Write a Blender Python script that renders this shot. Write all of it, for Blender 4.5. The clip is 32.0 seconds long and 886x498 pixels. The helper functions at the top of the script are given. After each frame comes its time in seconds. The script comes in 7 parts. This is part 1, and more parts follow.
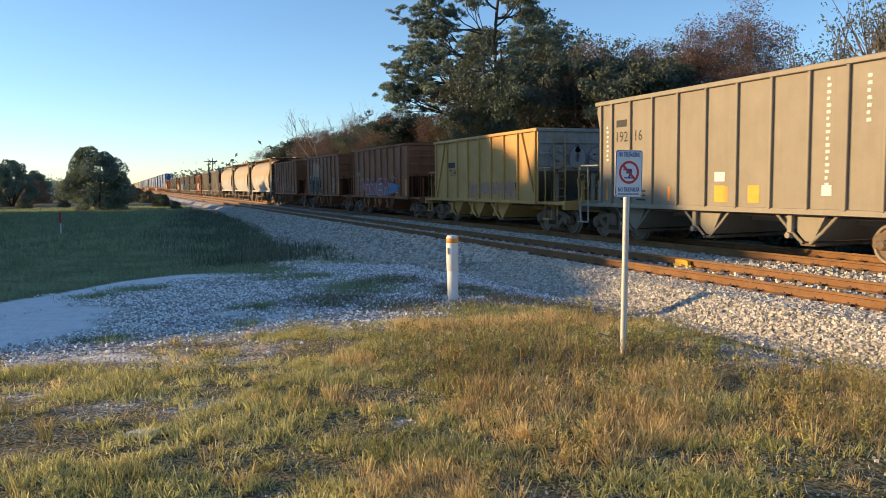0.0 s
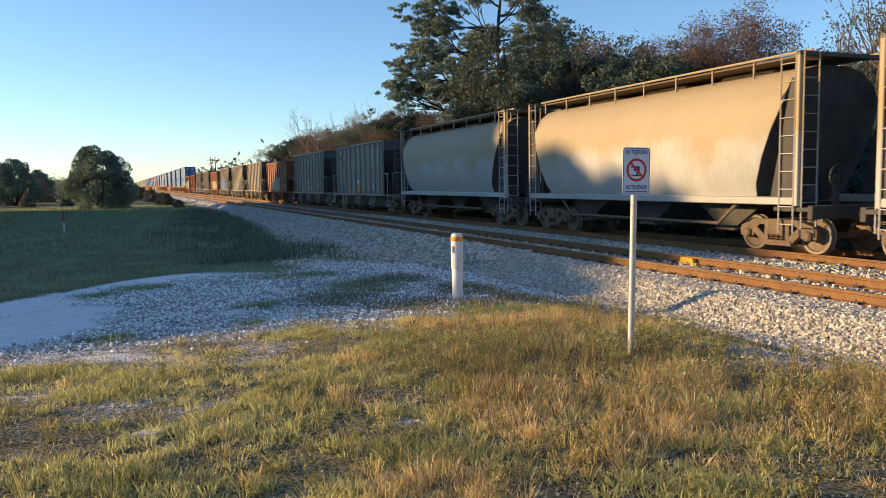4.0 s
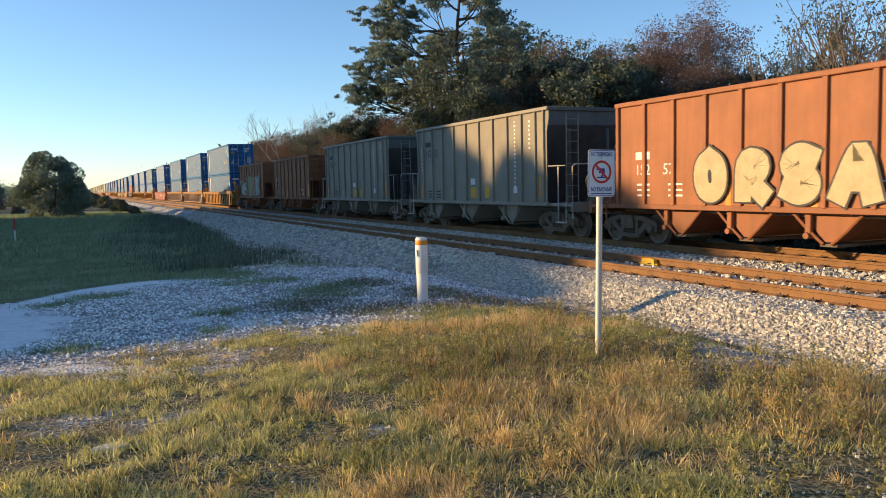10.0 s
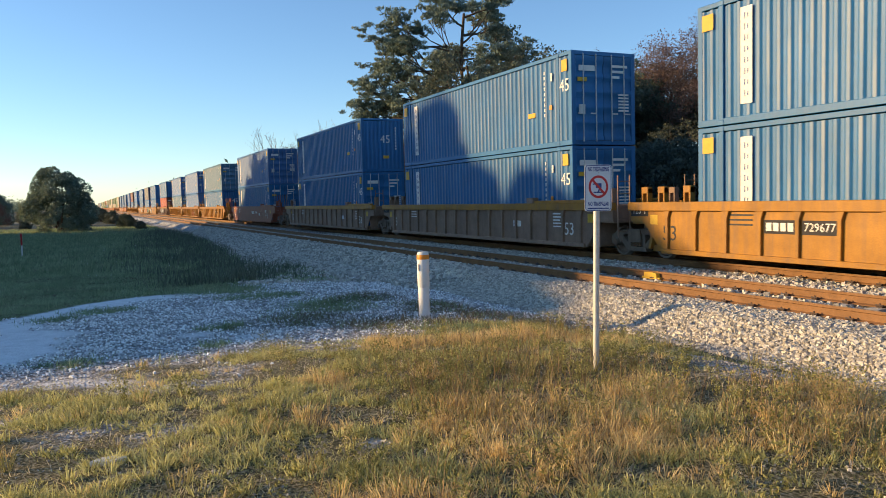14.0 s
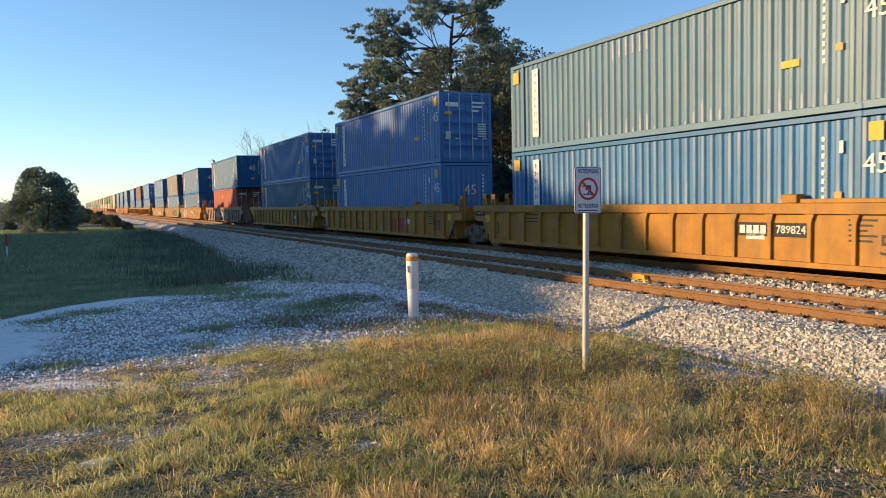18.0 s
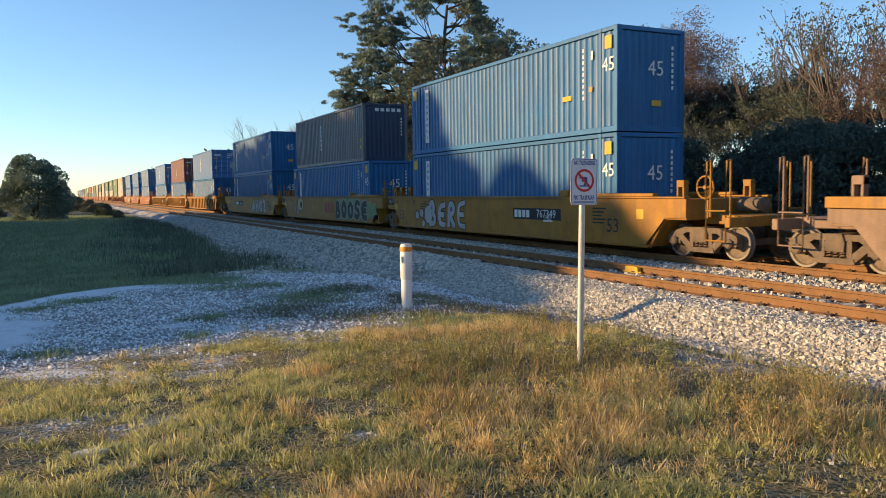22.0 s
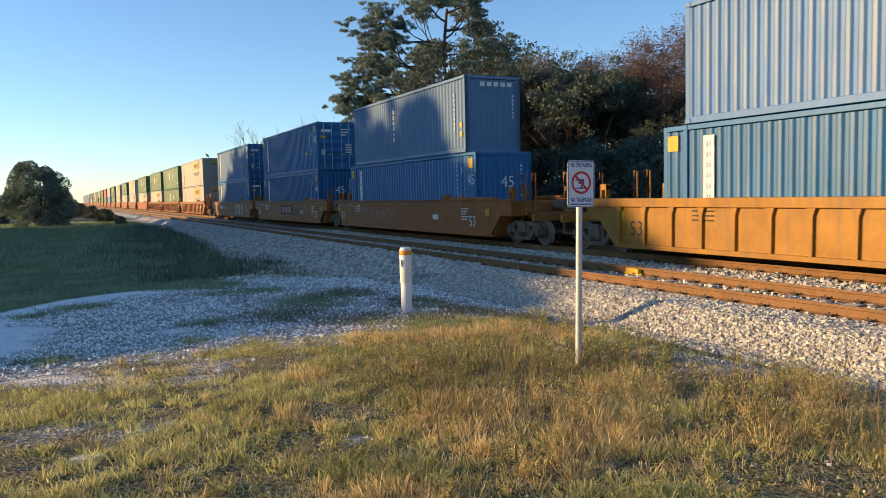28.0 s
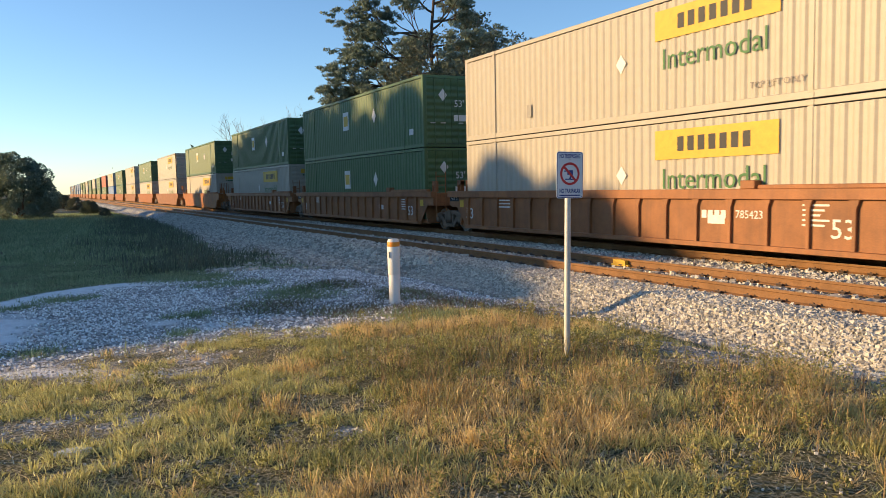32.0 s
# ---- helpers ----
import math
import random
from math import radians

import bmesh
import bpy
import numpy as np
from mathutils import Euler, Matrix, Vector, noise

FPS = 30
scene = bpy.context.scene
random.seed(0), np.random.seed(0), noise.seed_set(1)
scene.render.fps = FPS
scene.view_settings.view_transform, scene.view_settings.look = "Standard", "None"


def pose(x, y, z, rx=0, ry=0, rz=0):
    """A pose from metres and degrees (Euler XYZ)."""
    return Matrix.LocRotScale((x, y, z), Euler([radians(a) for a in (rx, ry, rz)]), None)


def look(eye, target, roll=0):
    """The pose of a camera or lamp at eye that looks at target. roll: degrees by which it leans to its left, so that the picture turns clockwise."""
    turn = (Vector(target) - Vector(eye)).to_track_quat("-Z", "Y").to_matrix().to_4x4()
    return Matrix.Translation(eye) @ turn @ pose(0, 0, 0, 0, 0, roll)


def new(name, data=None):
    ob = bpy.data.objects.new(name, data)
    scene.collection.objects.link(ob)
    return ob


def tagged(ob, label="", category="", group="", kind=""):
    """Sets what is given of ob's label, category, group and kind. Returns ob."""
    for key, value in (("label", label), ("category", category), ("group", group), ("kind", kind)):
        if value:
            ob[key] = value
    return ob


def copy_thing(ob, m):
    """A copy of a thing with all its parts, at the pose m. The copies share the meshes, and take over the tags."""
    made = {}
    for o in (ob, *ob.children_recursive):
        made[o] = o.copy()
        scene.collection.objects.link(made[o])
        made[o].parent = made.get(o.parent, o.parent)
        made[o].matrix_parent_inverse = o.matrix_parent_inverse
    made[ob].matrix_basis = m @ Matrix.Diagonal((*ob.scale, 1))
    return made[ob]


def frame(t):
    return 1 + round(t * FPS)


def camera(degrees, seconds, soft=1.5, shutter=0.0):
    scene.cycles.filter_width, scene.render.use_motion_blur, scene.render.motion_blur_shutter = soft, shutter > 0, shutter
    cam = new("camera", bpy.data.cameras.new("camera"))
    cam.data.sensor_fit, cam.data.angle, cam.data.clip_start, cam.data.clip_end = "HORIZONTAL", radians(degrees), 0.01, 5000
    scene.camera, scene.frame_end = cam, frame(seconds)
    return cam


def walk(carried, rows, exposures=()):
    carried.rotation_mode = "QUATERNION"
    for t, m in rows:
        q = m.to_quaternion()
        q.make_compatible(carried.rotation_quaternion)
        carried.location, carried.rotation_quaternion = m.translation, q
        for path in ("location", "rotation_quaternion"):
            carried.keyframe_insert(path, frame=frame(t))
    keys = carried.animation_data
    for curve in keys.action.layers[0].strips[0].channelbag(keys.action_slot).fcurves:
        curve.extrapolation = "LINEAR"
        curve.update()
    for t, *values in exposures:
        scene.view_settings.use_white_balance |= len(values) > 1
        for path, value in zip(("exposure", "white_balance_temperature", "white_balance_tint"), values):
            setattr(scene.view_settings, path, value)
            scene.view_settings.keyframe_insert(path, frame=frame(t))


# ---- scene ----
def aim(x, y, z, heading, tilt, lean):
    """A camera pose: compass heading from +x, tilt above the horizon, lean."""
    return pose(x, y, z, 90 + tilt, 0, heading - 90) @ pose(0, 0, 0, 0, 0, lean)


cam = camera(59.88, 32.0, soft=0.7, shutter=0.06)
walk(cam, [
    (0, aim(0.066, 0.013, 1.757, 157.374, -4.870, -0.744)),
    (0.5, aim(0.021, -0.014, 1.760, 157.164, -4.818, -0.626)),
    (1, aim(0.014, -0.016, 1.761, 157.018, -4.842, -0.638)),
    (1.5, aim(0.021, -0.016, 1.756, 157.038, -4.878, -0.719)),
    (2, aim(0.021, -0.014, 1.760, 157.162, -4.952, -0.848)),
    (2.5, aim(0.018, -0.011, 1.759, 157.300, -5.005, -0.872)),
    (3, aim(0.015, -0.006, 1.757, 157.416, -5.034, -0.862)),
    (3.5, aim(0.006, -0.003, 1.757, 157.490, -5.039, -0.840)),
    (5.5, aim(0.007, 0.007, 1.763, 157.822, -4.875, -1.138)),
    (6, aim(0.007, 0.010, 1.761, 157.785, -4.809, -1.207)),
    (6.5, aim(0.004, 0.000, 1.760, 157.602, -4.701, -1.187)),
    (7, aim(0.011, 0.002, 1.760, 157.376, -4.613, -1.217)),
    (7.5, aim(0.008, 0.010, 1.755, 157.164, -4.562, -1.249)),
    (8, aim(0.012, 0.009, 1.754, 156.992, -4.552, -1.270)),
    (8.5, aim(0.014, 0.003, 1.753, 156.707, -4.605, -1.228)),
    (9, aim(0.009, -0.001, 1.749, 156.169, -4.676, -1.164)),
    (9.5, aim(-0.019, -0.015, 1.750, 155.407, -4.774, -1.221)),
    (10, aim(-0.064, -0.032, 1.758, 154.657, -4.806, -1.347)),
    (10.5, aim(-0.060, -0.041, 1.758, 154.162, -4.664, -1.488)),
    (11, aim(-0.009, -0.024, 1.769, 154.158, -4.444, -1.558)),
    (11.5, aim(0.008, -0.025, 1.769, 154.510, -4.164, -1.554)),
    (12, aim(0.027, -0.015, 1.770, 155.020, -3.954, -1.629)),
    (12.5, aim(0.024, -0.010, 1.767, 155.336, -3.842, -1.634)),
    (13, aim(0.023, -0.001, 1.768, 155.464, -3.794, -1.760)),
    (13.5, aim(0.024, 0.004, 1.766, 155.334, -3.740, -1.665)),
    (14, aim(0.023, 0.012, 1.763, 155.079, -3.730, -1.487)),
    (14.5, aim(0.026, 0.028, 1.761, 154.890, -3.762, -1.306)),
    (16.5, aim(0.015, 0.013, 1.760, 153.734, -3.758, -1.161)),
    (17, aim(0.027, 0.012, 1.765, 153.730, -3.676, -1.220)),
    (17.5, aim(0.018, 0.009, 1.766, 153.896, -3.649, -1.240)),
    (18, aim(0.013, -0.000, 1.763, 154.211, -3.634, -1.312)),
    (18.5, aim(0.004, 0.006, 1.760, 154.565, -3.707, -1.361)),
    (19, aim(0.004, 0.007, 1.762, 154.741, -3.799, -1.216)),
    (19.5, aim(0.007, 0.011, 1.760, 154.787, -3.859, -0.990)),
    (20, aim(0.011, -0.001, 1.761, 154.659, -3.918, -0.744)),
    (20.5, aim(0.003, -0.014, 1.759, 154.423, -3.963, -0.636)),
    (21, aim(-0.011, -0.022, 1.760, 154.128, -4.060, -0.607)),
    (21.5, aim(-0.008, -0.030, 1.762, 153.845, -4.183, -0.719)),
    (22, aim(-0.018, -0.025, 1.762, 153.621, -4.331, -0.865)),
    (22.5, aim(-0.028, -0.023, 1.758, 153.453, -4.488, -0.929)),
    (23, aim(-0.031, -0.013, 1.755, 153.300, -4.693, -1.032)),
    (23.5, aim(-0.033, -0.004, 1.757, 153.149, -4.905, -1.130)),
    (24, aim(-0.037, 0.005, 1.758, 153.110, -5.002, -1.231)),
    (24.5, aim(-0.043, 0.010, 1.756, 153.103, -4.965, -1.296)),
    (25, aim(-0.039, 0.016, 1.756, 153.216, -4.774, -1.326)),
    (25.5, aim(-0.022, 0.025, 1.760, 153.407, -4.493, -1.258)),
    (27.5, aim(0.003, 0.011, 1.754, 153.845, -4.039, -1.227)),
    (28, aim(-0.003, 0.023, 1.760, 153.789, -4.079, -1.322)),
    (28.5, aim(-0.003, 0.020, 1.765, 153.573, -4.151, -1.386)),
    (29, aim(-0.009, 0.018, 1.763, 153.330, -4.258, -1.414)),
    (29.5, aim(-0.017, 0.012, 1.761, 153.143, -4.390, -1.434)),
    (30, aim(-0.012, 0.016, 1.762, 153.022, -4.539, -1.525)),
    (30.5, aim(-0.020, 0.021, 1.758, 152.936, -4.625, -1.538)),
    (31, aim(-0.013, 0.022, 1.760, 152.904, -4.691, -1.578)),
    (31.5, aim(-0.007, 0.015, 1.758, 152.876, -4.700, -1.467)),
    (32, aim(-0.024, 0.012, 1.754, 152.816, -4.711, -1.295)),
], exposures=[(0, 0.94, 6550, 11), (32, 0.94, 6550, 11)])

# ---- light ----
SUN_UP = radians(12.0)
SUN_TO = Vector((-0.447 * math.cos(SUN_UP), -0.894 * math.cos(SUN_UP), math.sin(SUN_UP)))
world = bpy.data.worlds.new("sky")
scene.world = world
world.use_nodes = True
wn = world.node_tree.nodes
sky = wn.new("ShaderNodeTexSky")
sky.sky_type = "NISHITA"
sky.sun_disc = False
sky.sun_elevation = SUN_UP
sky.sun_rotation = radians(206.6)
sky.air_density = 0.9
sky.dust_density = 0.05
sky.ozone_density = 3.5
wn["Background"].inputs["Strength"].default_value = 0.122
world.node_tree.links.new(sky.outputs[0], wn["Background"].inputs[0])
sun = new("sun", bpy.data.lights.new("sun", "SUN"))
sun.data.energy = 4.0
sun.data.angle = radians(0.9)
sun.data.color = (1.0, 0.675, 0.32)
sun.matrix_world = look(SUN_TO * 200, (0, 0, 0))


# ---- materials ----
def material(name, base, rough=0.7, metal=0.0, spots=0.25, size=3.0, fine=60.0, bump=0.15, streak=0.0, dirt=(0.06, 0.05, 0.04), vary=0.0, island=False, spec=0.4):
    """A painted, earthy or metal surface with patches, fine grain, running streaks and fine relief."""
    m = bpy.data.materials.new(name)
    m.use_nodes = True
    n, l = m.node_tree.nodes, m.node_tree.links
    b = n["Principled BSDF"]
    b.inputs["Roughness"].default_value = rough
    b.inputs["Metallic"].default_value = metal
    b.inputs["Specular IOR Level"].default_value = spec
    co = n.new("ShaderNodeTexCoord").outputs["Object"]
    big = n.new("ShaderNodeTexNoise")
    big.inputs["Scale"].default_value = size
    big.inputs["Detail"].default_value = 5
    big.inputs["Roughness"].default_value = 0.65
    l.new(co, big.inputs["Vector"])
    small = n.new("ShaderNodeTexNoise")
    small.inputs["Scale"].default_value = fine
    small.inputs["Detail"].default_value = 3
    l.new(co, small.inputs["Vector"])
    ramp = n.new("ShaderNodeMapRange")
    ramp.inputs["From Min"].default_value, ramp.inputs["From Max"].default_value = 0.3, 0.75
    ramp.inputs["To Min"].default_value, ramp.inputs["To Max"].default_value = 1.0 - spots, 1.0 + spots * 0.6
    l.new(big.outputs[0], ramp.inputs["Value"])
    grain = n.new("ShaderNodeMapRange")
    grain.inputs["From Min"].default_value, grain.inputs["From Max"].default_value = 0.3, 0.7
    grain.inputs["To Min"].default_value, grain.inputs["To Max"].default_value = 1.0 - spots * 0.5, 1.0 + spots * 0.5
    l.new(small.outputs[0], grain.inputs["Value"])
    mul = n.new("ShaderNodeMath")
    mul.operation = "MULTIPLY"
    l.new(ramp.outputs[0], mul.inputs[0])
    l.new(grain.outputs[0], mul.inputs[1])
    last = mul.outputs[0]
    if vary:
        src = n.new("ShaderNodeNewGeometry").outputs["Random Per Island"] if island else n.new("ShaderNodeObjectInfo").outputs["Random"]
        vr = n.new("ShaderNodeMapRange")
        vr.inputs["To Min"].default_value, vr.inputs["To Max"].default_value = 1 - vary, 1 + vary
        l.new(src, vr.inputs["Value"])
        m3 = n.new("ShaderNodeMath")
        m3.operation = "MULTIPLY"
        l.new(last, m3.inputs[0])
        l.new(vr.outputs[0], m3.inputs[1])
        last = m3.outputs[0]
    scale = n.new("ShaderNodeVectorMath")
    scale.operation = "SCALE"
    scale.inputs[0].default_value = base
    l.new(last, scale.inputs["Scale"])
    colour = scale.outputs[0]
    if streak:
        mp = n.new("ShaderNodeMapping")
        mp.inputs["Scale"].default_value = (5.0, 5.0, 0.35)
        l.new(co, mp.inputs["Vector"])
        st = n.new("ShaderNodeTexNoise")
        st.inputs["Scale"].default_value = 1.0
        st.inputs["Detail"].default_value = 6
        st.inputs["Roughness"].default_value = 0.7
        l.new(mp.outputs[0], st.inputs["Vector"])
        sr = n.new("ShaderNodeMapRange")
        sr.inputs["From Min"].default_value, sr.inputs["From Max"].default_value = 0.45, 0.8
        sr.inputs["To Max"].default_value = streak
        l.new(st.outputs[0], sr.inputs["Value"])
        mix = n.new("ShaderNodeMix")
        mix.data_type = "RGBA"
        l.new(sr.outputs[0], mix.inputs["Factor"])
        l.new(colour, mix.inputs["A"])
        mix.inputs["B"].default_value = (*dirt, 1)
        colour = mix.outputs["Result"]
    l.new(colour, b.inputs["Base Color"])
    if bump:
        bp = n.new("ShaderNodeBump")
        bp.inputs["Strength"].default_value = bump
        bp.inputs["Distance"].default_value = 0.01
        l.new(small.outputs[0], bp.inputs["Height"])
        l.new(bp.outputs[0], b.inputs["Normal"])
    return m


def worn_sheen_crests(key):
    """The paint of a corrugated side: chalky, bleached crests with the sun's sheen painted in, in uneven upright runs.
    """
    if key + "_sheet" in M:
        return M[key + "_sheet"]
    m = M[key + "_sheet"] = M[key].copy()
    m.name = M[key].name + "_sheet"
    n, l = m.node_tree.nodes, m.node_tree.links
    b = n["Principled BSDF"]
    old = b.inputs["Base Color"].links[0].from_socket
    co = n.new("ShaderNodeTexCoord").outputs["Object"]
    sep = n.new("ShaderNodeSeparateXYZ")
    l.new(co, sep.inputs[0])
    crest = n.new("ShaderNodeMapRange")
    crest.inputs["From Min"].default_value, crest.inputs["From Max"].default_value = 0.002, 0.012
    crest.inputs["To Min"].default_value, crest.inputs["To Max"].default_value = 1.0, 0.0
    l.new(sep.outputs["Y"], crest.inputs["Value"])
    mp = n.new("ShaderNodeMapping")
    mp.inputs["Scale"].default_value = (2.2, 1.0, 0.5)
    l.new(co, mp.inputs["Vector"])
    no = n.new("ShaderNodeTexNoise")
    no.inputs["Scale"].default_value, no.inputs["Detail"].default_value = 1.0, 6
    l.new(mp.outputs[0], no.inputs["Vector"])
    run = n.new("ShaderNodeMapRange")
    run.inputs["From Min"].default_value, run.inputs["From Max"].default_value = 0.35, 0.65
    run.inputs["To Min"].default_value, run.inputs["To Max"].default_value = 0.12, 0.58
    l.new(no.outputs[0], run.inputs["Value"])
    mul = n.new("ShaderNodeMath")
    mul.operation = "MULTIPLY"
    l.new(crest.outputs[0], mul.inputs[0])
    l.new(run.outputs[0], mul.inputs[1])
    own = n.new("ShaderNodeMapRange")
    own.inputs["To Min"].default_value, own.inputs["To Max"].default_value = 0.3, 1.1
    l.new(n.new("ShaderNodeObjectInfo").outputs["Random"], own.inputs["Value"])
    worn = n.new("ShaderNodeMath")
    worn.operation = "MULTIPLY"
    l.new(mul.outputs[0], worn.inputs[0])
    l.new(own.outputs[0], worn.inputs[1])
    mul = worn
    mix = n.new("ShaderNodeMix")
    mix.data_type = "RGBA"
    l.new(mul.outputs[0], mix.inputs["Factor"])
    l.new(old, mix.inputs["A"])
    # pale tone for both chalky wear and low-sun sheen on the crests
    mix.inputs["B"].default_value = (0.35, 0.36, 0.35, 1)
    l.new(mix.outputs["Result"], b.inputs["Base Color"])
    return m


def stained_paint(name):
    """Pale grey hopper paint under ochre rust stains that spread from the roof down, and dark drips."""
    m = material(name, (0.45, 0.44, 0.405), 0.6, spots=0.14, size=0.9, streak=0.3, dirt=(0.20, 0.18, 0.15), vary=0.08)
    n, l = m.node_tree.nodes, m.node_tree.links
    b = n["Principled BSDF"]
    old = b.inputs["Base Color"].links[0].from_socket
    co = n.new("ShaderNodeTexCoord").outputs["Object"]
    sep = n.new("ShaderNodeSeparateXYZ")
    l.new(co, sep.inputs[0])
    no = n.new("ShaderNodeTexNoise")
    no.inputs["Scale"].default_value, no.inputs["Detail"].default_value, no.inputs["Roughness"].default_value = 0.55, 6, 0.6
    l.new(co, no.inputs["Vector"])
    up = n.new("ShaderNodeMapRange")
    up.inputs["From Min"].default_value, up.inputs["From Max"].default_value = 1.4, 3.4
    up.inputs["To Min"].default_value, up.inputs["To Max"].default_value = -0.35, 0.35
    l.new(sep.outputs["Z"], up.inputs["Value"])
    add = n.new("ShaderNodeMath")
    l.new(up.outputs[0], add.inputs[0])
    l.new(no.outputs[0], add.inputs[1])
    edge = n.new("ShaderNodeMapRange")
    edge.inputs["From Min"].default_value, edge.inputs["From Max"].default_value = 0.38, 0.62
    edge.inputs["To Max"].default_value = 0.75
    l.new(add.outputs[0], edge.inputs["Value"])
    mix = n.new("ShaderNodeMix")
    mix.data_type = "RGBA"
    l.new(edge.outputs[0], mix.inputs["Factor"])
    l.new(old, mix.inputs["A"])
    mix.inputs["B"].default_value = (0.36, 0.25, 0.105, 1)
    l.new(mix.outputs["Result"], b.inputs["Base Color"])
    return m


M = {}
M["gray"] = material("gray_hopper_paint", (0.275, 0.24, 0.18), 0.6, spots=0.14, size=1.2, streak=0.35, dirt=(0.14, 0.115, 0.085), vary=0.08)
M["brown"] = material("oxide_red_paint", (0.30, 0.108, 0.042), 0.65, spots=0.2, size=1.2, streak=0.5, dirt=(0.13, 0.055, 0.035), vary=0.14)
M["yellow"] = material("yellow_hopper_paint", (0.56, 0.325, 0.10), 0.6, spots=0.15, size=1.2, streak=0.3, dirt=(0.22, 0.15, 0.06))
M["endgray"] = material("weathered_end_sheet", (0.33, 0.31, 0.27), 0.7, spots=0.2, streak=0.5, dirt=(0.15, 0.12, 0.09))
# near-black base paints the shade into the grey hoppers' ends and slope sheets
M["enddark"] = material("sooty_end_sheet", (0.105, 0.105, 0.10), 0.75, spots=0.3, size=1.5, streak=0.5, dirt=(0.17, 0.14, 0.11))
# shade of the covered hoppers' ends and underframe as colour; also a dark spray
M["darkshade"] = material("sooty_underframe_steel", (0.075, 0.07, 0.065), 0.8, spots=0.35, size=2, streak=0.4, dirt=(0.14, 0.12, 0.10))
M["tan"] = stained_paint("stained_covered_hopper")
M["dark"] = material("dark_interior_steel", (0.035, 0.033, 0.035), 0.8, spots=0.3)
M["truck"] = material("dusty_cast_steel", (0.17, 0.12, 0.08), 0.8, spots=0.35, size=5, streak=0.4, dirt=(0.07, 0.055, 0.045))
M["spring"] = material("rusty_spring_steel", (0.16, 0.10, 0.06), 0.7, spots=0.3, size=9)
M["wheel"] = material("rusty_wheel_plate", (0.19, 0.135, 0.09), 0.7, spots=0.35, size=6)
M["tread"] = material("polished_wheel_rim", (0.22, 0.185, 0.15), 0.6, 0.3, spots=0.25)
M["white"] = material("white_lettering", (0.72, 0.70, 0.64), 0.6, spots=0.12, size=8)
M["black"] = material("black_lettering", (0.025, 0.025, 0.028), 0.6, spots=0.2)
M["sticker"] = material("yellow_label", (0.60, 0.36, 0.03), 0.55, spots=0.12, size=8)
M["orange"] = material("orange_reflector", (0.75, 0.27, 0.03), 0.5, spots=0.1)
M["blue"] = material("blue_container_paint", (0.008, 0.125, 0.30), 0.5, spots=0.2, size=0.7, streak=0.22, dirt=(0.16, 0.21, 0.25), vary=0.14, spec=0.45)
M["bluegray"] = material("sun_bleached_blue_paint", (0.03, 0.13, 0.33), 0.5, spots=0.16, size=0.6, streak=0.3, dirt=(0.14, 0.22, 0.31), vary=0.1, spec=0.6)
M["teal"] = material("faded_teal_paint", (0.065, 0.165, 0.25), 0.5, spots=0.2, size=0.6, streak=0.4, dirt=(0.10, 0.19, 0.30), vary=0.1, spec=0.5)
M["lightblue"] = material("light_blue_paint", (0.06, 0.18, 0.40), 0.5, spots=0.15, size=0.7, streak=0.25, dirt=(0.26, 0.27, 0.24))
M["paleblue"] = material("pale_blue_grey_paint", (0.10, 0.185, 0.30), 0.5, spots=0.14, size=0.6, streak=0.35, dirt=(0.14, 0.24, 0.36))
M["redbox"] = material("red_container_paint", (0.42, 0.085, 0.045), 0.55, spots=0.15, streak=0.25, dirt=(0.2, 0.06, 0.05))
M["maroon"] = material("maroon_container_paint", (0.19, 0.07, 0.06), 0.55, spots=0.15, streak=0.25, dirt=(0.1, 0.05, 0.045))
M["umber"] = material("grey_brown_container_paint", (0.17, 0.15, 0.145), 0.5, spots=0.18, streak=0.3, dirt=(0.28, 0.22, 0.17))
M["flake"] = material("pale_flaked_primer", (0.36, 0.37, 0.42), 0.7, spots=0.2, size=4)
M["navy"] = material("navy_end_paint", (0.03, 0.045, 0.085), 0.5, spots=0.18)
M["cream"] = material("cream_white_container_paint", (0.40, 0.365, 0.295), 0.5, spots=0.08, streak=0.3, dirt=(0.42, 0.33, 0.2), vary=0.06)
M["green"] = material("green_container_paint", (0.075, 0.14, 0.055), 0.5, spots=0.15, streak=0.2, dirt=(0.1, 0.12, 0.08), vary=0.12)
M["wellyellow"] = material("yellow_well_car_paint", (0.37, 0.17, 0.022), 0.5, spots=0.3, size=1.5, streak=0.75, dirt=(0.13, 0.092, 0.07), vary=0.06, spec=0.25)
M["wellbrown"] = material("grimy_yellow_well_car_paint", (0.28, 0.175, 0.115), 0.65, spots=0.3, size=1.5, streak=0.6, dirt=(0.11, 0.07, 0.04), vary=0.1)
M["wellred"] = material("red_brown_well_car_paint", (0.30, 0.085, 0.04), 0.6, spots=0.25, size=1.5, streak=0.4, dirt=(0.12, 0.05, 0.035))
M["wellrust"] = material("rust_orange_well_car_paint", (0.35, 0.112, 0.016), 0.6, spots=0.3, size=1.5, streak=0.5, dirt=(0.15, 0.065, 0.03), vary=0.1)
M["welldark"] = material("dark_rusty_well_car_paint", (0.31, 0.125, 0.045), 0.65, spots=0.3, size=1.5, streak=0.5, dirt=(0.08, 0.05, 0.035), vary=0.1)
M["rail"] = material("rusty_rail_side", (0.23, 0.115, 0.045), 0.8, spots=0.3, size=3, streak=0.0)
M["railtop"] = material("worn_rail_head", (0.30, 0.20, 0.13), 0.4, 0.7, spots=0.15)
M["palerail"] = material("pale_grey_handrail_paint", (0.46, 0.43, 0.37), 0.6, spots=0.2, size=6)
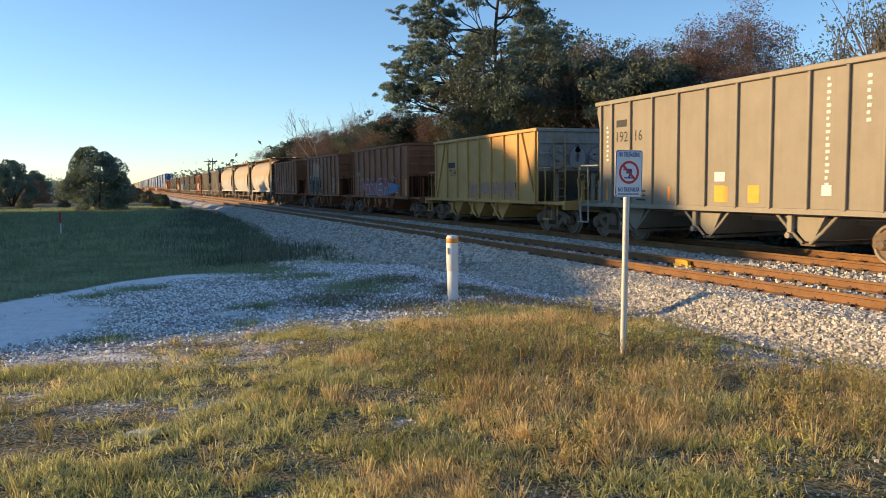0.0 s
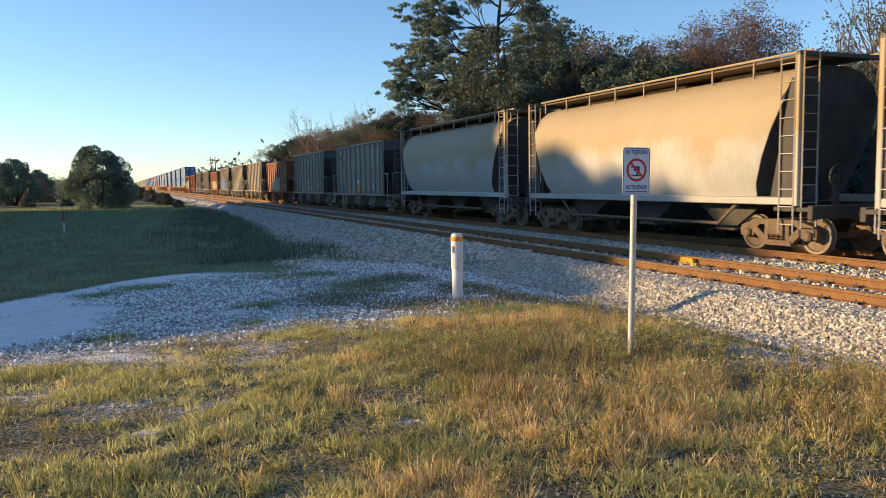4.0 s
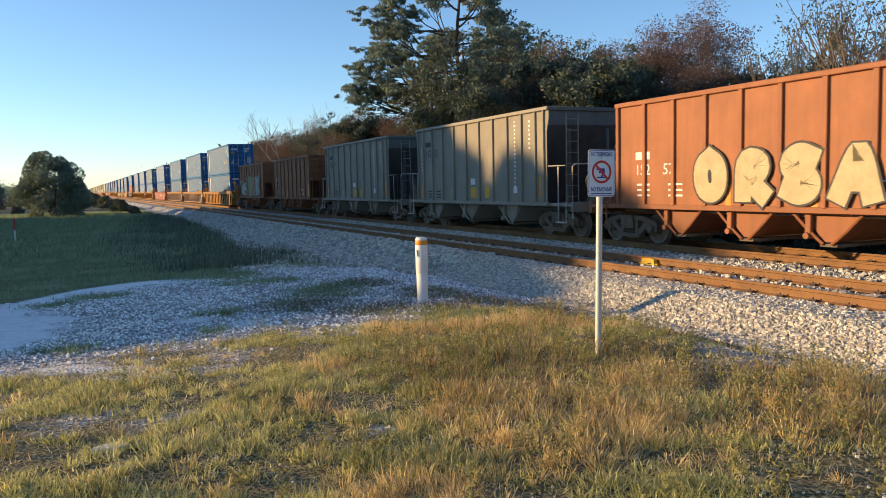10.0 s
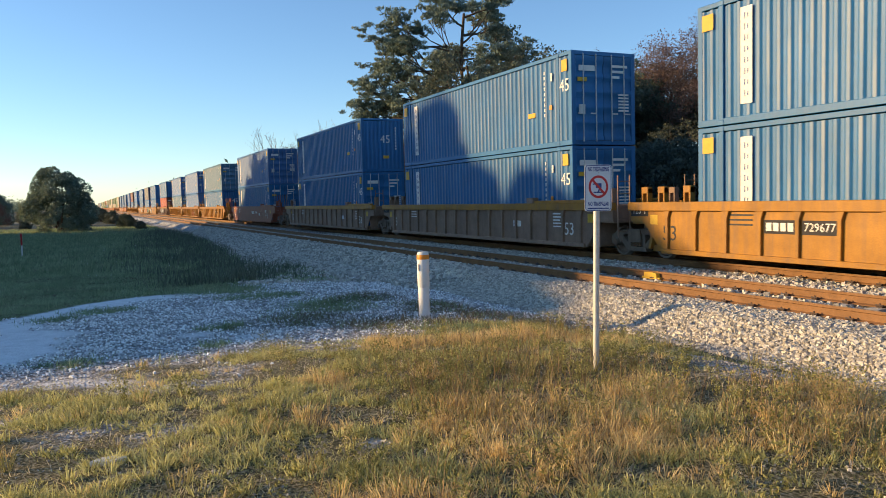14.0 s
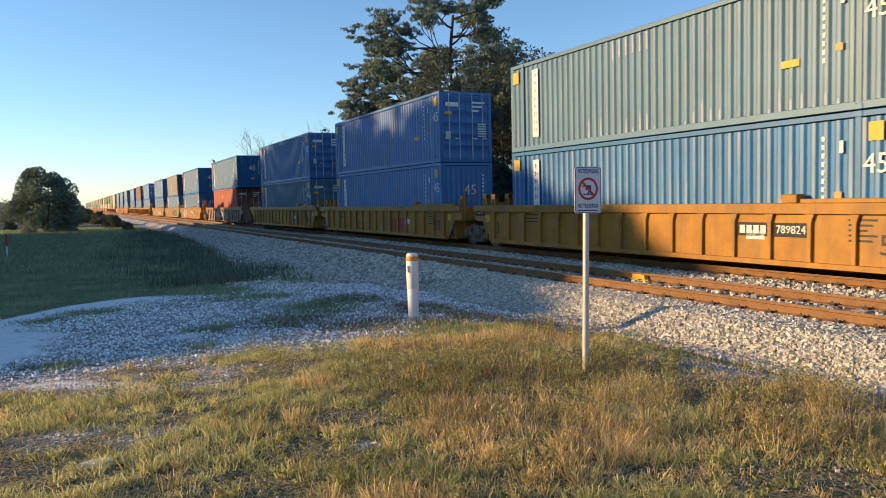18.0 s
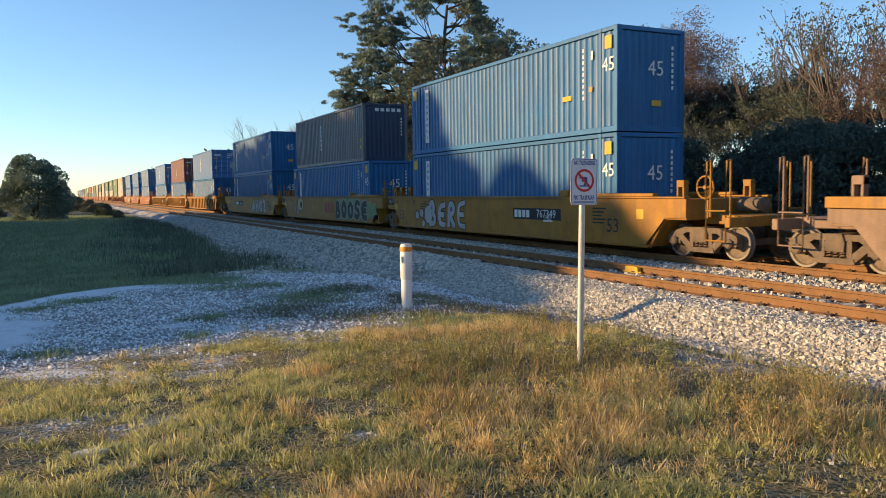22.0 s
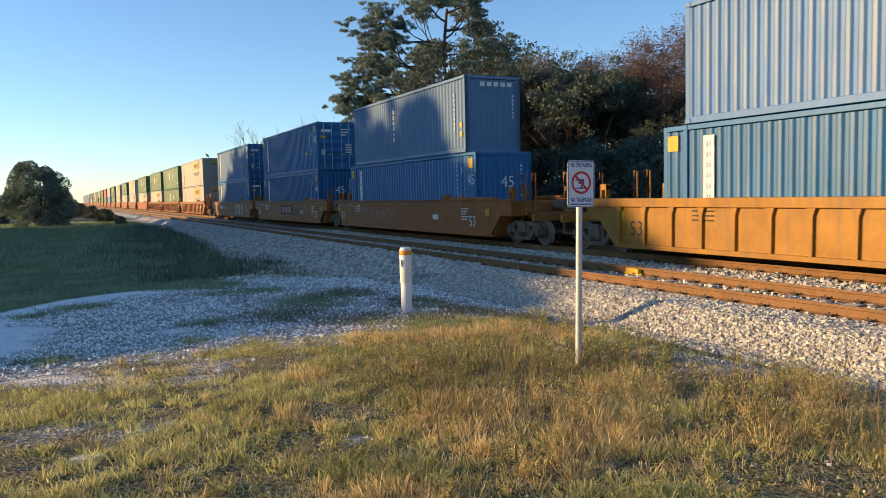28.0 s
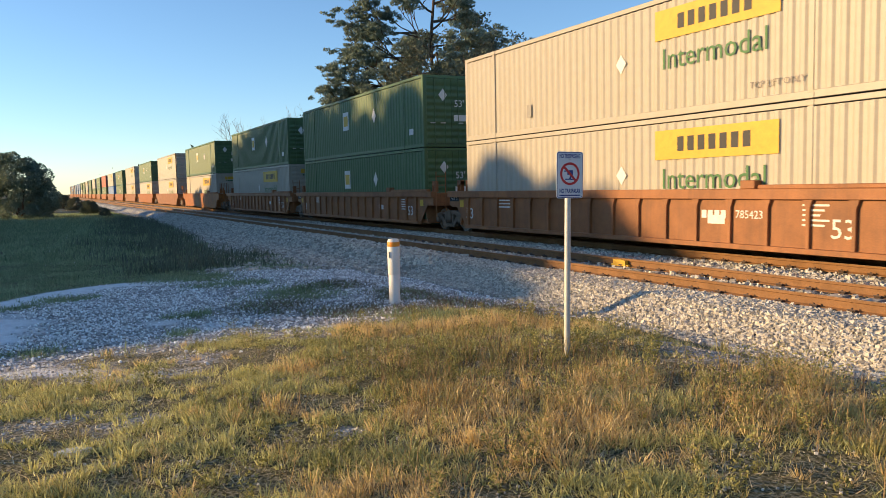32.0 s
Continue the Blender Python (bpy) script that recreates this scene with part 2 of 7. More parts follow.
M["tie"] = material("concrete_tie", (0.42, 0.39, 0.35), 0.9, spots=0.25, size=6, bump=0.4)
M["clip"] = material("rusty_rail_clip", (0.09, 0.06, 0.045), 0.8, spots=0.3)
M["stone"] = material("crushed_granite", (0.54, 0.50, 0.425), 0.9, spots=0.25, size=12, fine=90, bump=0.4, vary=0.45, island=True)
M["chip"] = material("pale_limestone_chips", (0.74, 0.735, 0.715), 0.9, spots=0.2, size=12, fine=90, bump=0.4, vary=0.65, island=True)
M["galv"] = material("galvanised_steel", (0.55, 0.54, 0.5), 0.5, 0.25, spots=0.15, size=8)
M["pvc"] = material("white_plastic_post", (0.74, 0.73, 0.70), 0.5, spots=0.1, size=6, streak=0.25, dirt=(0.45, 0.42, 0.36))
M["letgreen"] = material("green_lettering", (0.05, 0.16, 0.05), 0.6, spots=0.15, size=6)
M["signred"] = material("sign_red", (0.55, 0.03, 0.03), 0.5, spots=0.1)
M["signblue"] = material("sign_blue", (0.035, 0.055, 0.22), 0.5, spots=0.1)
M["signwhite"] = material("sign_white_sheet", (0.66, 0.68, 0.70), 0.45, spots=0.06)
M["bark"] = material("pine_bark", (0.10, 0.075, 0.055), 0.95, spots=0.4, size=5, bump=0.6)
M["twig"] = material("bare_twig", (0.17, 0.135, 0.11), 0.9, spots=0.3)
M["paletwig"] = material("pale_bare_twig", (0.33, 0.28, 0.23), 0.9, spots=0.3)


def foliage(name, a, b, rough=0.6, sheen=0.25):
    """Leaves whose colour varies clump by clump, with a little light through them."""
    m = bpy.data.materials.new(name)
    m.use_nodes = True
    n, l = m.node_tree.nodes, m.node_tree.links
    p = n["Principled BSDF"]
    p.inputs["Roughness"].default_value = rough
    p.inputs["Specular IOR Level"].default_value = 0.2
    geo = n.new("ShaderNodeNewGeometry")
    no = n.new("ShaderNodeTexNoise")
    no.inputs["Scale"].default_value = 0.9
    no.inputs["Detail"].default_value = 3
    l.new(n.new("ShaderNodeTexCoord").outputs["Object"], no.inputs["Vector"])
    mr = n.new("ShaderNodeMapRange")
    mr.inputs["From Min"].default_value, mr.inputs["From Max"].default_value = 0.35, 0.7
    l.new(no.outputs[0], mr.inputs["Value"])
    av = n.new("ShaderNodeMath")
    av.operation = "MULTIPLY_ADD"
    av.inputs[1].default_value = 0.65
    l.new(geo.outputs["Random Per Island"], av.inputs[0])
    half = n.new("ShaderNodeMath")
    half.operation = "MULTIPLY"
    half.inputs[1].default_value = 0.35
    l.new(mr.outputs[0], half.inputs[0])
    l.new(half.outputs[0], av.inputs[2])
    mix = n.new("ShaderNodeMix")
    mix.data_type = "RGBA"
    mix.inputs["A"].default_value, mix.inputs["B"].default_value = (*a, 1), (*b, 1)
    l.new(av.outputs[0], mix.inputs["Factor"])
    l.new(mix.outputs["Result"], p.inputs["Base Color"])
    tr = n.new("ShaderNodeBsdfTranslucent")
    l.new(mix.outputs["Result"], tr.inputs["Color"])
    ms = n.new("ShaderNodeMixShader")
    ms.inputs[0].default_value = sheen
    l.new(p.outputs[0], ms.inputs[1])
    l.new(tr.outputs[0], ms.inputs[2])
    l.new(ms.outputs[0], n["Material Output"].inputs["Surface"])
    return m


M["pine"] = foliage("pine_needles", (0.09, 0.14, 0.12), (0.28, 0.335, 0.25))
M["oak"] = foliage("dark_oak_leaves", (0.045, 0.072, 0.062), (0.145, 0.175, 0.125))
M["ruddy"] = foliage("brown_winter_leaves", (0.09, 0.06, 0.05), (0.24, 0.165, 0.13))
M["scrub"] = foliage("olive_scrub_leaves", (0.06, 0.08, 0.062), (0.20, 0.215, 0.145))
M["rough"] = foliage("rough_dark_weeds", (0.07, 0.09, 0.06), (0.24, 0.26, 0.18))
M["litter"] = foliage("dark_dead_weeds", (0.10, 0.085, 0.055), (0.28, 0.23, 0.15), 0.8, 0.1)
M["hedge"] = foliage("dark_bush_leaves", (0.095, 0.15, 0.12), (0.27, 0.33, 0.24))
M["grass"] = foliage("green_grass_blades", (0.17, 0.19, 0.055), (0.92, 0.85, 0.40), 0.6, 0.45)
M["straw"] = foliage("dry_grass_blades", (0.50, 0.34, 0.13), (1.0, 0.82, 0.44), 0.6, 0.45)
M["thatch"] = foliage("dead_grass_thatch", (0.22, 0.17, 0.09), (0.95, 0.84, 0.58), 0.8, 0.3)
M["weed"] = foliage("weed_leaves", (0.10, 0.11, 0.035), (0.46, 0.42, 0.15), 0.6, 0.35)
M["stalk"] = foliage("brown_weed_stalks", (0.2, 0.13, 0.07), (0.36, 0.25, 0.13), 0.8, 0.1)
M["fieldgrass"] = foliage("shaded_field_grass", (0.12, 0.185, 0.085), (0.48, 0.55, 0.32), 0.7, 0.4)
M["flower"] = material("pale_yellow_flower", (0.55, 0.50, 0.16), 0.7, spots=0.2)
M["whiteflower"] = material("white_weed_flower", (0.7, 0.7, 0.66), 0.7, spots=0.1)
M["dusky"] = foliage("dusky_weed_blades", (0.09, 0.10, 0.035), (0.62, 0.52, 0.22), 0.6, 0.4)


# ---- building blocks ----
class Geo:
    """Collects the faces of one part."""

    def __init__(self):
        self.v, self.f = [], []

    def add(self, verts, faces):
        k = len(self.v)
        self.v.extend(verts)
        self.f.extend([tuple(i + k for i in f) for f in faces])
        return self

    def box(self, x0, x1, y0, y1, z0, z1, c=0.0):
        """A box; c: width of its bevelled edges."""
        if not c:
            return self.add([(x, y, z) for x in (x0, x1) for y in (y0, y1) for z in (z0, z1)],
                            [(0, 1, 3, 2), (4, 6, 7, 5), (0, 4, 5, 1), (2, 3, 7, 6), (0, 2, 6, 4), (1, 5, 7, 3)])
        v, f, idx = [], [], {}
        for sx, x in ((-1, x0), (1, x1)):
            for sy, y in ((-1, y0), (1, y1)):
                for sz, z in ((-1, z0), (1, z1)):
                    for ax in range(3):
                        p = [x - sx * c, y - sy * c, z - sz * c]
                        p[ax] = (x, y, z)[ax]
                        idx[sx, sy, sz, ax] = len(v)
                        v.append(tuple(p))
        for ax in range(3):
            a, b = [i for i in range(3) if i != ax]
            for s in (-1, 1):
                ring = []
                for sa, sb in ((-1, -1), (1, -1), (1, 1), (-1, 1)):
                    k = [0, 0, 0]
                    k[ax], k[a], k[b] = s, sa, sb
                    ring.append(idx[(*k, ax)])
                f.append(tuple(ring))
            for sa in (-1, 1):
                for sb in (-1, 1):
                    k0, k1 = [0, 0, 0], [0, 0, 0]
                    k0[ax], k1[ax] = -1, 1
                    k0[a] = k1[a] = sa
                    k0[b] = k1[b] = sb
                    f.append((idx[(*k0, a)], idx[(*k1, a)], idx[(*k1, b)], idx[(*k0, b)]))
        for sx in (-1, 1):
            for sy in (-1, 1):
                for sz in (-1, 1):
                    f.append(tuple(idx[sx, sy, sz, q] for q in range(3)))
        return self.add(v, f)

    def prism(self, poly, axis, lo, hi):
        """A flat outline pushed along an axis: x takes (y, z), y takes (x, z), z takes (x, y)."""
        n = len(poly)
        put = {"x": lambda a, b, h: (h, a, b), "y": lambda a, b, h: (a, h, b), "z": lambda a, b, h: (a, b, h)}[axis]
        v = [put(a, b, lo) for a, b in poly] + [put(a, b, hi) for a, b in poly]
        f = [tuple(range(n)), tuple(range(2 * n - 1, n - 1, -1))]
        f += [(i, (i + 1) % n, n + (i + 1) % n, n + i) for i in range(n)]
        return self.add(v, f)

    def tube(self, pts, r, n=8, r1=None):
        """A round bar through the points, tapering from r to r1."""
        pts = [Vector(p) for p in pts]
        r1 = r if r1 is None else r1
        v, f = [], []
        for i, p in enumerate(pts):
            d = (pts[min(i + 1, len(pts) - 1)] - pts[max(i - 1, 0)]).normalized()
            side = d.cross(Vector((0, 0, 1)))
            if side.length < 0.05:
                side = d.cross(Vector((0, 1, 0)))
            side.normalize()
            up = side.cross(d)
            rr = r + (r1 - r) * i / max(1, len(pts) - 1)
            v += [tuple(p + (side * math.cos(6.28319 * k / n) + up * math.sin(6.28319 * k / n)) * rr) for k in range(n)]
        for i in range(len(pts) - 1):
            f += [(i * n + k, i * n + (k + 1) % n, (i + 1) * n + (k + 1) % n, (i + 1) * n + k) for k in range(n)]
        f += [tuple(range(n - 1, -1, -1)), tuple(range(len(v) - n, len(v)))]
        return self.add(v, f)

    def lathe(self, prof, n=24, centre=(0, 0, 0)):
        """A turned body round the y axis through centre: (y, radius) steps."""
        cx, cy, cz = centre
        v = [(cx + r * math.cos(6.28319 * k / n), cy + y, cz + r * math.sin(6.28319 * k / n)) for y, r in prof for k in range(n)]
        f = []
        for i in range(len(prof) - 1):
            f += [(i * n + k, i * n + (k + 1) % n, (i + 1) * n + (k + 1) % n, (i + 1) * n + k) for k in range(n)]
        f += [tuple(range(n)), tuple(range(len(v) - 1, len(v) - n - 1, -1))]
        return self.add(v, f)

    def mesh(self, name, mat, smooth=True):
        me = bpy.data.meshes.new(name)
        me.from_pydata(self.v, [], self.f)
        me.materials.append(mat)
        bm = bmesh.new()
        bm.from_mesh(me)
        bmesh.ops.recalc_face_normals(bm, faces=bm.faces)
        bm.to_mesh(me)
        bm.free()
        if smooth:
            me.shade_smooth()
            me.set_sharp_from_angle(angle=radians(38))
        return me


def part(name, geo, mat, parent, label="", at=None):
    """Links a mesh, or a Geo turned into one, as one part under its thing."""
    me = geo if isinstance(geo, bpy.types.Mesh) else geo.mesh(name, mat)
    ob = new(name, me)
    ob.parent = parent
    if at is not None:
        ob.matrix_basis = at
    return tagged(ob, label)


def thing(name, label, category, group="", kind="", at=None):
    ob = new(name)
    ob.empty_display_size = 0.3
    if at is not None:
        ob.matrix_basis = at
    return tagged(ob, label, category, group, kind)


def fast_mesh(name, v, f, mat):
    """A large mesh from arrays: v (n, 3), f (m, k)."""
    me = bpy.data.meshes.new(name)
    v, f = np.asarray(v, np.float32), np.asarray(f, np.int32)
    me.vertices.add(len(v))
    me.vertices.foreach_set("co", v.ravel())
    me.loops.add(f.size)
    me.loops.foreach_set("vertex_index", f.ravel())
    me.polygons.add(len(f))
    me.polygons.foreach_set("loop_start", np.arange(0, f.size, f.shape[1], dtype=np.int32))
    me.materials.append(mat)
    me.update(calc_edges=True)
    me.shade_flat()
    me.validate()
    return me


LETTER = {}


def text_mesh(words, size, mat, bold=0.0):
    """Lettering in the built-in font, lying in the x-z plane and facing -y, centred."""
    key = (words, size, mat.name)
    if key not in LETTER:
        cu = bpy.data.curves.new("lettering", "FONT")
        cu.body, cu.size, cu.align_x, cu.align_y = words, size, "CENTER", "CENTER"
        cu.resolution_u = 2
        cu.offset = bold
        ob = bpy.data.objects.new("lettering", cu)
        me = bpy.data.meshes.new_from_object(ob)
        bpy.data.objects.remove(ob)
        bpy.data.curves.remove(cu)
        me.transform(pose(0, 0, 0, 90, 0, 0))
        me.materials.clear()
        me.materials.append(mat)
        LETTER[key] = me
    return LETTER[key]


def smooth(a):
    a = np.clip(a, 0, 1)
    return a * a * (3 - 2 * a)


# ---- ground ----
NEAR_TRACK, FAR_TRACK = 10.95, 15.02
RNG = np.random.default_rng(7)


def wave(x, y, seed=0.0):
    return (np.sin(x * 0.9 + seed) * np.cos(y * 1.1 - seed * 2) + 0.6 * np.sin(x * 2.3 - y * 1.7 + seed) + 0.4 * np.sin(x * 4.1 + y * 3.3 + seed * 3)) / 2


def ground_z(x, y):
    """Height of the ground: a grass bank, a shallow ditch, the ballast bed and the wood's floor."""
    x, y = np.asarray(x, float), np.asarray(y, float)
    z = 0.05 - 0.33 * smooth((-x - 5) / 7.5) - 0.16 * smooth((-x - 14) / 12) - 0.15 * smooth((-x - 45) / 40)
    z = z + 0.035 * wave(x * 0.7, y * 0.7, 1.0) + 0.012 * wave(x * 3, y * 3, 2.0)
    ditch = -0.56 + 0.02 * wave(x, y, 3.0)
    z = z + (ditch - z) * smooth((y - 5.4) / 2.9)
    bed = np.minimum(-0.215, -0.56 + (y - 8.45) * 0.5)
    bed = np.minimum(bed, -0.215 - (y - 16.9) * 0.5)
    z = np.where(y > 8.45, np.maximum(bed, -0.62 + 0.05 * wave(x * 0.4, y * 0.4, 5.0)), z)
    return z


def blobs(x, y, spots):
    """Soft round patches: (x, y, radius) each."""
    x, y = np.asarray(x, float), np.asarray(y, float)
    d = np.zeros(np.broadcast(x, y).shape)
    wx, wy = x + 0.25 * wave(x * 2.1, y * 2.3, 1.1), y + 0.25 * wave(x * 2.4, y * 1.9, 4.2)
    for a, b, r in spots:
        d = np.maximum(d, np.exp(-(((wx - a) ** 2 + (wy - b) ** 2) / r ** 2) ** 1.5))
    return d


GOLD = ((-5.0, 2.7, 0.55), (-5.3, 3.1, 0.55), (-4.7, 3.2, 0.6), (-5.1, 3.7, 0.5), (-4.4, 3.5, 0.6), (-4.2, 2.6, 0.5), (-5.2, 4.3, 0.45), (-4.7, 6.6, 0.7), (-4.4, 5.7, 0.6), (-3.7, 4.6, 0.6), (-8.9, 4.6, 0.8), (-8.7, 5.4, 0.9), (-9.2, 3.8, 0.7), (-8.0, 5.6, 0.6), (-6.9, 3.0, 0.3), (-5.8, 1.5, 0.25), (-3.8, 1.6, 0.4), (-7.2, 2.1, 0.25))
DUSKY = ((-7.1, 3.3, 0.7), (-6.3, 4.1, 0.8), (-5.5, 2.9, 0.6), (-6.4, 2.9, 0.6), (-5.0, 3.3, 0.5), (-7.4, 4.2, 0.5))
LEAFY = ((-5.3, 4.3, 0.6), (-4.7, 3.8, 0.6), (-4.4, 4.8, 0.6), (-5.9, 4.8, 0.5), (-3.5, 4.6, 0.6))
BARE = ((-8.3, 0.5, 0.4), (-8.2, 1.0, 0.35), (-6.6, -0.1, 0.3), (-6.1, 0.5, 0.25), (-6.6, 6.5, 0.9), (-5.4, 6.2, 0.8), (-4.4, 6.6, 0.8), (-8.9, 1.4, 0.4), (-5.0, 1.9, 0.2), (-7.4, -1.0, 0.35))
GREEN_SPOTS = ((-19.0, 3.1, 1.0), (-17.0, 3.5, 0.8), (-23.2, 5.2, 1.3), (-21.0, 5.6, 1.0), (-13.1, 2.0, 0.35), (-14.6, 4.3, 0.9), (-16.6, 0.3, 0.55), (-15.6, -0.6, 0.45), (-11.3, 1.6, 0.3), (-10.8, -0.2, 0.35), (-25.5, 6.0, 1.0))
DEAD_SPOTS = ((-13.1, 3.4, 0.8), (-11.9, 4.4, 0.8), (-13.6, 6.1, 0.7), (-12.3, 6.6, 0.8), (-11.6, 7.1, 0.7), (-12.9, 5.6, 0.5), (-11.2, 5.4, 0.6), (-15.3, 5.2, 0.7), (-10.6, 6.6, 0.6))


def field_edge(y):
    """How far along the line the field's turf begins, by the distance across."""
    return np.interp(y, (-9, -4, -1.25, -0.45, 0.1, 1.4, 2.7), (-9.5, -13.5, -16.6, -18.0, -18.7, -19.0, -19.4))


def gravel_cover(x, y):
    """Where stones lie instead of turf, 0 to 1."""
    n = 0.5 * wave(x * 1.3, y * 1.3, 4.0)
    fine = wave(x * 3.7, y * 3.1, 2.2)
    low = smooth((-x - (8.7 + 0.22 * np.clip(y, -3, 6)) + n * 1.5 + fine * 0.7 + 0.3) / 1.9)
    high = smooth((x - field_edge(y) + n * 0.7 + fine * 0.2) / 0.5)
    side = np.interp(-np.asarray(x, float), (18, 19.1, 21.7, 28.2, 51, 95, 280), (2.4, 2.7, 4.3, 5.0, 6.6, 7.3, 8.2))
    side = smooth((y - side + n * 0.9 + fine * 0.3 + 0.2) / 0.9) * (x < -17)
    bed = smooth((y - 7.9 + n * 0.5) / 0.7) * smooth((17.9 - y + n * 0.4) / 0.6)
    spots = np.maximum(blobs(x, y, GREEN_SPOTS), 0.8 * blobs(x, y, DEAD_SPOTS))
    open_ground = low * np.maximum(high, side) * (1 - 0.8 * spots) * smooth((17.9 - y) / 0.6)
    bare = 0.75 * blobs(x, y, BARE)
    return np.clip(np.maximum(np.maximum(open_ground, bed), bare), 0, 1)


def sand_cover(x, y):
    """Bare pale sand: a strip along the field's edge, a broad patch and worn spots."""
    n = wave(x * 0.8, y * 0.8, 8.0)
    top = field_edge(y)
    fine = wave(x * 3.1, y * 2.7, 5.0)
    strip = smooth((x - top + n * 0.25 + 0.15) / 0.25) * smooth((top + 2.6 - 0.42 * np.clip(y + 1, 0, 5) - x + n * 0.6 + fine * 0.3) / 0.4) * smooth((2.9 - y) / 0.8)
    broad = smooth((1.25 - np.hypot((x + 12.9) / 1.6, y + 1.4) + 0.5 * n + 0.25 * fine) / 0.5)
    spots = smooth((wave(x * 1.1 + 3, y * 1.4, 11.0) + 0.3 * fine - 0.5) / 0.25) * smooth((x - top) / 1.0) * smooth((-x - 8.3) / 1.0) * smooth((5.0 - y) / 1.0) * 0.75
    return np.clip(np.maximum(np.maximum(strip, broad), spots) * (1 - blobs(x, y, GREEN_SPOTS)), 0, 1)


def ground_material():
    m = bpy.data.materials.new("turf_gravel_and_sand")
    m.use_nodes = True
    n, l = m.node_tree.nodes, m.node_tree.links
    b = n["Principled BSDF"]
    b.inputs["Roughness"].default_value = 0.95
    b.inputs["Specular IOR Level"].default_value = 0.15
    co = n.new("ShaderNodeTexCoord").outputs["Object"]

    def noise_tex(scale, detail=4):
        t = n.new("ShaderNodeTexNoise")
        t.inputs["Scale"].default_value, t.inputs["Detail"].default_value = scale, detail
        l.new(co, t.inputs["Vector"])
        return t.outputs[0]

    def ramp(src, *stops):
        r = n.new("ShaderNodeValToRGB")
        while len(r.color_ramp.elements) < len(stops):
            r.color_ramp.elements.new(0.5)
        for e, (p, c) in zip(r.color_ramp.elements, stops):
            e.position, e.color = p, (*c, 1)
        l.new(src, r.inputs[0])
        return r.outputs[0]

    def mix(fac, a, c):
        x = n.new("ShaderNodeMix")
        x.data_type = "RGBA"
        l.new(fac, x.inputs["Factor"])
        l.new(a, x.inputs["A"])
        l.new(c, x.inputs["B"])
        return x.outputs["Result"]

    turf = ramp(noise_tex(38.0, 8), (0.36, (0.045, 0.042, 0.02)), (0.5, (0.14, 0.125, 0.065)), (0.66, (0.36, 0.31, 0.20)))
    vor = n.new("ShaderNodeTexVoronoi")
    vor.inputs["Scale"].default_value = 24.0
    l.new(co, vor.inputs["Vector"])
    chips = ramp(vor.outputs["Color"], (0.15, (0.12, 0.115, 0.105)), (0.5, (0.36, 0.35, 0.33)), (0.9, (0.78, 0.77, 0.75)))
    sand = ramp(noise_tex(6.0, 6), (0.3, (0.76, 0.75, 0.73)), (0.7, (0.90, 0.89, 0.87)))
    cover = n.new("ShaderNodeAttribute")
    cover.attribute_name = "gravel"
    pale = n.new("ShaderNodeAttribute")
    pale.attribute_name = "sand"
    add = n.new("ShaderNodeMath")
    add.operation = "MULTIPLY_ADD"
    add.inputs[1].default_value = 1.4
    l.new(cover.outputs["Fac"], add.inputs[0])
    sub = n.new("ShaderNodeMath")
    sub.operation = "MULTIPLY_ADD"
    sub.inputs[1].default_value, sub.inputs[2].default_value = 1.6, -1.0
    l.new(noise_tex(5.0, 6), sub.inputs[0])
    l.new(sub.outputs[0], add.inputs[2])
    cl = n.new("ShaderNodeClamp")
    l.new(add.outputs[0], cl.inputs[0])
    colour = mix(cl.outputs[0], turf, chips)
    colour = mix(pale.outputs["Fac"], colour, sand)
    l.new(colour, b.inputs["Base Color"])
    bp = n.new("ShaderNodeBump")
    bp.inputs["Distance"].default_value = 0.03
    l.new(cl.outputs[0], bp.inputs["Strength"])
    l.new(vor.outputs["Distance"], bp.inputs["Height"])
    l.new(bp.outputs[0], b.inputs["Normal"])
    return m


def graded(lo, hi, fine_lo, fine_hi, step):
    """Grid lines: even inside the near stretch, growing outside it."""
    a = list(np.arange(fine_lo, fine_hi + 1e-6, step))
    g, x = step, fine_hi
    while x < hi:
        g *= 1.12
        x += g
        a.append(min(x, hi))
    g, x, left = step, fine_lo, []
    while x > lo:
        g *= 1.12
        x -= g
        left.append(max(x, lo))
    return np.array(left[::-1] + a)


gx, gy = graded(-3500, 3500, -32, 2, 0.16), graded(-3500, 3500, -5, 18.5, 0.13)
GX, GY = np.meshgrid(gx, gy, indexing="ij")
GZ = ground_z(GX, GY)
gi = np.arange(GX.size).reshape(GX.shape)
me = fast_mesh("ground", np.stack([GX, GY, GZ], -1).reshape(-1, 3),
               np.stack([gi[:-1, :-1], gi[1:, :-1], gi[1:, 1:], gi[:-1, 1:]], -1).reshape(-1, 4), ground_material())
me.shade_smooth()
for nm, fn in (("gravel", gravel_cover), ("sand", sand_cover)):
    me.attributes.new(nm, "FLOAT", "POINT").data.foreach_set("value", fn(GX, GY).astype(np.float32).ravel())
ground = tagged(new("ground", me), "grassy ground with pale gravel, sand and a ballast bed", "ground", kind="structure")


# ---- tracks ----
def rail_profile(y):
    h = [(-0.07, -0.185), (0.07, -0.185), (0.07, -0.172), (0.012, -0.15), (0.009, -0.05), (0.036, -0.038), (0.036, -0.008), (0.028, 0.0),
         (-0.028, 0.0), (-0.036, -0.008), (-0.036, -0.038), (-0.009, -0.05), (-0.012, -0.15), (-0.07, -0.172)]
    return [(y + a, b) for a, b in h]


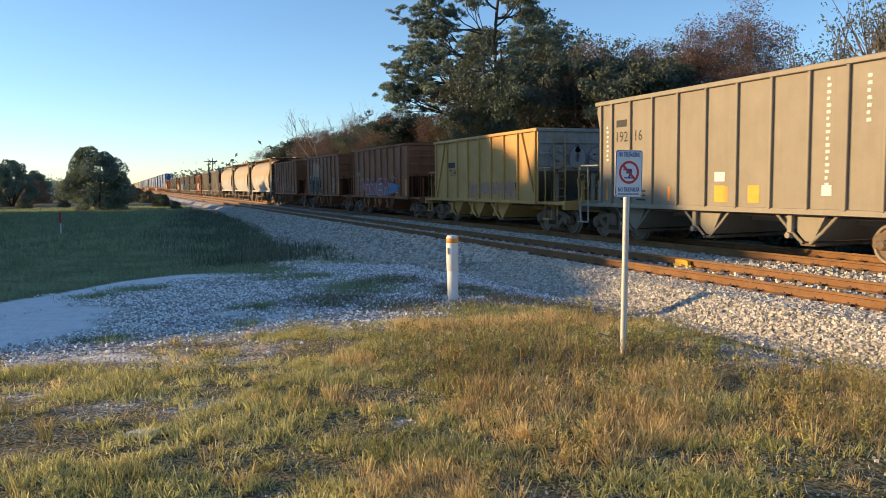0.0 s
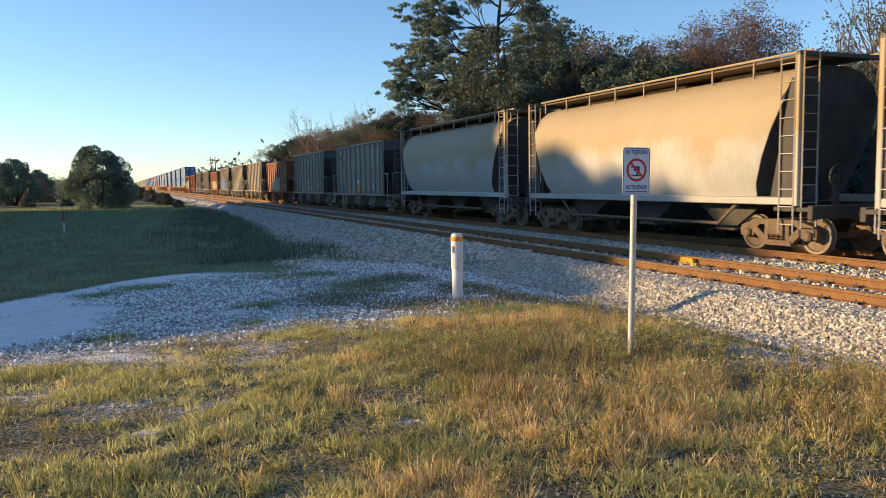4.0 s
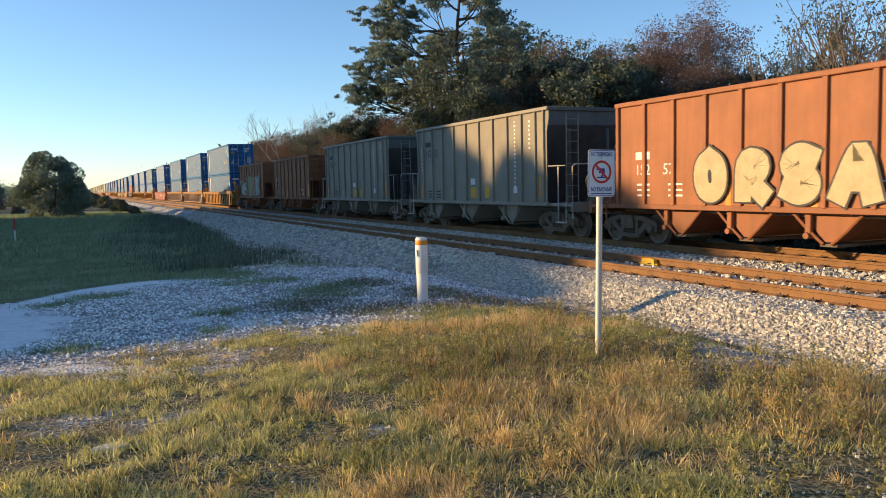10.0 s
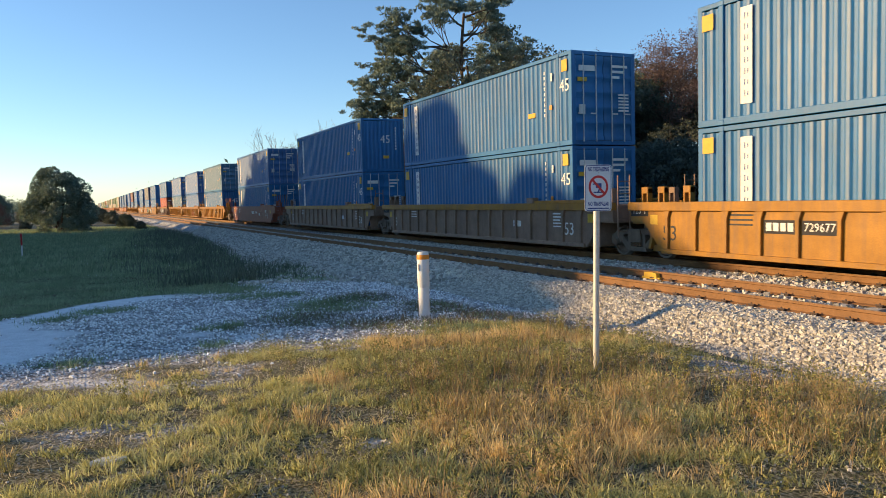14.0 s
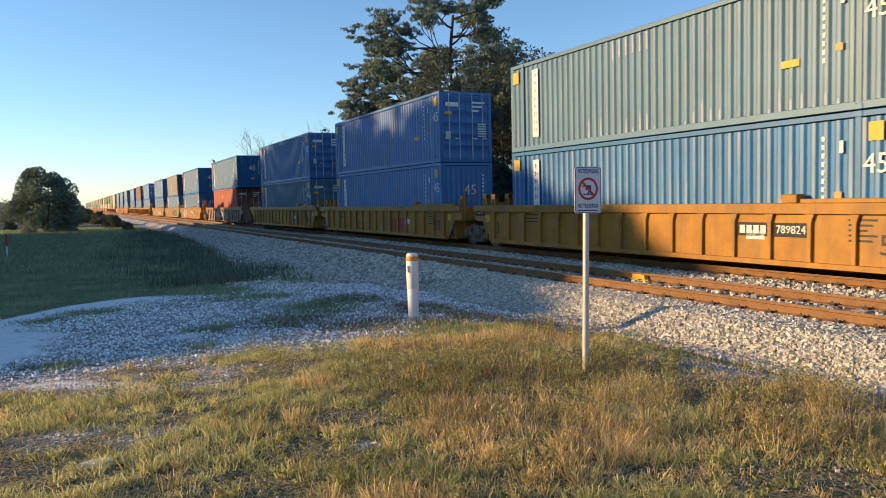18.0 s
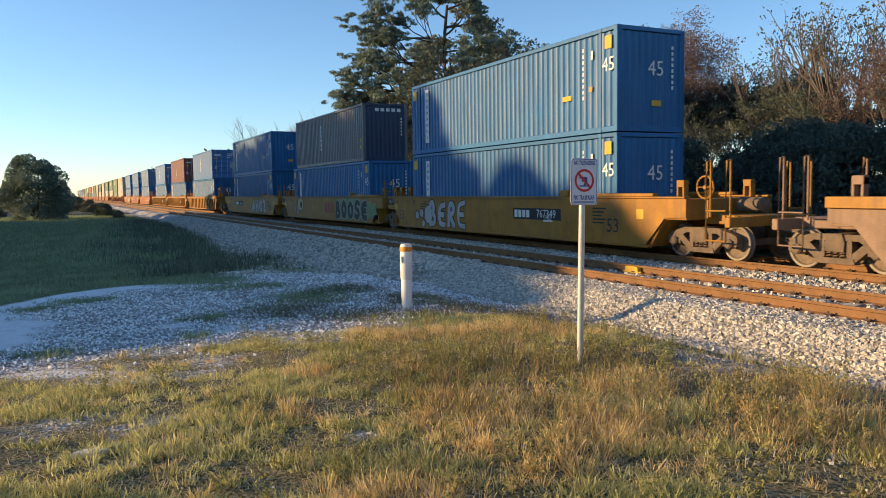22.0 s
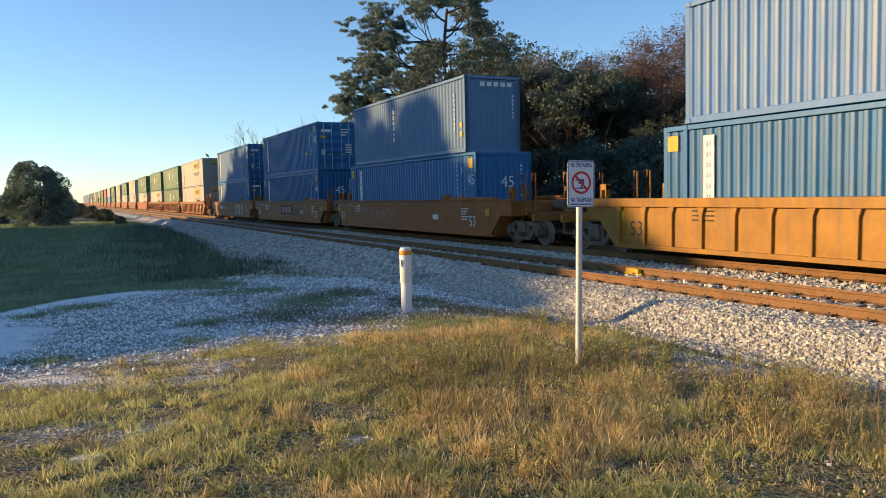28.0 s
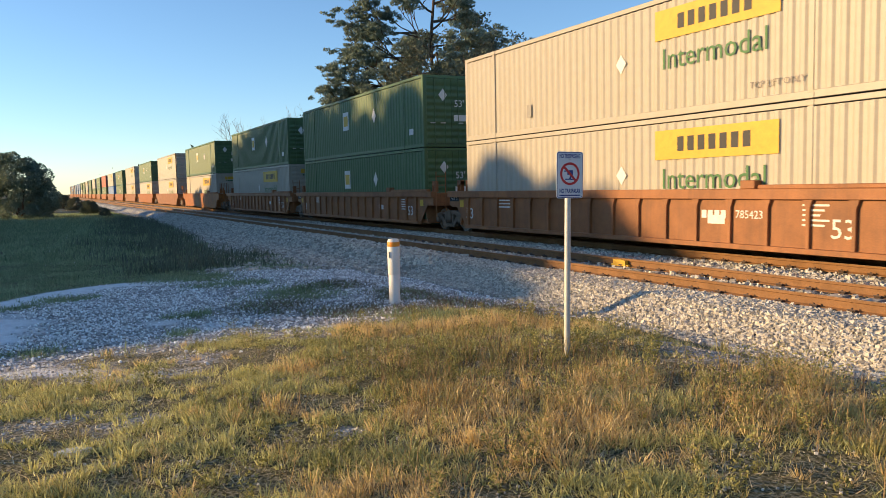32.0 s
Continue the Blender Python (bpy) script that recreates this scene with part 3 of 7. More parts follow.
def track(name, label, yc, near):
    t = thing(name, label, "railway track", kind="structure")
    for s in (-1, 1):
        r = part("rail", Geo().prism(rail_profile(yc + s * 0.7535), "x", -900, 60), M["rail"], t, "rust-brown steel rail")
        part("running_surface", Geo().box(-900, 60, yc + s * 0.7535 - 0.027, yc + s * 0.7535 + 0.027, -0.004, 0.0025), M["railtop"], r, "worn rail head")
    tie = Geo().prism([(-1.3, -0.40), (1.3, -0.40), (1.3, -0.20), (0.95, -0.178), (0.55, -0.178), (0.3, -0.215), (-0.3, -0.215), (-0.55, -0.178), (-0.95, -0.178), (-1.3, -0.20)], "x", -0.11, 0.11).mesh("tie", M["tie"], False)
    clip = Geo()
    for s in (-1, 1):
        clip.box(-0.05, 0.05, s * 0.075, s * 0.13, -0.178, -0.155, 0.006)
        clip.tube([(-0.06, s * 0.06, -0.16), (-0.06, s * 0.13, -0.135), (0.06, s * 0.13, -0.135), (0.06, s * 0.06, -0.155)], 0.014, 5)
        clip.tube([(0, s * 0.12, -0.17), (0, s * 0.12, -0.105)], 0.016, 5)
    clip = clip.mesh("rail_clip", M["clip"])
    for i in range(112 if near else 60):
        x = 4.0 - i * 0.61
        o = part("tie", tie, None, t, at=pose(x, yc, 0))
        if i < (48 if near else 30):
            for s in (-1, 1):
                part("rail_clip", clip, None, o, at=pose(0, s * 0.7535, 0))
    return t


near_track = track("near_track", "rusty rails on concrete ties in grey ballast, empty", NEAR_TRACK, True)
far_track = track("far_track", "rusty rails on concrete ties under the train", FAR_TRACK, False)


def stones(n, x0, x1, y0, y1, size, seed, keep=None, mat=None):
    """Crushed stones scattered on the ground, as one mesh of many small irregular blocks."""
    rng = np.random.default_rng(seed)
    x, y = rng.uniform(x0, x1, n), rng.uniform(y0, y1, n)
    if keep is not None:
        k = keep(x, y) > rng.uniform(0, 1, n)
        x, y = x[k], y[k]
    n = len(x)
    base = np.array([(-1, -1, -1), (1, -1, -1), (1, 1, -1), (-1, 1, -1), (-1, -1, 1), (1, -1, 1), (1, 1, 1), (-1, 1, 1)], float) * 0.5
    v = base[None] * rng.uniform(0.55, 1.25, (n, 1, 3)) + rng.uniform(-0.2, 0.2, (n, 8, 3))
    a, b = rng.uniform(0, 6.28, n), rng.uniform(-0.7, 0.7, n)
    ca, sa, cb, sb = np.cos(a), np.sin(a), np.cos(b), np.sin(b)
    R = np.zeros((n, 3, 3))
    R[:, 0, 0], R[:, 0, 1], R[:, 0, 2] = ca * cb, -sa, ca * sb
    R[:, 1, 0], R[:, 1, 1], R[:, 1, 2] = sa * cb, ca, sa * sb
    R[:, 2, 0], R[:, 2, 2] = -sb, cb
    v = np.einsum("nij,nkj->nki", R, v) * (size * rng.uniform(0.6, 1.35, n))[:, None, None]
    v += np.stack([x, y, ground_z(x, y) + size * rng.uniform(-0.15, 0.75, n)], -1)[:, None]
    f = np.array([(0, 3, 2, 1), (4, 5, 6, 7), (0, 1, 5, 4), (1, 2, 6, 5), (2, 3, 7, 6), (3, 0, 4, 7)][1:])
    return fast_mesh("stones", v.reshape(-1, 3), (f[None] + (np.arange(n) * 8)[:, None, None]).reshape(-1, 4), mat or M["stone"])


def off_track(x, y):
    """Stones lie beside and between the rails, not on the ties' seats."""
    d = np.minimum(np.abs(y - NEAR_TRACK), np.abs(y - FAR_TRACK))
    return np.where(np.abs(d - 0.7535) < 0.12, 0.0, np.where(d < 0.7, 0.25, 1.0))


tagged(new("ballast_stones", stones(66000, -18, 0.5, 8.1, 10.2, 0.041, 3, off_track)), "loose crushed grey granite ballast beside the rails", "ballast", kind="stuff")
tagged(new("far_ballast_stones", stones(34000, -70, -18, 7.4, 10.2, 0.075, 4, off_track)), "crushed grey granite ballast shoulder", "ballast", kind="stuff")
tagged(new("verge_stones", stones(22000, -80, -20, 3.6, 8.2, 0.07, 9, lambda x, y: gravel_cover(x, y))), "crushed stone verge beside the ballast", "gravel", kind="stuff")
tagged(new("inner_ballast_stones", stones(32000, -45, 0.5, 10.1, 14.0, 0.062, 8, off_track)), "crushed grey granite between the tracks", "ballast", kind="stuff")
tagged(new("gravel_chips", stones(125000, -28, -7.6, -4, 8.0, 0.023, 5, lambda x, y: gravel_cover(x, y) * (1 - sand_cover(x, y)) * (0.12 + 0.88 * smooth((-x - 9.3 - 0.15 * y) / 2.2)) * (0.35 + 0.65 * smooth((wave(x * 1.9, y * 2.3, 9.0) + 0.5 * wave(x * 4.7, y * 5.1, 3.0) + 0.45) / 0.7)), M["chip"])), "scattered pale gravel chips on bare ground", "gravel", kind="stuff")
tagged(new("bank_chips", stones(26000, -9.4, -2, -3, 8.4, 0.013, 6, lambda x, y: np.maximum(gravel_cover(x, y), 0.12 + 0.5 * smooth((wave(x * 2.1, y * 2.4, 15.0) - 0.35) / 0.3)))), "small stones among the grass", "gravel", kind="stuff")


# ---- train: running gear ----
WHEEL_R = 0.42
MOVERS, SPINNERS = [], []


def wheel_mesh():
    g = Geo().lathe([(-0.075, 0.10), (-0.075, 0.13), (-0.03, 0.15), (-0.02, 0.33), (-0.062, 0.36), (-0.066, 0.405), (-0.058, 0.415), (0.03, 0.422), (0.045, 0.445),
                     (0.062, 0.448), (0.066, 0.43), (0.066, 0.36), (0.02, 0.33), (0.01, 0.15), (0.05, 0.13), (0.05, 0.10)], 28)
    me = g.mesh("wheel", M["wheel"])
    me.materials.append(M["tread"])
    for p in me.polygons:
        c = p.center
        if abs(c.y) < 0.08 and math.hypot(c.x, c.z) > 0.375 and c.y < 0.04:
            p.material_index = 1
    return me


def frame_mesh():
    g, t = Geo(), 0.075
    g.prism([(-1.1, 0.50), (-1.1, 0.60), (-0.95, 0.66), (-0.55, 0.77), (0.55, 0.77), (0.95, 0.66), (1.1, 0.60), (1.1, 0.50), (0.74, 0.50), (0.5, 0.64), (-0.5, 0.64), (-0.74, 0.50)], "y", -t, t)
    for s in (-1, 1):
        g.prism([(s * 0.78, 0.52), (s * 0.60, 0.58), (s * 0.26, 0.30), (s * 0.40, 0.19)], "y", -t, t)
        g.prism([(s * 0.36, 0.30), (s * 0.25, 0.30), (s * 0.25, 0.66), (s * 0.36, 0.66)], "y", -t * 1.1, t * 1.1)
        g.prism([(s * 1.12, 0.56), (s * 1.03, 0.56), (s * 1.03, 0.36), (s * 1.08, 0.34), (s * 1.12, 0.38)], "y", -t, t)
        g.prism([(s * 0.76, 0.54), (s * 0.68, 0.54), (s * 0.70, 0.36), (s * 0.75, 0.36)], "y", -t, t)
    g.prism([(-0.44, 0.17), (0.44, 0.17), (0.40, 0.29), (-0.40, 0.29)], "y", -t * 1.3, t * 1.3)
    return g.mesh("side_frame", M["truck"])


def spring_mesh():
    g = Geo()
    for x in (-0.15, 0.0, 0.15):
        pts = [(x + 0.062 * math.cos(k * 0.9), 0.03 + 0.062 * math.sin(k * 0.9) - 0.06, 0.29 + k * 0.0085) for k in range(34)]
        g.tube(pts, 0.017, 5)
    return g.mesh("spring_set", M["spring"])


WHEEL, SIDE_FRAME, SPRINGS = wheel_mesh(), frame_mesh(), spring_mesh()
AXLE = Geo().lathe([(-1.0, 0.075), (-0.85, 0.08), (-0.8, 0.1), (-0.6, 0.1), (-0.5, 0.085), (0.5, 0.085), (0.6, 0.1), (0.8, 0.1), (0.85, 0.08), (1.0, 0.075)], 12).mesh("wheelset", M["truck"])
BEARING = Geo().lathe([(-0.15, 0.06), (-0.15, 0.085), (-0.13, 0.095), (-0.12, 0.115), (0.1, 0.12), (0.12, 0.10)], 14).mesh("bearing_cap", M["truck"])
BOLSTER = Geo().prism([(-0.2, 0.42), (0.2, 0.42), (0.22, 0.6), (0.16, 0.78), (-0.16, 0.78), (-0.22, 0.6)], "y", -1.12, 1.12).mesh("bolster", M["truck"])
COUPLER = Geo().box(-0.75, -0.12, -0.09, 0.09, 0.78, 0.96, 0.02).prism([(-0.2, -0.16), (0.02, -0.17), (0.06, -0.06), (0.02, 0.06), (0.10, 0.16), (-0.05, 0.18), (-0.2, 0.12)], "z", 0.70, 1.02).mesh("coupler", M["truck"])
HOSE = Geo().tube([(-0.2, -0.25, 0.9), (0.0, -0.27, 0.75), (0.1, -0.2, 0.5), (0.22, -0.1, 0.42)], 0.025, 6).mesh("air_hose", M["black"])


def running_gear(car, *xs):
    """Two-axle trucks: wheelsets that turn, side frames with springs and bearings, a bolster."""
    for x in xs:
        for dx in (-0.89, 0.89):
            ws = part("wheelset", AXLE, None, car, "steel axle with two dusty wheels", pose(x + dx, 0, WHEEL_R))
            part("wheel", WHEEL, None, ws, at=pose(0, -0.77, 0))
            part("wheel", WHEEL, None, ws, at=pose(0, 0.77, 0, 0, 0, 180))
        for s in (-1, 1):
            sf = part("side_frame", SIDE_FRAME, None, car, at=pose(x, s * 1.0, 0, 0, 0, 0 if s < 0 else 180))
            part("spring_set", SPRINGS, None, sf)
            for dx in (-0.89, 0.89) if s < 0 else ():
                part("bearing_cap", BEARING, None, sf, at=pose(dx, 0, WHEEL_R))
        part("bolster", BOLSTER, None, car, at=pose(x, 0, 0))


def couplers(car, half, both=True):
    for s in (1, -1) if both else (1,):
        part("coupler", COUPLER, None, car, at=pose(s * (half - 0.06), 0, 0, 0, 0, 0 if s > 0 else 180))
        part("air_hose", HOSE, None, car, at=pose(s * (half - 0.1), 0, 0, 0, 0, 0 if s > 0 else 180))


def railings(car, x, w, mat, s):
    """Corner handholds, a sill step and a cross rail at one end (s: which end)."""
    for e in (-1, 1):
        part("handrail", Geo().tube([(s * (x - 0.05), e * w, 2.25), (s * (x + 0.92), e * w, 2.25), (s * (x + 0.92), e * w, 0.52), (s * (x + 0.50), e * w, 0.50), (s * (x + 0.50), e * w, 2.22)], 0.024, 6), mat, car)
        part("grab_rail", Geo().tube([(s * (x + 1.12), e * (w - 0.1), 0.62), (s * (x + 1.12), e * (w - 0.1), 2.2), (s * (x + 1.12), e * (w - 0.2), 2.28), (s * (x + 1.12), e * (w - 0.95), 2.28), (s * (x + 1.12), e * (w - 0.95), 1.1)], 0.024, 6), mat, car)
        if e > 0:
            continue
        part("step", Geo().box(min(s * (x + 0.48), s * (x + 0.94)), max(s * (x + 0.48), s * (x + 0.94)), e * w - 0.1, e * w + 0.02, 0.48, 0.52), mat, car)


def end_deck(car, x, half, w, mat, s):
    part("end_platform", Geo().box(min(s * (x - 0.3), s * (half - 0.55)), max(s * (x - 0.3), s * (half - 0.55)), -w, w, 0.98, 1.08, 0.012), mat, car)
    part("end_sill", Geo().box(min(s * (half - 0.66), s * (half - 0.52)), max(s * (half - 0.66), s * (half - 0.52)), -w, w, 0.82, 1.12, 0.015), mat, car)
    br = part("brake_wheel", Geo().lathe([(-0.02, 0.02), (-0.02, 0.05), (0.02, 0.05), (0.02, 0.02)], 8), mat, car, at=pose(s * (half - 0.55), -0.7, 1.75, 0, 0, 90))
    ring = Geo()
    ring.tube([(0.24 * math.cos(k * 0.3927), 0, 0.24 * math.sin(k * 0.3927)) for k in range(17)], 0.018, 5)
    for k in range(5):
        ring.tube([(0, 0, 0), (0.24 * math.cos(k * 1.2566), 0, 0.24 * math.sin(k * 1.2566))], 0.012, 4)
    part("rim", ring, mat, br)
    part("brake_stand", Geo().box(s * (half - 0.6) - 0.05, s * (half - 0.6) + 0.05, -0.75, -0.65, 1.05, 1.8), mat, car)


def rungs(g, x, y0, y1, z0, z1, n):
    for y in (y0, y1):
        g.tube([(x, y, z0), (x, y, z1)], 0.02, 5)
    for i in range(n):
        z = z0 + (z1 - z0) * (i + 0.5) / n
        g.tube([(x, y0, z), (x, y1, z)], 0.014, 5)
    return g


# ---- train: open hoppers ----
def hopper(name, label, mat, end_mat, a, z1, ribs, rib, flared, chutes, braces=False):
    """An open-top hopper wagon; a: half the length of its sides, z1: their top."""
    w, z0, half = 1.55, 1.07, 6.88
    car = thing(name, label, "hopper wagon", "hopper wagons of the freight train")
    for s in (-1, 1):
        if flared:
            out = [(-a + 0.12, z0), (a - 0.12, z0), (a - 0.12, z1 - 0.75), (a, z1 - 0.35), (a, z1), (-a, z1), (-a, z1 - 0.35), (-a + 0.12, z1 - 0.75)]
        else:
            out = [(-a, z0), (a, z0), (a, z1), (-a, z1)]
        side = part("side_sheet", Geo().prism(out, "y", s * (w - 0.02), s * (w - 0.045)), mat, car)
        for x in ribs:
            part("side_post", Geo().box(x - rib / 2, x + rib / 2, min(s * (w - 0.03), s * (w + 0.05)), max(s * (w - 0.03), s * (w + 0.05)), z0 + 0.02, z1 - 0.08, 0.01), mat, side)
        part("top_chord", Geo().box(-a - 0.02, a + 0.02, min(s * (w - 0.08), s * (w + 0.06)), max(s * (w - 0.08), s * (w + 0.06)), z1 - 0.09, z1 + 0.03, 0.015), mat, side)
        part("side_sill", Geo().box(-a + 0.1, a - 0.1, min(s * (w - 0.1), s * (w + 0.03)), max(s * (w - 0.1), s * (w + 0.03)), z0 - 0.08, z0 + 0.05, 0.01), mat, side)
        if braces:
            for e in (-1, 1):
                part("diagonal_brace", Geo().prism([(e * (a - 0.12), z0 + 0.1), (e * (a - 0.26), z0 + 0.1), (e * (a - 1.25), z1 - 0.1), (e * (a - 1.1), z1 - 0.1)], "y", s * (w - 0.03), s * (w + 0.045)), mat, side)
    for s in (-1, 1):
        zk = z1 - 0.55 if flared else 2.15
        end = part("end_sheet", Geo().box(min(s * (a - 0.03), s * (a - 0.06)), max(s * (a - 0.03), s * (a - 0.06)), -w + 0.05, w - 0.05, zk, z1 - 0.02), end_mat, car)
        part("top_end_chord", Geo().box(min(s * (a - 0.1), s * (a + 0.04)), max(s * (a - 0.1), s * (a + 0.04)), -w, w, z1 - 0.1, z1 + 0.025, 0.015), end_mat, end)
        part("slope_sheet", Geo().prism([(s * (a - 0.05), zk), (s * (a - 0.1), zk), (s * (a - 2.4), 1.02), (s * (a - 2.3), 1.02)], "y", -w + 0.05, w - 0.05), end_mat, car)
        if not flared:
            for z in (2.35, 2.75, 3.15, 3.5):
                if z < z1 - 0.15:
                    part("end_rib", Geo().box(min(s * (a - 0.03), s * (a + 0.03)), max(s * (a - 0.03), s * (a + 0.03)), -w + 0.1, w - 0.1, z - 0.04, z + 0.04, 0.01), end_mat, end)
        for y in (-0.75, 0.75):
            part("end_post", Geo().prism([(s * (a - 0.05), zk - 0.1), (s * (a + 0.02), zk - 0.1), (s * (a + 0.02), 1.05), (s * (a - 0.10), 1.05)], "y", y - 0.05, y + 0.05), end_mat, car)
        end_deck(car, a, half, 1.45, mat, s)
        railings(car, a, w - 0.02, M["palerail"] if flared else mat, s)
    part("end_ladder", rungs(Geo(), a + 0.12, -0.95, -0.5, 1.1, z1 - 0.2, 8), mat, car)
    part("centre_sill", Geo().box(-half + 0.5, half - 0.5, -0.22, 0.22, 0.72, 1.0, 0.02), mat, car)
    for x, l, r in chutes:
        c = part("hopper_chute", Geo().prism([(x - l, z0 - 0.05), (x + r, z0 - 0.05), (x + 0.1, 0.40), (x - 0.1, 0.40)], "y", -1.3, 1.3), mat, car)
        part("gate_frame", Geo().box(x - 0.2, x + 0.2, -1.33, 1.33, 0.30, 0.37, 0.01), M["truck"], c)
        for e in (-1, 1):
            part("gate_arm", Geo().tube([(x + e * 0.10, -1.36, 0.36), (x + e * 0.42, -1.38, 0.62), (x + e * 0.80, -1.40, 0.98)], 0.035, 6), mat, c)
        part("gate_latch", Geo().box(x - 0.5, x - 0.36, -1.42, -1.32, 0.45, 1.0, 0.012).lathe([(-0.06, 0.03), (-0.06, 0.07), (0.02, 0.07)], 8, (x - 0.43, -1.42, 0.52)), mat, c)
    part("brake_pipe", Geo().tube([(-a, -1.2, 0.93), (a, -1.2, 0.93)], 0.03, 6), M["truck"], car)
    running_gear(car, -4.98, 4.98)
    couplers(car, half)
    return car


GRAY_RIBS = [-4.95, -4.4, -3.52, -2.54, -1.5, -0.45, 0.6, 1.64, 2.66, 3.6, 4.45, 4.95]
BROWN_RIBS = [-4.86 + i * 1.08 for i in range(10)]
# grey hoppers take the end colour darkened for shade
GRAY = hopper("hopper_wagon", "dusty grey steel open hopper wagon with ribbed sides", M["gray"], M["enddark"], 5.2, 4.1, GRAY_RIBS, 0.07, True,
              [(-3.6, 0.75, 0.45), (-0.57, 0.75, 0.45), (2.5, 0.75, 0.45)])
BROWN = hopper("hopper_wagon", "oxide-red steel open hopper wagon with graffiti", M["brown"], M["brown"], 4.93, 3.8, BROWN_RIBS, 0.12, False,
               [(-2.7, 0.72, 0.72), (-0.57, 0.72, 0.72), (1.56, 0.72, 0.72)])
YELLOW = hopper("hopper_wagon", "faded yellow open hopper wagon with graffiti on its side and end", M["yellow"], M["endgray"], 4.74, 3.62, [-4.6, -3.3, -2.2, -1.1, 0.0, 1.1, 2.2, 3.3, 4.6], 0.09, False,
                [(-2.7, 0.72, 0.72), (-0.57, 0.72, 0.72), (1.56, 0.72, 0.72)], True)


# ---- train: covered hopper ----
def covered_hopper():
    car = thing("covered_hopper_wagon", "tan covered hopper wagon with rust stains, dark drips and shade-dark ends", "hopper wagon", "covered hoppers of the freight train")
    prof = [(1.28, 1.22), (1.50, 1.6), (1.60, 2.2), (1.61, 2.8), (1.52, 3.4), (1.30, 3.85), (0.95, 4.12), (0.45, 4.24)]
    ring = [(-y, z) for y, z in prof] + [(y, z) for y, z in prof[::-1]]
    g, n = Geo(), len(ring)
    xs = [-5.55, -5.5, -3, 0, 3, 5.5, 5.55]
    v = []
    for x in xs:
        for y, z in ring:
            lean = max(0.0, (3.4 - z)) * 0.42 * (1 if abs(x) > 5 else 0)
            v.append((x - math.copysign(lean, x) if abs(x) > 5 else x, y * (1 if abs(x) < 5.52 else 0.985), z))
    f = [(i * n + k, i * n + (k + 1) % n, (i + 1) * n + (k + 1) % n, (i + 1) * n + k) for i in range(len(xs) - 1) for k in range(n)]
    # end sheets coloured dark for the shade inside the end cage
    for k, e in ((0, "rear"), (len(v) - n, "front")):
        d = -0.012 if k == 0 else 0.012
        part("end_sheet", Geo().add([(x + d, y, z) for x, y, z in v[k:k + n]], [tuple(range(n))]), M["darkshade"], car, "sloping end sheet coloured dark for shade")
    part("body_shell", g.add(v, f), M["tan"], car, "rounded tan steel shell with rust stains")
    for s in (-1, 1):
        part("side_sill", Geo().box(-5.9, 5.9, min(s * 1.25, s * 1.5), max(s * 1.25, s * 1.5), 1.12, 1.30, 0.02), M["tan"], car)
        part("slope_sheet", Geo().prism([(s * 5.2, 3.3), (s * 5.3, 3.3), (s * 3.6, 1.1), (s * 3.5, 1.1)], "y", -1.15, 1.15), M["darkshade"], car)
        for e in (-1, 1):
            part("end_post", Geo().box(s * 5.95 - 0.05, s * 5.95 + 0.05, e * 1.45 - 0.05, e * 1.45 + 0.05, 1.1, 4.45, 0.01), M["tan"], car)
            part("gusset", Geo().prism([(s * 5.2, 1.2), (s * 5.95, 1.2), (s * 5.95, 3.9), (s * 5.75, 3.9)], "y", e * 1.42, e * 1.46), M["darkshade"], car)
        part("ladder", rungs(Geo(), s * 6.05, -1.42, -0.98, 0.6, 4.45, 10), M["tan"], car)
        part("end_beam", Geo().box(s * 5.95 - 0.06, s * 5.95 + 0.06, -1.5, 1.5, 4.35, 4.45, 0.01), M["darkshade"], car)
        part("side_ladder", rungs(Geo(), 0, -0.2, 0.2, 0.5, 4.4, 10), M["tan"], car, at=pose(s * 5.7, -1.5, 0, 0, 0, 90))
        end_deck(car, 5.6, 6.9, 1.45, M["darkshade"], s)
        part("roof_edge_rail", Geo().tube([(-5.9, s * 1.02, 4.5), (5.9, s * 1.02, 4.5)], 0.03, 6), M["tan"], car)
        for i in range(9):
            part("rail_post", Geo().tube([(-5.6 + i * 1.4, s * 1.02, 4.08), (-5.6 + i * 1.4, s * 1.02, 4.5)], 0.025, 5), M["tan"], car)
    part("running_board", Geo().box(-5.95, 5.95, -1.0, 1.0, 4.40, 4.44), M["truck"], car)
    for x in (-3.2, 0.0, 3.2):
        c = part("discharge_hopper", Geo().prism([(x - 1.3, 1.2), (x + 1.3, 1.2), (x + 0.25, 0.5), (x - 0.25, 0.5)], "y", -0.8, 0.8), M["darkshade"], car)
        part("outlet_gate", Geo().box(x - 0.35, x + 0.35, -0.9, 0.9, 0.42, 0.50, 0.015), M["truck"], c)
        part("hatch", Geo().box(x - 0.9, x + 0.9, -0.3, 0.3, 4.24, 4.36, 0.03), M["tan"], car)
    part("under_rail", Geo().tube([(-4, -1.3, 1.1), (-3.4, -1.3, 0.62), (3.4, -1.3, 0.62), (4, -1.3, 1.1)], 0.045, 6), M["truck"], car)
    part("brake_reservoir", Geo().lathe([(-0.5, 0.1), (-0.45, 0.2), (0.45, 0.2), (0.5, 0.1)], 14, (0, 0, 0)), M["darkshade"], car, at=pose(5.55, -0.9, 1.35, 0, 0, 70))
    running_gear(car, -5.05, 5.05)
    couplers(car, 6.9)
    return car


COVERED = covered_hopper()


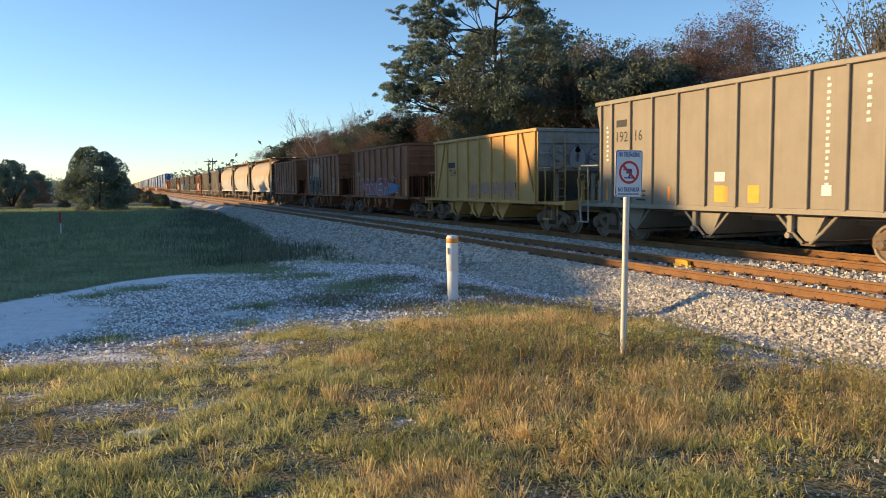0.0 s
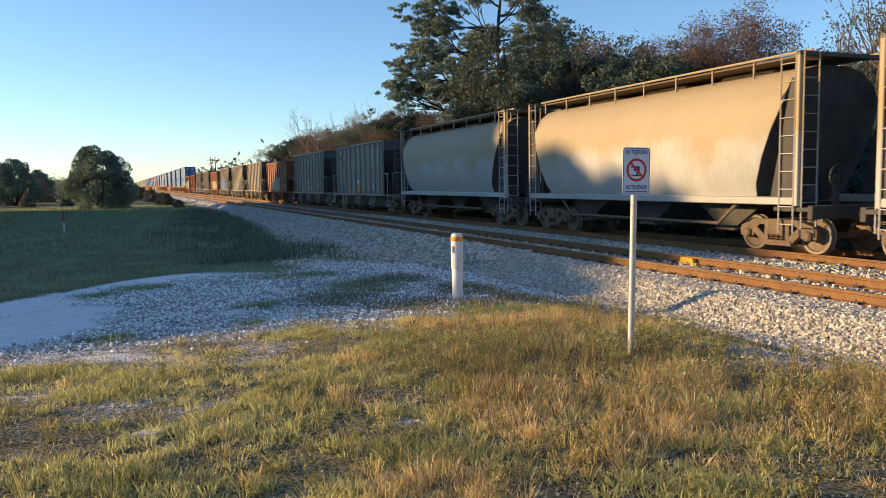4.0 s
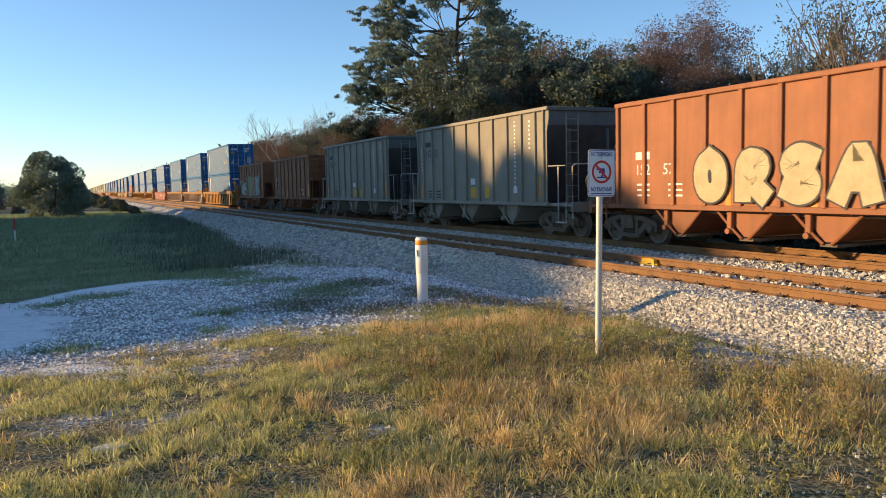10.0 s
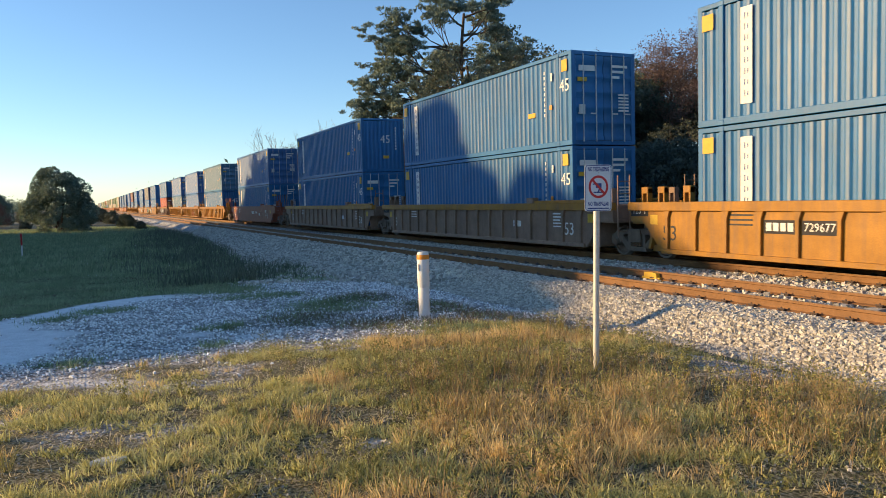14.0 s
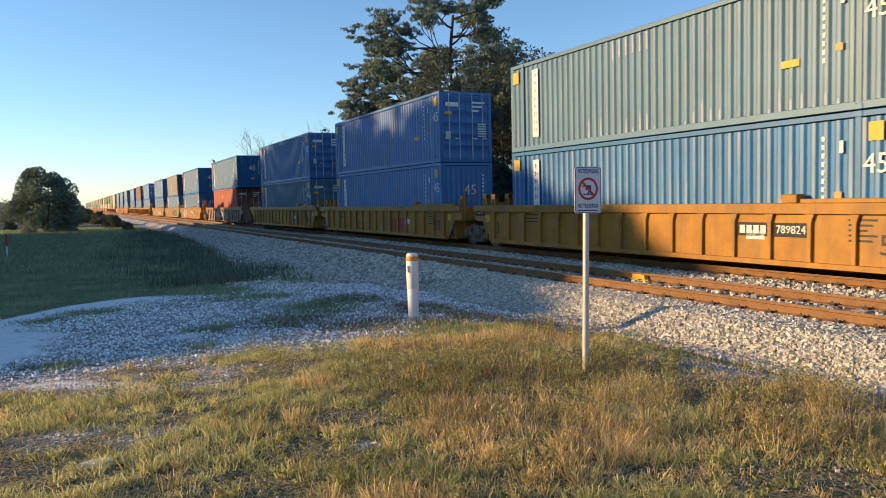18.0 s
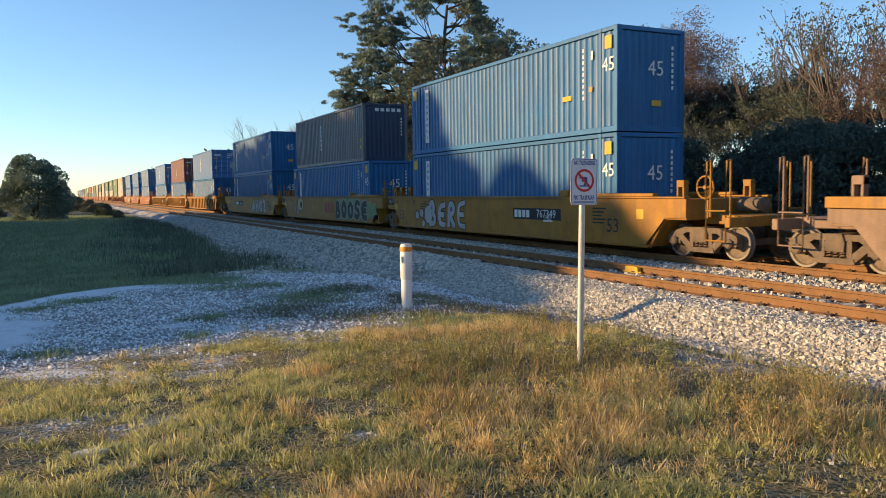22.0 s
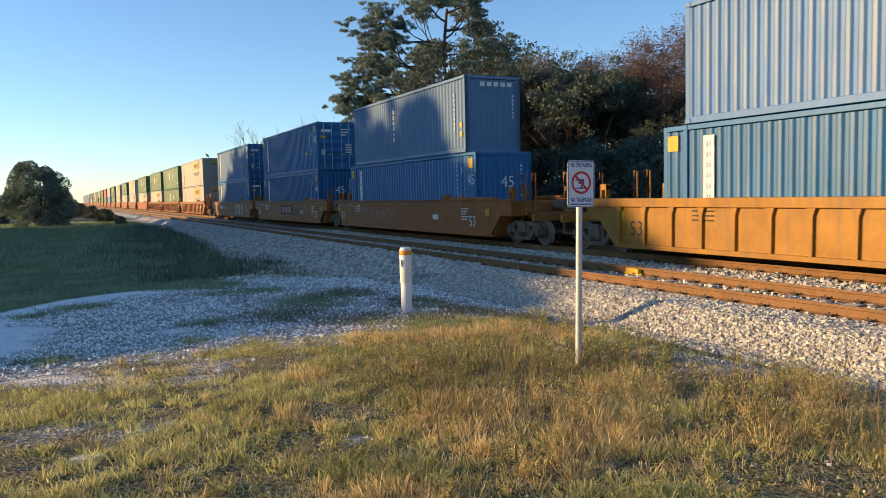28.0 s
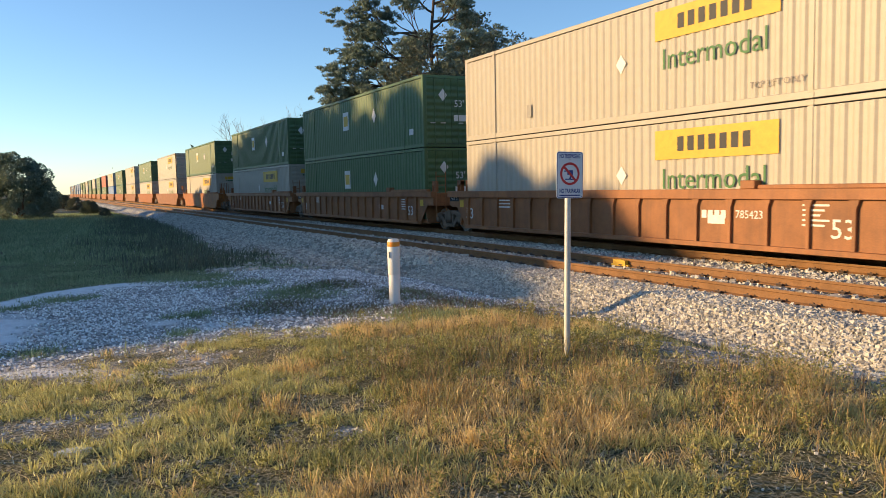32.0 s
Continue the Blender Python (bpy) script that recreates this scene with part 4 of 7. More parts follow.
# ---- train: well wagons ----
def well(name, label, mat, ribbed, front, back, plain=False, top_mat=None):
    """One well unit. front, back: 'c' a coupler end with its own truck, 'a' a joint; the joint's truck sits under the front."""
    car = thing(name, label, "well wagon", "well wagons of the freight train")
    w, zt, zb = 1.47, 1.50, 0.23
    ef, eb = (9.75 if front == "c" else 9.15), (9.75 if back == "c" else 9.15)
    for s in (-1, 1):
        if ribbed:
            out = [(-eb + 1.25, zb), (ef - 1.25, zb), (ef - 0.55, 0.98), (ef, 1.02), (ef, zt), (-eb, zt), (-eb, 1.02), (-eb + 0.55, 0.98)]
        else:
            out = [(-eb + 1.5, zb), (ef - 1.5, zb), (ef - 1.0, 0.72), (ef - 0.75, 0.98), (ef, 1.02), (ef, zt), (ef - 3.1, zt), (ef - 3.3, zt - 0.03), (-eb + 3.3, zt - 0.03), (-eb + 3.1, zt), (-eb, zt), (-eb, 1.02), (-eb + 0.75, 0.98), (-eb + 1.0, 0.72)]
        wall = part("side_wall", Geo().prism(out, "y", s * w, s * (w - 0.04)), mat, car)
        part("top_flange", Geo().box(-eb, ef, min(s * (w - 0.14), s * (w + (0.10 if ribbed else 0.05))), max(s * (w - 0.14), s * (w + (0.10 if ribbed else 0.05))), zt - (0.19 if ribbed else 0.02), zt + 0.035, 0.012), top_mat or mat, wall)
        part("bottom_flange", Geo().box(-eb + 1.3, ef - 1.3, min(s * (w - 0.12), s * (w + (0.085 if ribbed else 0.045))), max(s * (w - 0.12), s * (w + (0.085 if ribbed else 0.045))), zb - 0.02, zb + (0.10 if ribbed else 0.05), 0.01), mat, wall)
        if ribbed and s < 0:
            n = 17
            for i in range(n):
                x = -eb + 1.5 + (ef + eb - 3.0) * i / (n - 1)
                part("side_post", Geo().prism([(x - 0.11, zt - 0.185), (x + 0.11, zt - 0.185), (x + 0.045, zt - 0.36), (x + 0.035, zb + 0.09), (x - 0.035, zb + 0.09), (x - 0.045, zt - 0.36)], "y", s * (w - 0.01), s * (w + 0.075)), mat, wall)
        if plain:
            continue
        part("locking_bracket", Geo().box(4.55, 4.95, min(s * 1.28, s * (w + 0.05)), max(s * 1.28, s * (w + 0.05)), zt + 0.03, zt + 0.22, 0.02), mat, wall)
        part("raised_guide", Geo().box(5.0, 8.6, min(s * 1.3, s * (w + 0.02)), max(s * 1.3, s * (w + 0.02)), zt + 0.03, zt + 0.12, 0.015), top_mat or mat, wall)
    part("well_floor", Geo().box(-8.4, 8.4, -1.32, 1.32, 0.24, 0.40), mat, car)
    for s, e, k in ((1, ef, front), (-1, eb, back)):
        part("end_bulkhead", Geo().box(min(s * (e - 0.9), s * (e - 0.02)), max(s * (e - 0.9), s * (e - 0.02)), -w + 0.05, w - 0.05, 0.95, zt - 0.03, 0.015), mat, car)
        part("well_end", Geo().prism([(s * 8.42, 0.3), (s * 8.5, 0.3), (s * (e - 0.8), 0.96), (s * (e - 0.92), 0.96)], "y", -w + 0.06, w - 0.06), mat, car)
        for y in () if plain else (-1.15, 1.15):
            for q in (0.3, 0.95, 1.9) if s < 0 and k == "a" else (0.45,):
                g = Geo().box(s * (e - q) - 0.13, s * (e - q) - 0.07, y - 0.08, y + 0.08, zt, zt + 0.4, 0.008).box(s * (e - q) + 0.07, s * (e - q) + 0.13, y - 0.08, y + 0.08, zt, zt + 0.4, 0.008)
                part("guide_post", g.box(s * (e - q) - 0.13, s * (e - q) + 0.13, y - 0.085, y + 0.085, zt + 0.26, zt + 0.44, 0.012), mat, car)
        if k == "c":
            part("stub_deck", Geo().box(min(s * (e - 0.1), s * 11.1), max(s * (e - 0.1), s * 11.1), -0.75, 0.75, 0.85, 1.08, 0.02), mat, car)
            part("end_sill", Geo().box(min(s * 10.95, s * 11.1), max(s * 10.95, s * 11.1), -1.45, 1.45, 0.82, 1.06, 0.015), mat, car)
            for y in () if plain else (-1.42, 1.42):
                for x in (10.35, 10.95):
                    part("ladder_rail", Geo().tube([(s * x, y, 0.5), (s * x, y, 2.35), (s * x, y * 0.9, 2.38), (s * x, y * 0.9, 1.05)], 0.026, 6), mat, car)
                part("sill_step", Geo().tube([(s * 10.35, y, 0.5), (s * 10.95, y, 0.5)], 0.022, 5).tube([(s * 10.35, y, 1.2), (s * 10.95, y, 1.2)], 0.022, 5), mat, car)
            if plain:
                continue
            part("brake_cylinder", Geo().lathe([(-0.4, 0.1), (-0.35, 0.2), (0.35, 0.2), (0.4, 0.1)], 14), M["truck"], car, at=pose(s * 10.2, 0.3, 1.3, 0, 0, 90))
            if s < 0:
                continue
            part("hand_brake", Geo().tube([(0.27 * math.cos(q * 0.3927), 0, 0.27 * math.sin(q * 0.3927)) for q in range(17)], 0.025, 5).lathe([(-0.03, 0.05), (0.05, 0.05)], 10)
                 .tube([(-0.26, 0, 0), (0.26, 0, 0)], 0.018, 4).tube([(0, 0, -0.26), (0, 0, 0.26)], 0.018, 4), mat, car, at=pose(s * 10.0, -1.1, 1.75))
            part("brake_post", Geo().box(s * 10.0 - 0.05, s * 10.0 + 0.05, -1.05, -0.95, 1.0, 1.8), mat, car)
        else:
            part("articulated_joint", Geo().box(min(s * (e - 0.1), s * 9.68), max(s * (e - 0.1), s * 9.68), -0.3, 0.3, 0.7, 1.0, 0.03), M["truck"], car)
            for y in (-1.40, 1.40) if s > 0 else ():
                part("end_ladder", rungs(Geo(), s * (e + 0.18), y - 0.02, y * 0.72, 0.55, 2.3, 5), mat, car)
    gear = ([9.85] if front == "c" else [9.7]) + ([-9.85] if back == "c" else [])
    running_gear(car, *gear)
    for s, k in ((1, front), (-1, back)):
        if k == "c":
            part("coupler", COUPLER, None, car, at=pose(s * 11.64, 0, 0, 0, 0, 0 if s > 0 else 180))
            part("air_hose", HOSE, None, car, at=pose(s * 11.5, 0, 0, 0, 0, 0 if s > 0 else 180))
    return car


# ---- train: containers ----
def corrugated(length, height, depth=0.04, pitch=0.278):
    """A sheet of upright trapezoid waves along x, centred, its crests at y = 0 and its hollows at y = depth."""
    n = max(2, round(length / pitch))
    p = length / n
    xs = []
    for i in range(n):
        x = -length / 2 + i * p
        xs += [(x, 0), (x + p * 0.28, 0), (x + p * 0.49, depth), (x + p * 0.79, depth)]
    xs.append((length / 2, 0))
    v = [(x, y, z) for x, y in xs for z in (0, height)]
    f = [(2 * i, 2 * i + 2, 2 * i + 3, 2 * i + 1) for i in range(len(xs) - 1)]
    g = Geo()
    g.add(v, f)
    g.add([(x, y + 0.004, z) for x, y, z in v], [t[::-1] for t in f])
    return g


CASTING = {}


def container(length, mat, doors, near=True, width=2.438, end_mat=None, style="box", sheet=None):
    """A shipping container; its origin is the middle of its floor. doors: whether the door end faces the front (+x)."""
    h, hw, hl = 2.896, width / 2, length / 2
    box = thing("shipping_container", "", "shipping container", "containers on the freight train")
    em = end_mat or mat
    flat = style == "domestic"
    pitch, depth = (0.30, 0.03) if flat else (0.278, 0.042)
    key = (length, width, style, mat.name)
    if key not in CASTING:
        CASTING[key] = (corrugated(length - 0.24, h - 0.28, depth, pitch).mesh("side_panel", sheet or mat, False),
                        Geo().box(-hl + 0.01, hl - 0.01, -hw + 0.02, hw - 0.02, h - 0.05, h - 0.01).mesh("roof", mat),
                        Geo().box(-hl, hl, -0.06, 0.0, 0.0, 0.16, 0.01).mesh("bottom_rail", mat),
                        Geo().box(-hl, hl, -0.05, 0.0, h - 0.12, h, 0.01).mesh("top_rail", mat),
                        Geo().box(-0.08, 0.08, -0.08, 0.08, 0, h, 0.012).mesh("corner_post", mat),
                        Geo().box(-0.09, 0.09, -0.085, 0.085, -0.002, 0.118, 0.01).mesh("corner_casting", mat))
    side, roof, low, high, post, cast = CASTING[key]
    for s in (-1, 1):
        flip = 0 if s < 0 else 180
        part("side_panel", side, None, box, at=pose(0, s * (hw - 0.012), 0.14, 0, 0, flip))
        part("bottom_rail", low, None, box, at=pose(0, s * hw, 0, 0, 0, 180 if s < 0 else 0))
        part("top_rail", high, None, box, at=pose(0, s * hw, 0, 0, 0, 180 if s < 0 else 0))
        if near:
            for e in (-1, 1):
                part("corner_post", post, None, box, at=pose(e * (hl - 0.08), s * (hw - 0.081), 0))
                x = 6.1 if length > 13 else hl - 0.09
                for z in (0.0, h - 0.116) if s < 0 else ():
                    part("corner_casting", cast, None, box, at=pose(e * x, s * (hw - 0.07), z))
            if length > 13:
                for e in (-1, 1):
                    part("lifting_post", Geo().box(e * 6.1 - 0.07, e * 6.1 + 0.07, min(s * (hw - 0.05), s * (hw + 0.004)), max(s * (hw - 0.05), s * (hw + 0.004)), 0.1, h - 0.1, 0.01), mat, box)
    part("roof", roof, None, box)
    part("floor", Geo().box(-hl + 0.02, hl - 0.02, -hw + 0.05, hw - 0.05, 0.02, 0.14), M["dark"], box)
    for s in (1, -1):
        if (s > 0) == doors:
            part("door_header", Geo().box(min(s * (hl - 0.1), s * hl), max(s * (hl - 0.1), s * hl), -hw + 0.1, hw - 0.1, h - 0.13, h - 0.005, 0.01), em, box)
            part("door_sill", Geo().box(min(s * (hl - 0.1), s * hl), max(s * (hl - 0.1), s * hl), -hw + 0.1, hw - 0.1, 0.0, 0.13, 0.01), em, box)
            for e in (-1, 1):
                y0, y1 = sorted((e * 0.01, e * (hw - 0.11)))
                outline, k = [(s * (hl - 0.075), 0.14), (s * (hl - 0.012), 0.14)], (5 if not flat else 9)
                for q in range(k):
                    z, dz = 0.26 + q * (h - 0.52) / k, (h - 0.52) / k
                    outline += [(s * (hl - 0.012), z), (s * (hl - 0.042), z + 0.05), (s * (hl - 0.042), z + dz - 0.14), (s * (hl - 0.012), z + dz - 0.09)]
                g = Geo().prism(outline + [(s * (hl - 0.012), h - 0.14), (s * (hl - 0.075), h - 0.14)], "y", y0, y1)
                d = part("door", g, em, box)
                if near and s > 0:
                    for y in (0.30, 0.78):
                        part("locking_bar", Geo().tube([(hl + 0.005, e * y, 0.1), (hl + 0.005, e * y, h - 0.08)], 0.018, 6), M["galv"] if not flat else em, d)
                        part("door_handle", Geo().box(hl + 0.02, hl + 0.035, min(e * y, e * (y + 0.22)), max(e * y, e * (y + 0.22)), 0.95, 0.99), M["galv"], d)
        else:
            part("front_wall", corrugated(width - 0.3, h - 0.28, 0.04, 0.25).mesh("front_wall", em, False), None, box, at=pose(s * (hl - 0.02), 0, 0.14, 0, 0, 90 * s))
            part("front_rail", Geo().box(min(s * (hl - 0.08), s * hl), max(s * (hl - 0.08), s * hl), -hw + 0.1, hw - 0.1, 0, 0.15, 0.01), em, box)
            part("front_rail", Geo().box(min(s * (hl - 0.08), s * hl), max(s * (hl - 0.08), s * hl), -hw + 0.1, hw - 0.1, h - 0.12, h - 0.002, 0.01), em, box)
            for e in (-1, 1):
                part("front_post", Geo().box(s * hl - 0.1 if s > 0 else s * hl, s * hl if s > 0 else s * hl + 0.1, e * (hw - 0.09) - 0.08, e * (hw - 0.09) + 0.08, 0, h, 0.012), em, box)
    return box


def mark(parent, name, x0, x1, z0, z1, y, mat, label=""):
    """A painted or stuck-on patch on a side that faces -y."""
    return part(name, Geo().box(x0, x1, y - 0.003, y, z0, z1), mat, parent, label)


def marks(parent, name, rects, y, mat, label=""):
    """One line of lettering as bars: (x0, x1, z0, z1) each."""
    g = Geo()
    for x0, x1, z0, z1 in rects:
        g.box(x0, x1, y - 0.003, y, z0, z1)
    return part(name, g, mat, parent, label)


def end_marks(parent, name, rects, x, mat):
    g = Geo()
    for y0, y1, z0, z1 in rects:
        g.box(x, x + 0.003, y0, y1, z0, z1)
    return part(name, g, mat, parent)


def end_mark(parent, name, y0, y1, z0, z1, x, mat, label=""):
    return part(name, Geo().box(x, x + 0.003, y0, y1, z0, z1), mat, parent, label)


def side_text(parent, words, size, x, z, y, mat, upright=False):
    return part("lettering", text_mesh(words, size, mat), None, parent, at=pose(x, y - 0.004, z, 0, -90 if upright else 0, 0))


def end_text(parent, words, size, y, z, x, mat):
    return part("lettering", text_mesh(words, size, mat), None, parent, at=pose(x + 0.004, y, z, 0, 0, 90))


def rounded_path(pts, times=2):
    """Cuts the corners of a line."""
    for _ in range(times):
        q = [pts[0]]
        for (ax, az), (bx, bz) in zip(pts, pts[1:]):
            q += [(ax * 0.75 + bx * 0.25, az * 0.75 + bz * 0.25), (ax * 0.25 + bx * 0.75, az * 0.25 + bz * 0.75)]
        pts = q + [pts[-1]]
    return pts


def squiggle(rng):
    """A random sprayed scrawl in a unit square: a jagged run, a curl or a wave, its corners cut round."""
    kind = rng.randrange(3)
    if kind == 0:
        pts = [(k / 5 + rng.uniform(-0.08, 0.08), rng.uniform(0.0, 0.3) if k % 2 else rng.uniform(0.65, 1.0)) for k in range(6)]
    elif kind == 1:
        a = rng.uniform(0, 6)
        pts = [(0.5 + (0.2 + 0.04 * k) * math.cos(a + k * 0.8), 0.5 + (0.2 + 0.04 * k) * math.sin(a + k * 0.8)) for k in range(9)]
    else:
        pts = [(k / 6, 0.5 + 0.45 * math.sin(k * 1.9 + rng.uniform(-0.5, 0.5))) for k in range(7)]
    return [rounded_path(pts)]


GLYPHS = {  # strokes of sprayed letters in a unit square
    "A": [[(0.05, 0), (0.45, 1), (0.6, 1), (0.95, 0)], [(0.25, 0.36), (0.8, 0.36)]], "B": [[(0.15, 0), (0.15, 1), (0.7, 0.95), (0.7, 0.58), (0.2, 0.5), (0.85, 0.42), (0.85, 0.05), (0.15, 0)]],
    "D": [[(0.1, 0), (0.1, 1), (0.65, 0.9), (0.9, 0.5), (0.65, 0.08), (0.1, 0)]], "E": [[(0.9, 1), (0.15, 0.9), (0.15, 0.05), (0.9, 0)], [(0.2, 0.5), (0.75, 0.5)]],
    "F": [[(0.9, 1), (0.15, 0.95), (0.15, 0)], [(0.2, 0.5), (0.75, 0.52)]], "G": [[(0.9, 0.85), (0.5, 1), (0.1, 0.7), (0.1, 0.2), (0.5, 0), (0.9, 0.15), (0.9, 0.45), (0.55, 0.45)]],
    "H": [[(0.12, 0), (0.12, 1)], [(0.85, 0), (0.85, 1)], [(0.12, 0.5), (0.85, 0.5)]], "I": [[(0.5, 0), (0.5, 0.75)], [(0.45, 0.98), (0.55, 1.0)]],
    "K": [[(0.12, 0), (0.12, 1)], [(0.9, 1), (0.2, 0.5), (0.9, 0)]], "L": [[(0.2, 1), (0.15, 0.02), (0.9, 0)]], "M": [[(0.05, 0), (0.2, 1), (0.5, 0.35), (0.8, 1), (0.95, 0)]],
    "N": [[(0.12, 0), (0.12, 1), (0.85, 0.05), (0.85, 1)]], "O": [[(0.5, 1), (0.12, 0.8), (0.12, 0.2), (0.5, 0), (0.88, 0.2), (0.88, 0.8), (0.5, 1)]],
    "P": [[(0.15, 0), (0.15, 1), (0.85, 0.9), (0.8, 0.5), (0.2, 0.45)]], "R": [[(0.15, 0), (0.15, 1), (0.85, 0.88), (0.75, 0.52), (0.25, 0.48), (0.9, 0)]],
    "S": [[(0.9, 0.85), (0.5, 1), (0.12, 0.78), (0.3, 0.55), (0.85, 0.4), (0.85, 0.12), (0.45, 0), (0.08, 0.14)]], "T": [[(0.05, 1), (0.95, 1)], [(0.5, 1), (0.5, 0)]],
    "U": [[(0.12, 1), (0.12, 0.2), (0.5, 0), (0.88, 0.2), (0.88, 1)]], "V": [[(0.1, 1), (0.45, 0), (0.9, 1)]], "X": [[(0.08, 0), (0.92, 1)], [(0.08, 1), (0.92, 0)]],
    "Y": [[(0.08, 1), (0.5, 0.5), (0.92, 1)], [(0.5, 0.5), (0.5, 0)]], "Z": [[(0.1, 1), (0.9, 0.95), (0.1, 0.08), (0.92, 0)]]}


def spray_cloud(parent, x0, x1, z0, z1, y, mat, seed):
    """A ragged patch of sprayed ground colour."""
    rng = random.Random(seed)
    n, cx, cz = 46, (x0 + x1) / 2, (z0 + z1) / 2
    pts = []
    for k in range(n):
        a = 6.28319 * k / n
        c, d = math.cos(a), math.sin(a)
        r = rng.uniform(0.82, 1.0) * (1 + 0.1 * math.sin(3 * a + seed))
        pts.append((cx + (x1 - x0) / 2 * r * math.copysign(abs(c) ** 0.55, c), max(z0, min(z1, cz + (z1 - z0) / 2 * r * math.copysign(abs(d) ** 0.55, d)))))
    return part("spray_cloud", Geo().prism(pts, "y", y - 0.0015, y + 0.001), mat, parent)


def graffiti(parent, x0, x1, z0, z1, y, fill, line, n, seed, label="", letters="", fat=0.105, edge=0.045, at=None):
    """Sprayed letters or wild strokes: filled shapes with an outline, or thin lines where the fill is the wagon's own paint."""
    rng = random.Random(seed)
    n = len(letters) or n
    step = (x1 - x0) / n
    base = ("brown", "wellrust", "wellred")
    thin = any(fill[0] is M[k] for k in base)

    def strokes(lines, r, lift):
        g = Geo()
        for k, pts in enumerate(lines):
            v, m = [], len(pts)
            for q in range(m):
                (ax, az), (bx, bz) = pts[max(0, q - 1)], pts[min(m - 1, q + 1)]
                d = max(1e-6, math.hypot(bx - ax, bz - az))
                ux, uz = (bx - ax) / d, (bz - az) / d
                out = r * ((q == m - 1) - (q == 0)) * 0.7
                px, pz = pts[q][0] + ux * out, pts[q][1] + uz * out
                for e in (-1, 1):
                    for yy in (y - lift - k * 0.0004, y + 0.001):
                        v.append((px - e * uz * r, yy, pz + e * ux * r))
            f = [(0, 1, 3, 2), (4 * m - 4, 4 * m - 2, 4 * m - 1, 4 * m - 3)]
            for q in range(m - 1):
                o = 4 * q
                f += [(o, o + 2, o + 6, o + 4), (o + 1, o + 5, o + 7, o + 3), (o, o + 4, o + 5, o + 1), (o + 2, o + 3, o + 7, o + 6)]
            g.add(v, f)
        return g
    for i in range(n):
        pick = [rounded_path(p, 1 if fat < 0.12 else 2) for p in GLYPHS[letters[i]]] if letters else squiggle(rng)
        w, h, sk = step * rng.uniform(0.85, 1.15), (z1 - z0) * rng.uniform(0.8, 1.0), rng.uniform(-0.15, 0.2)
        r = 0.022 if thin else min(w, h) * fat
        if letters:
            w, h, sk = step * 0.98 - 2 * r, (z1 - z0) * rng.uniform(0.88, 1.0) - 2 * r, rng.uniform(-0.06, 0.08)
        ox, oz = x0 + step * i + (r if letters else 0), z0 + (r if letters else rng.uniform(0, 0.1) * (z1 - z0))
        lines = []
        for pts in pick:
            p = [(ox + (u + sk * v) * w, oz + v * h) for u, v in pts]
            lines.append(p)
        if thin:
            part("spray_line", strokes(lines, r, 0.003), line, parent, label, at)
            continue
        part("spray_outline", strokes(lines, r + edge, 0.002), line, parent, label, at)
        part("spray_fill", strokes(lines, r, 0.008), fill[i % len(fill)], parent, label, at)


def spray(name, c):
    return material(name, c, 0.6, spots=0.2, size=3, streak=0.25, dirt=(c[0] * 0.6, c[1] * 0.55, c[2] * 0.5))


S_RED, S_CYAN, S_CREAM, S_PINK = spray("red_spray", (0.36, 0.06, 0.045)), spray("pale_cyan_spray", (0.25, 0.35, 0.35)), spray("cream_spray", (0.45, 0.37, 0.21)), spray("pink_spray", (0.42, 0.24, 0.18))
S_BLUE, S_SILVER, S_GREEN, S_DARK, S_ORANGE = spray("blue_spray", (0.06, 0.155, 0.32)), spray("silver_spray", (0.42, 0.41, 0.39)), spray("green_spray", (0.19, 0.27, 0.12)), spray("dark_spray", (0.035, 0.03, 0.035)), spray("orange_spray", (0.40, 0.13, 0.05))

S_RUST = spray("rust_spray", (0.25, 0.09, 0.04))
S_HAZE = spray("faint_pale_spray", (0.33, 0.19, 0.11))

# ---- train: the line-up; positions of the cars along the train, metres ----
def travel(t):
    u = t / 32.0
    return u * (613.865 + u * (13.263 + u * (-14.151 + u * 5.105)))


def line_up(proto, used, s):
    """The prototype itself the first time, then copies."""
    m = pose(s, FAR_TRACK, 0)
    ob = copy_thing(proto, m) if used else proto
    ob.matrix_basis = m
    MOVERS.append((ob, s, 0.0))
    return ob


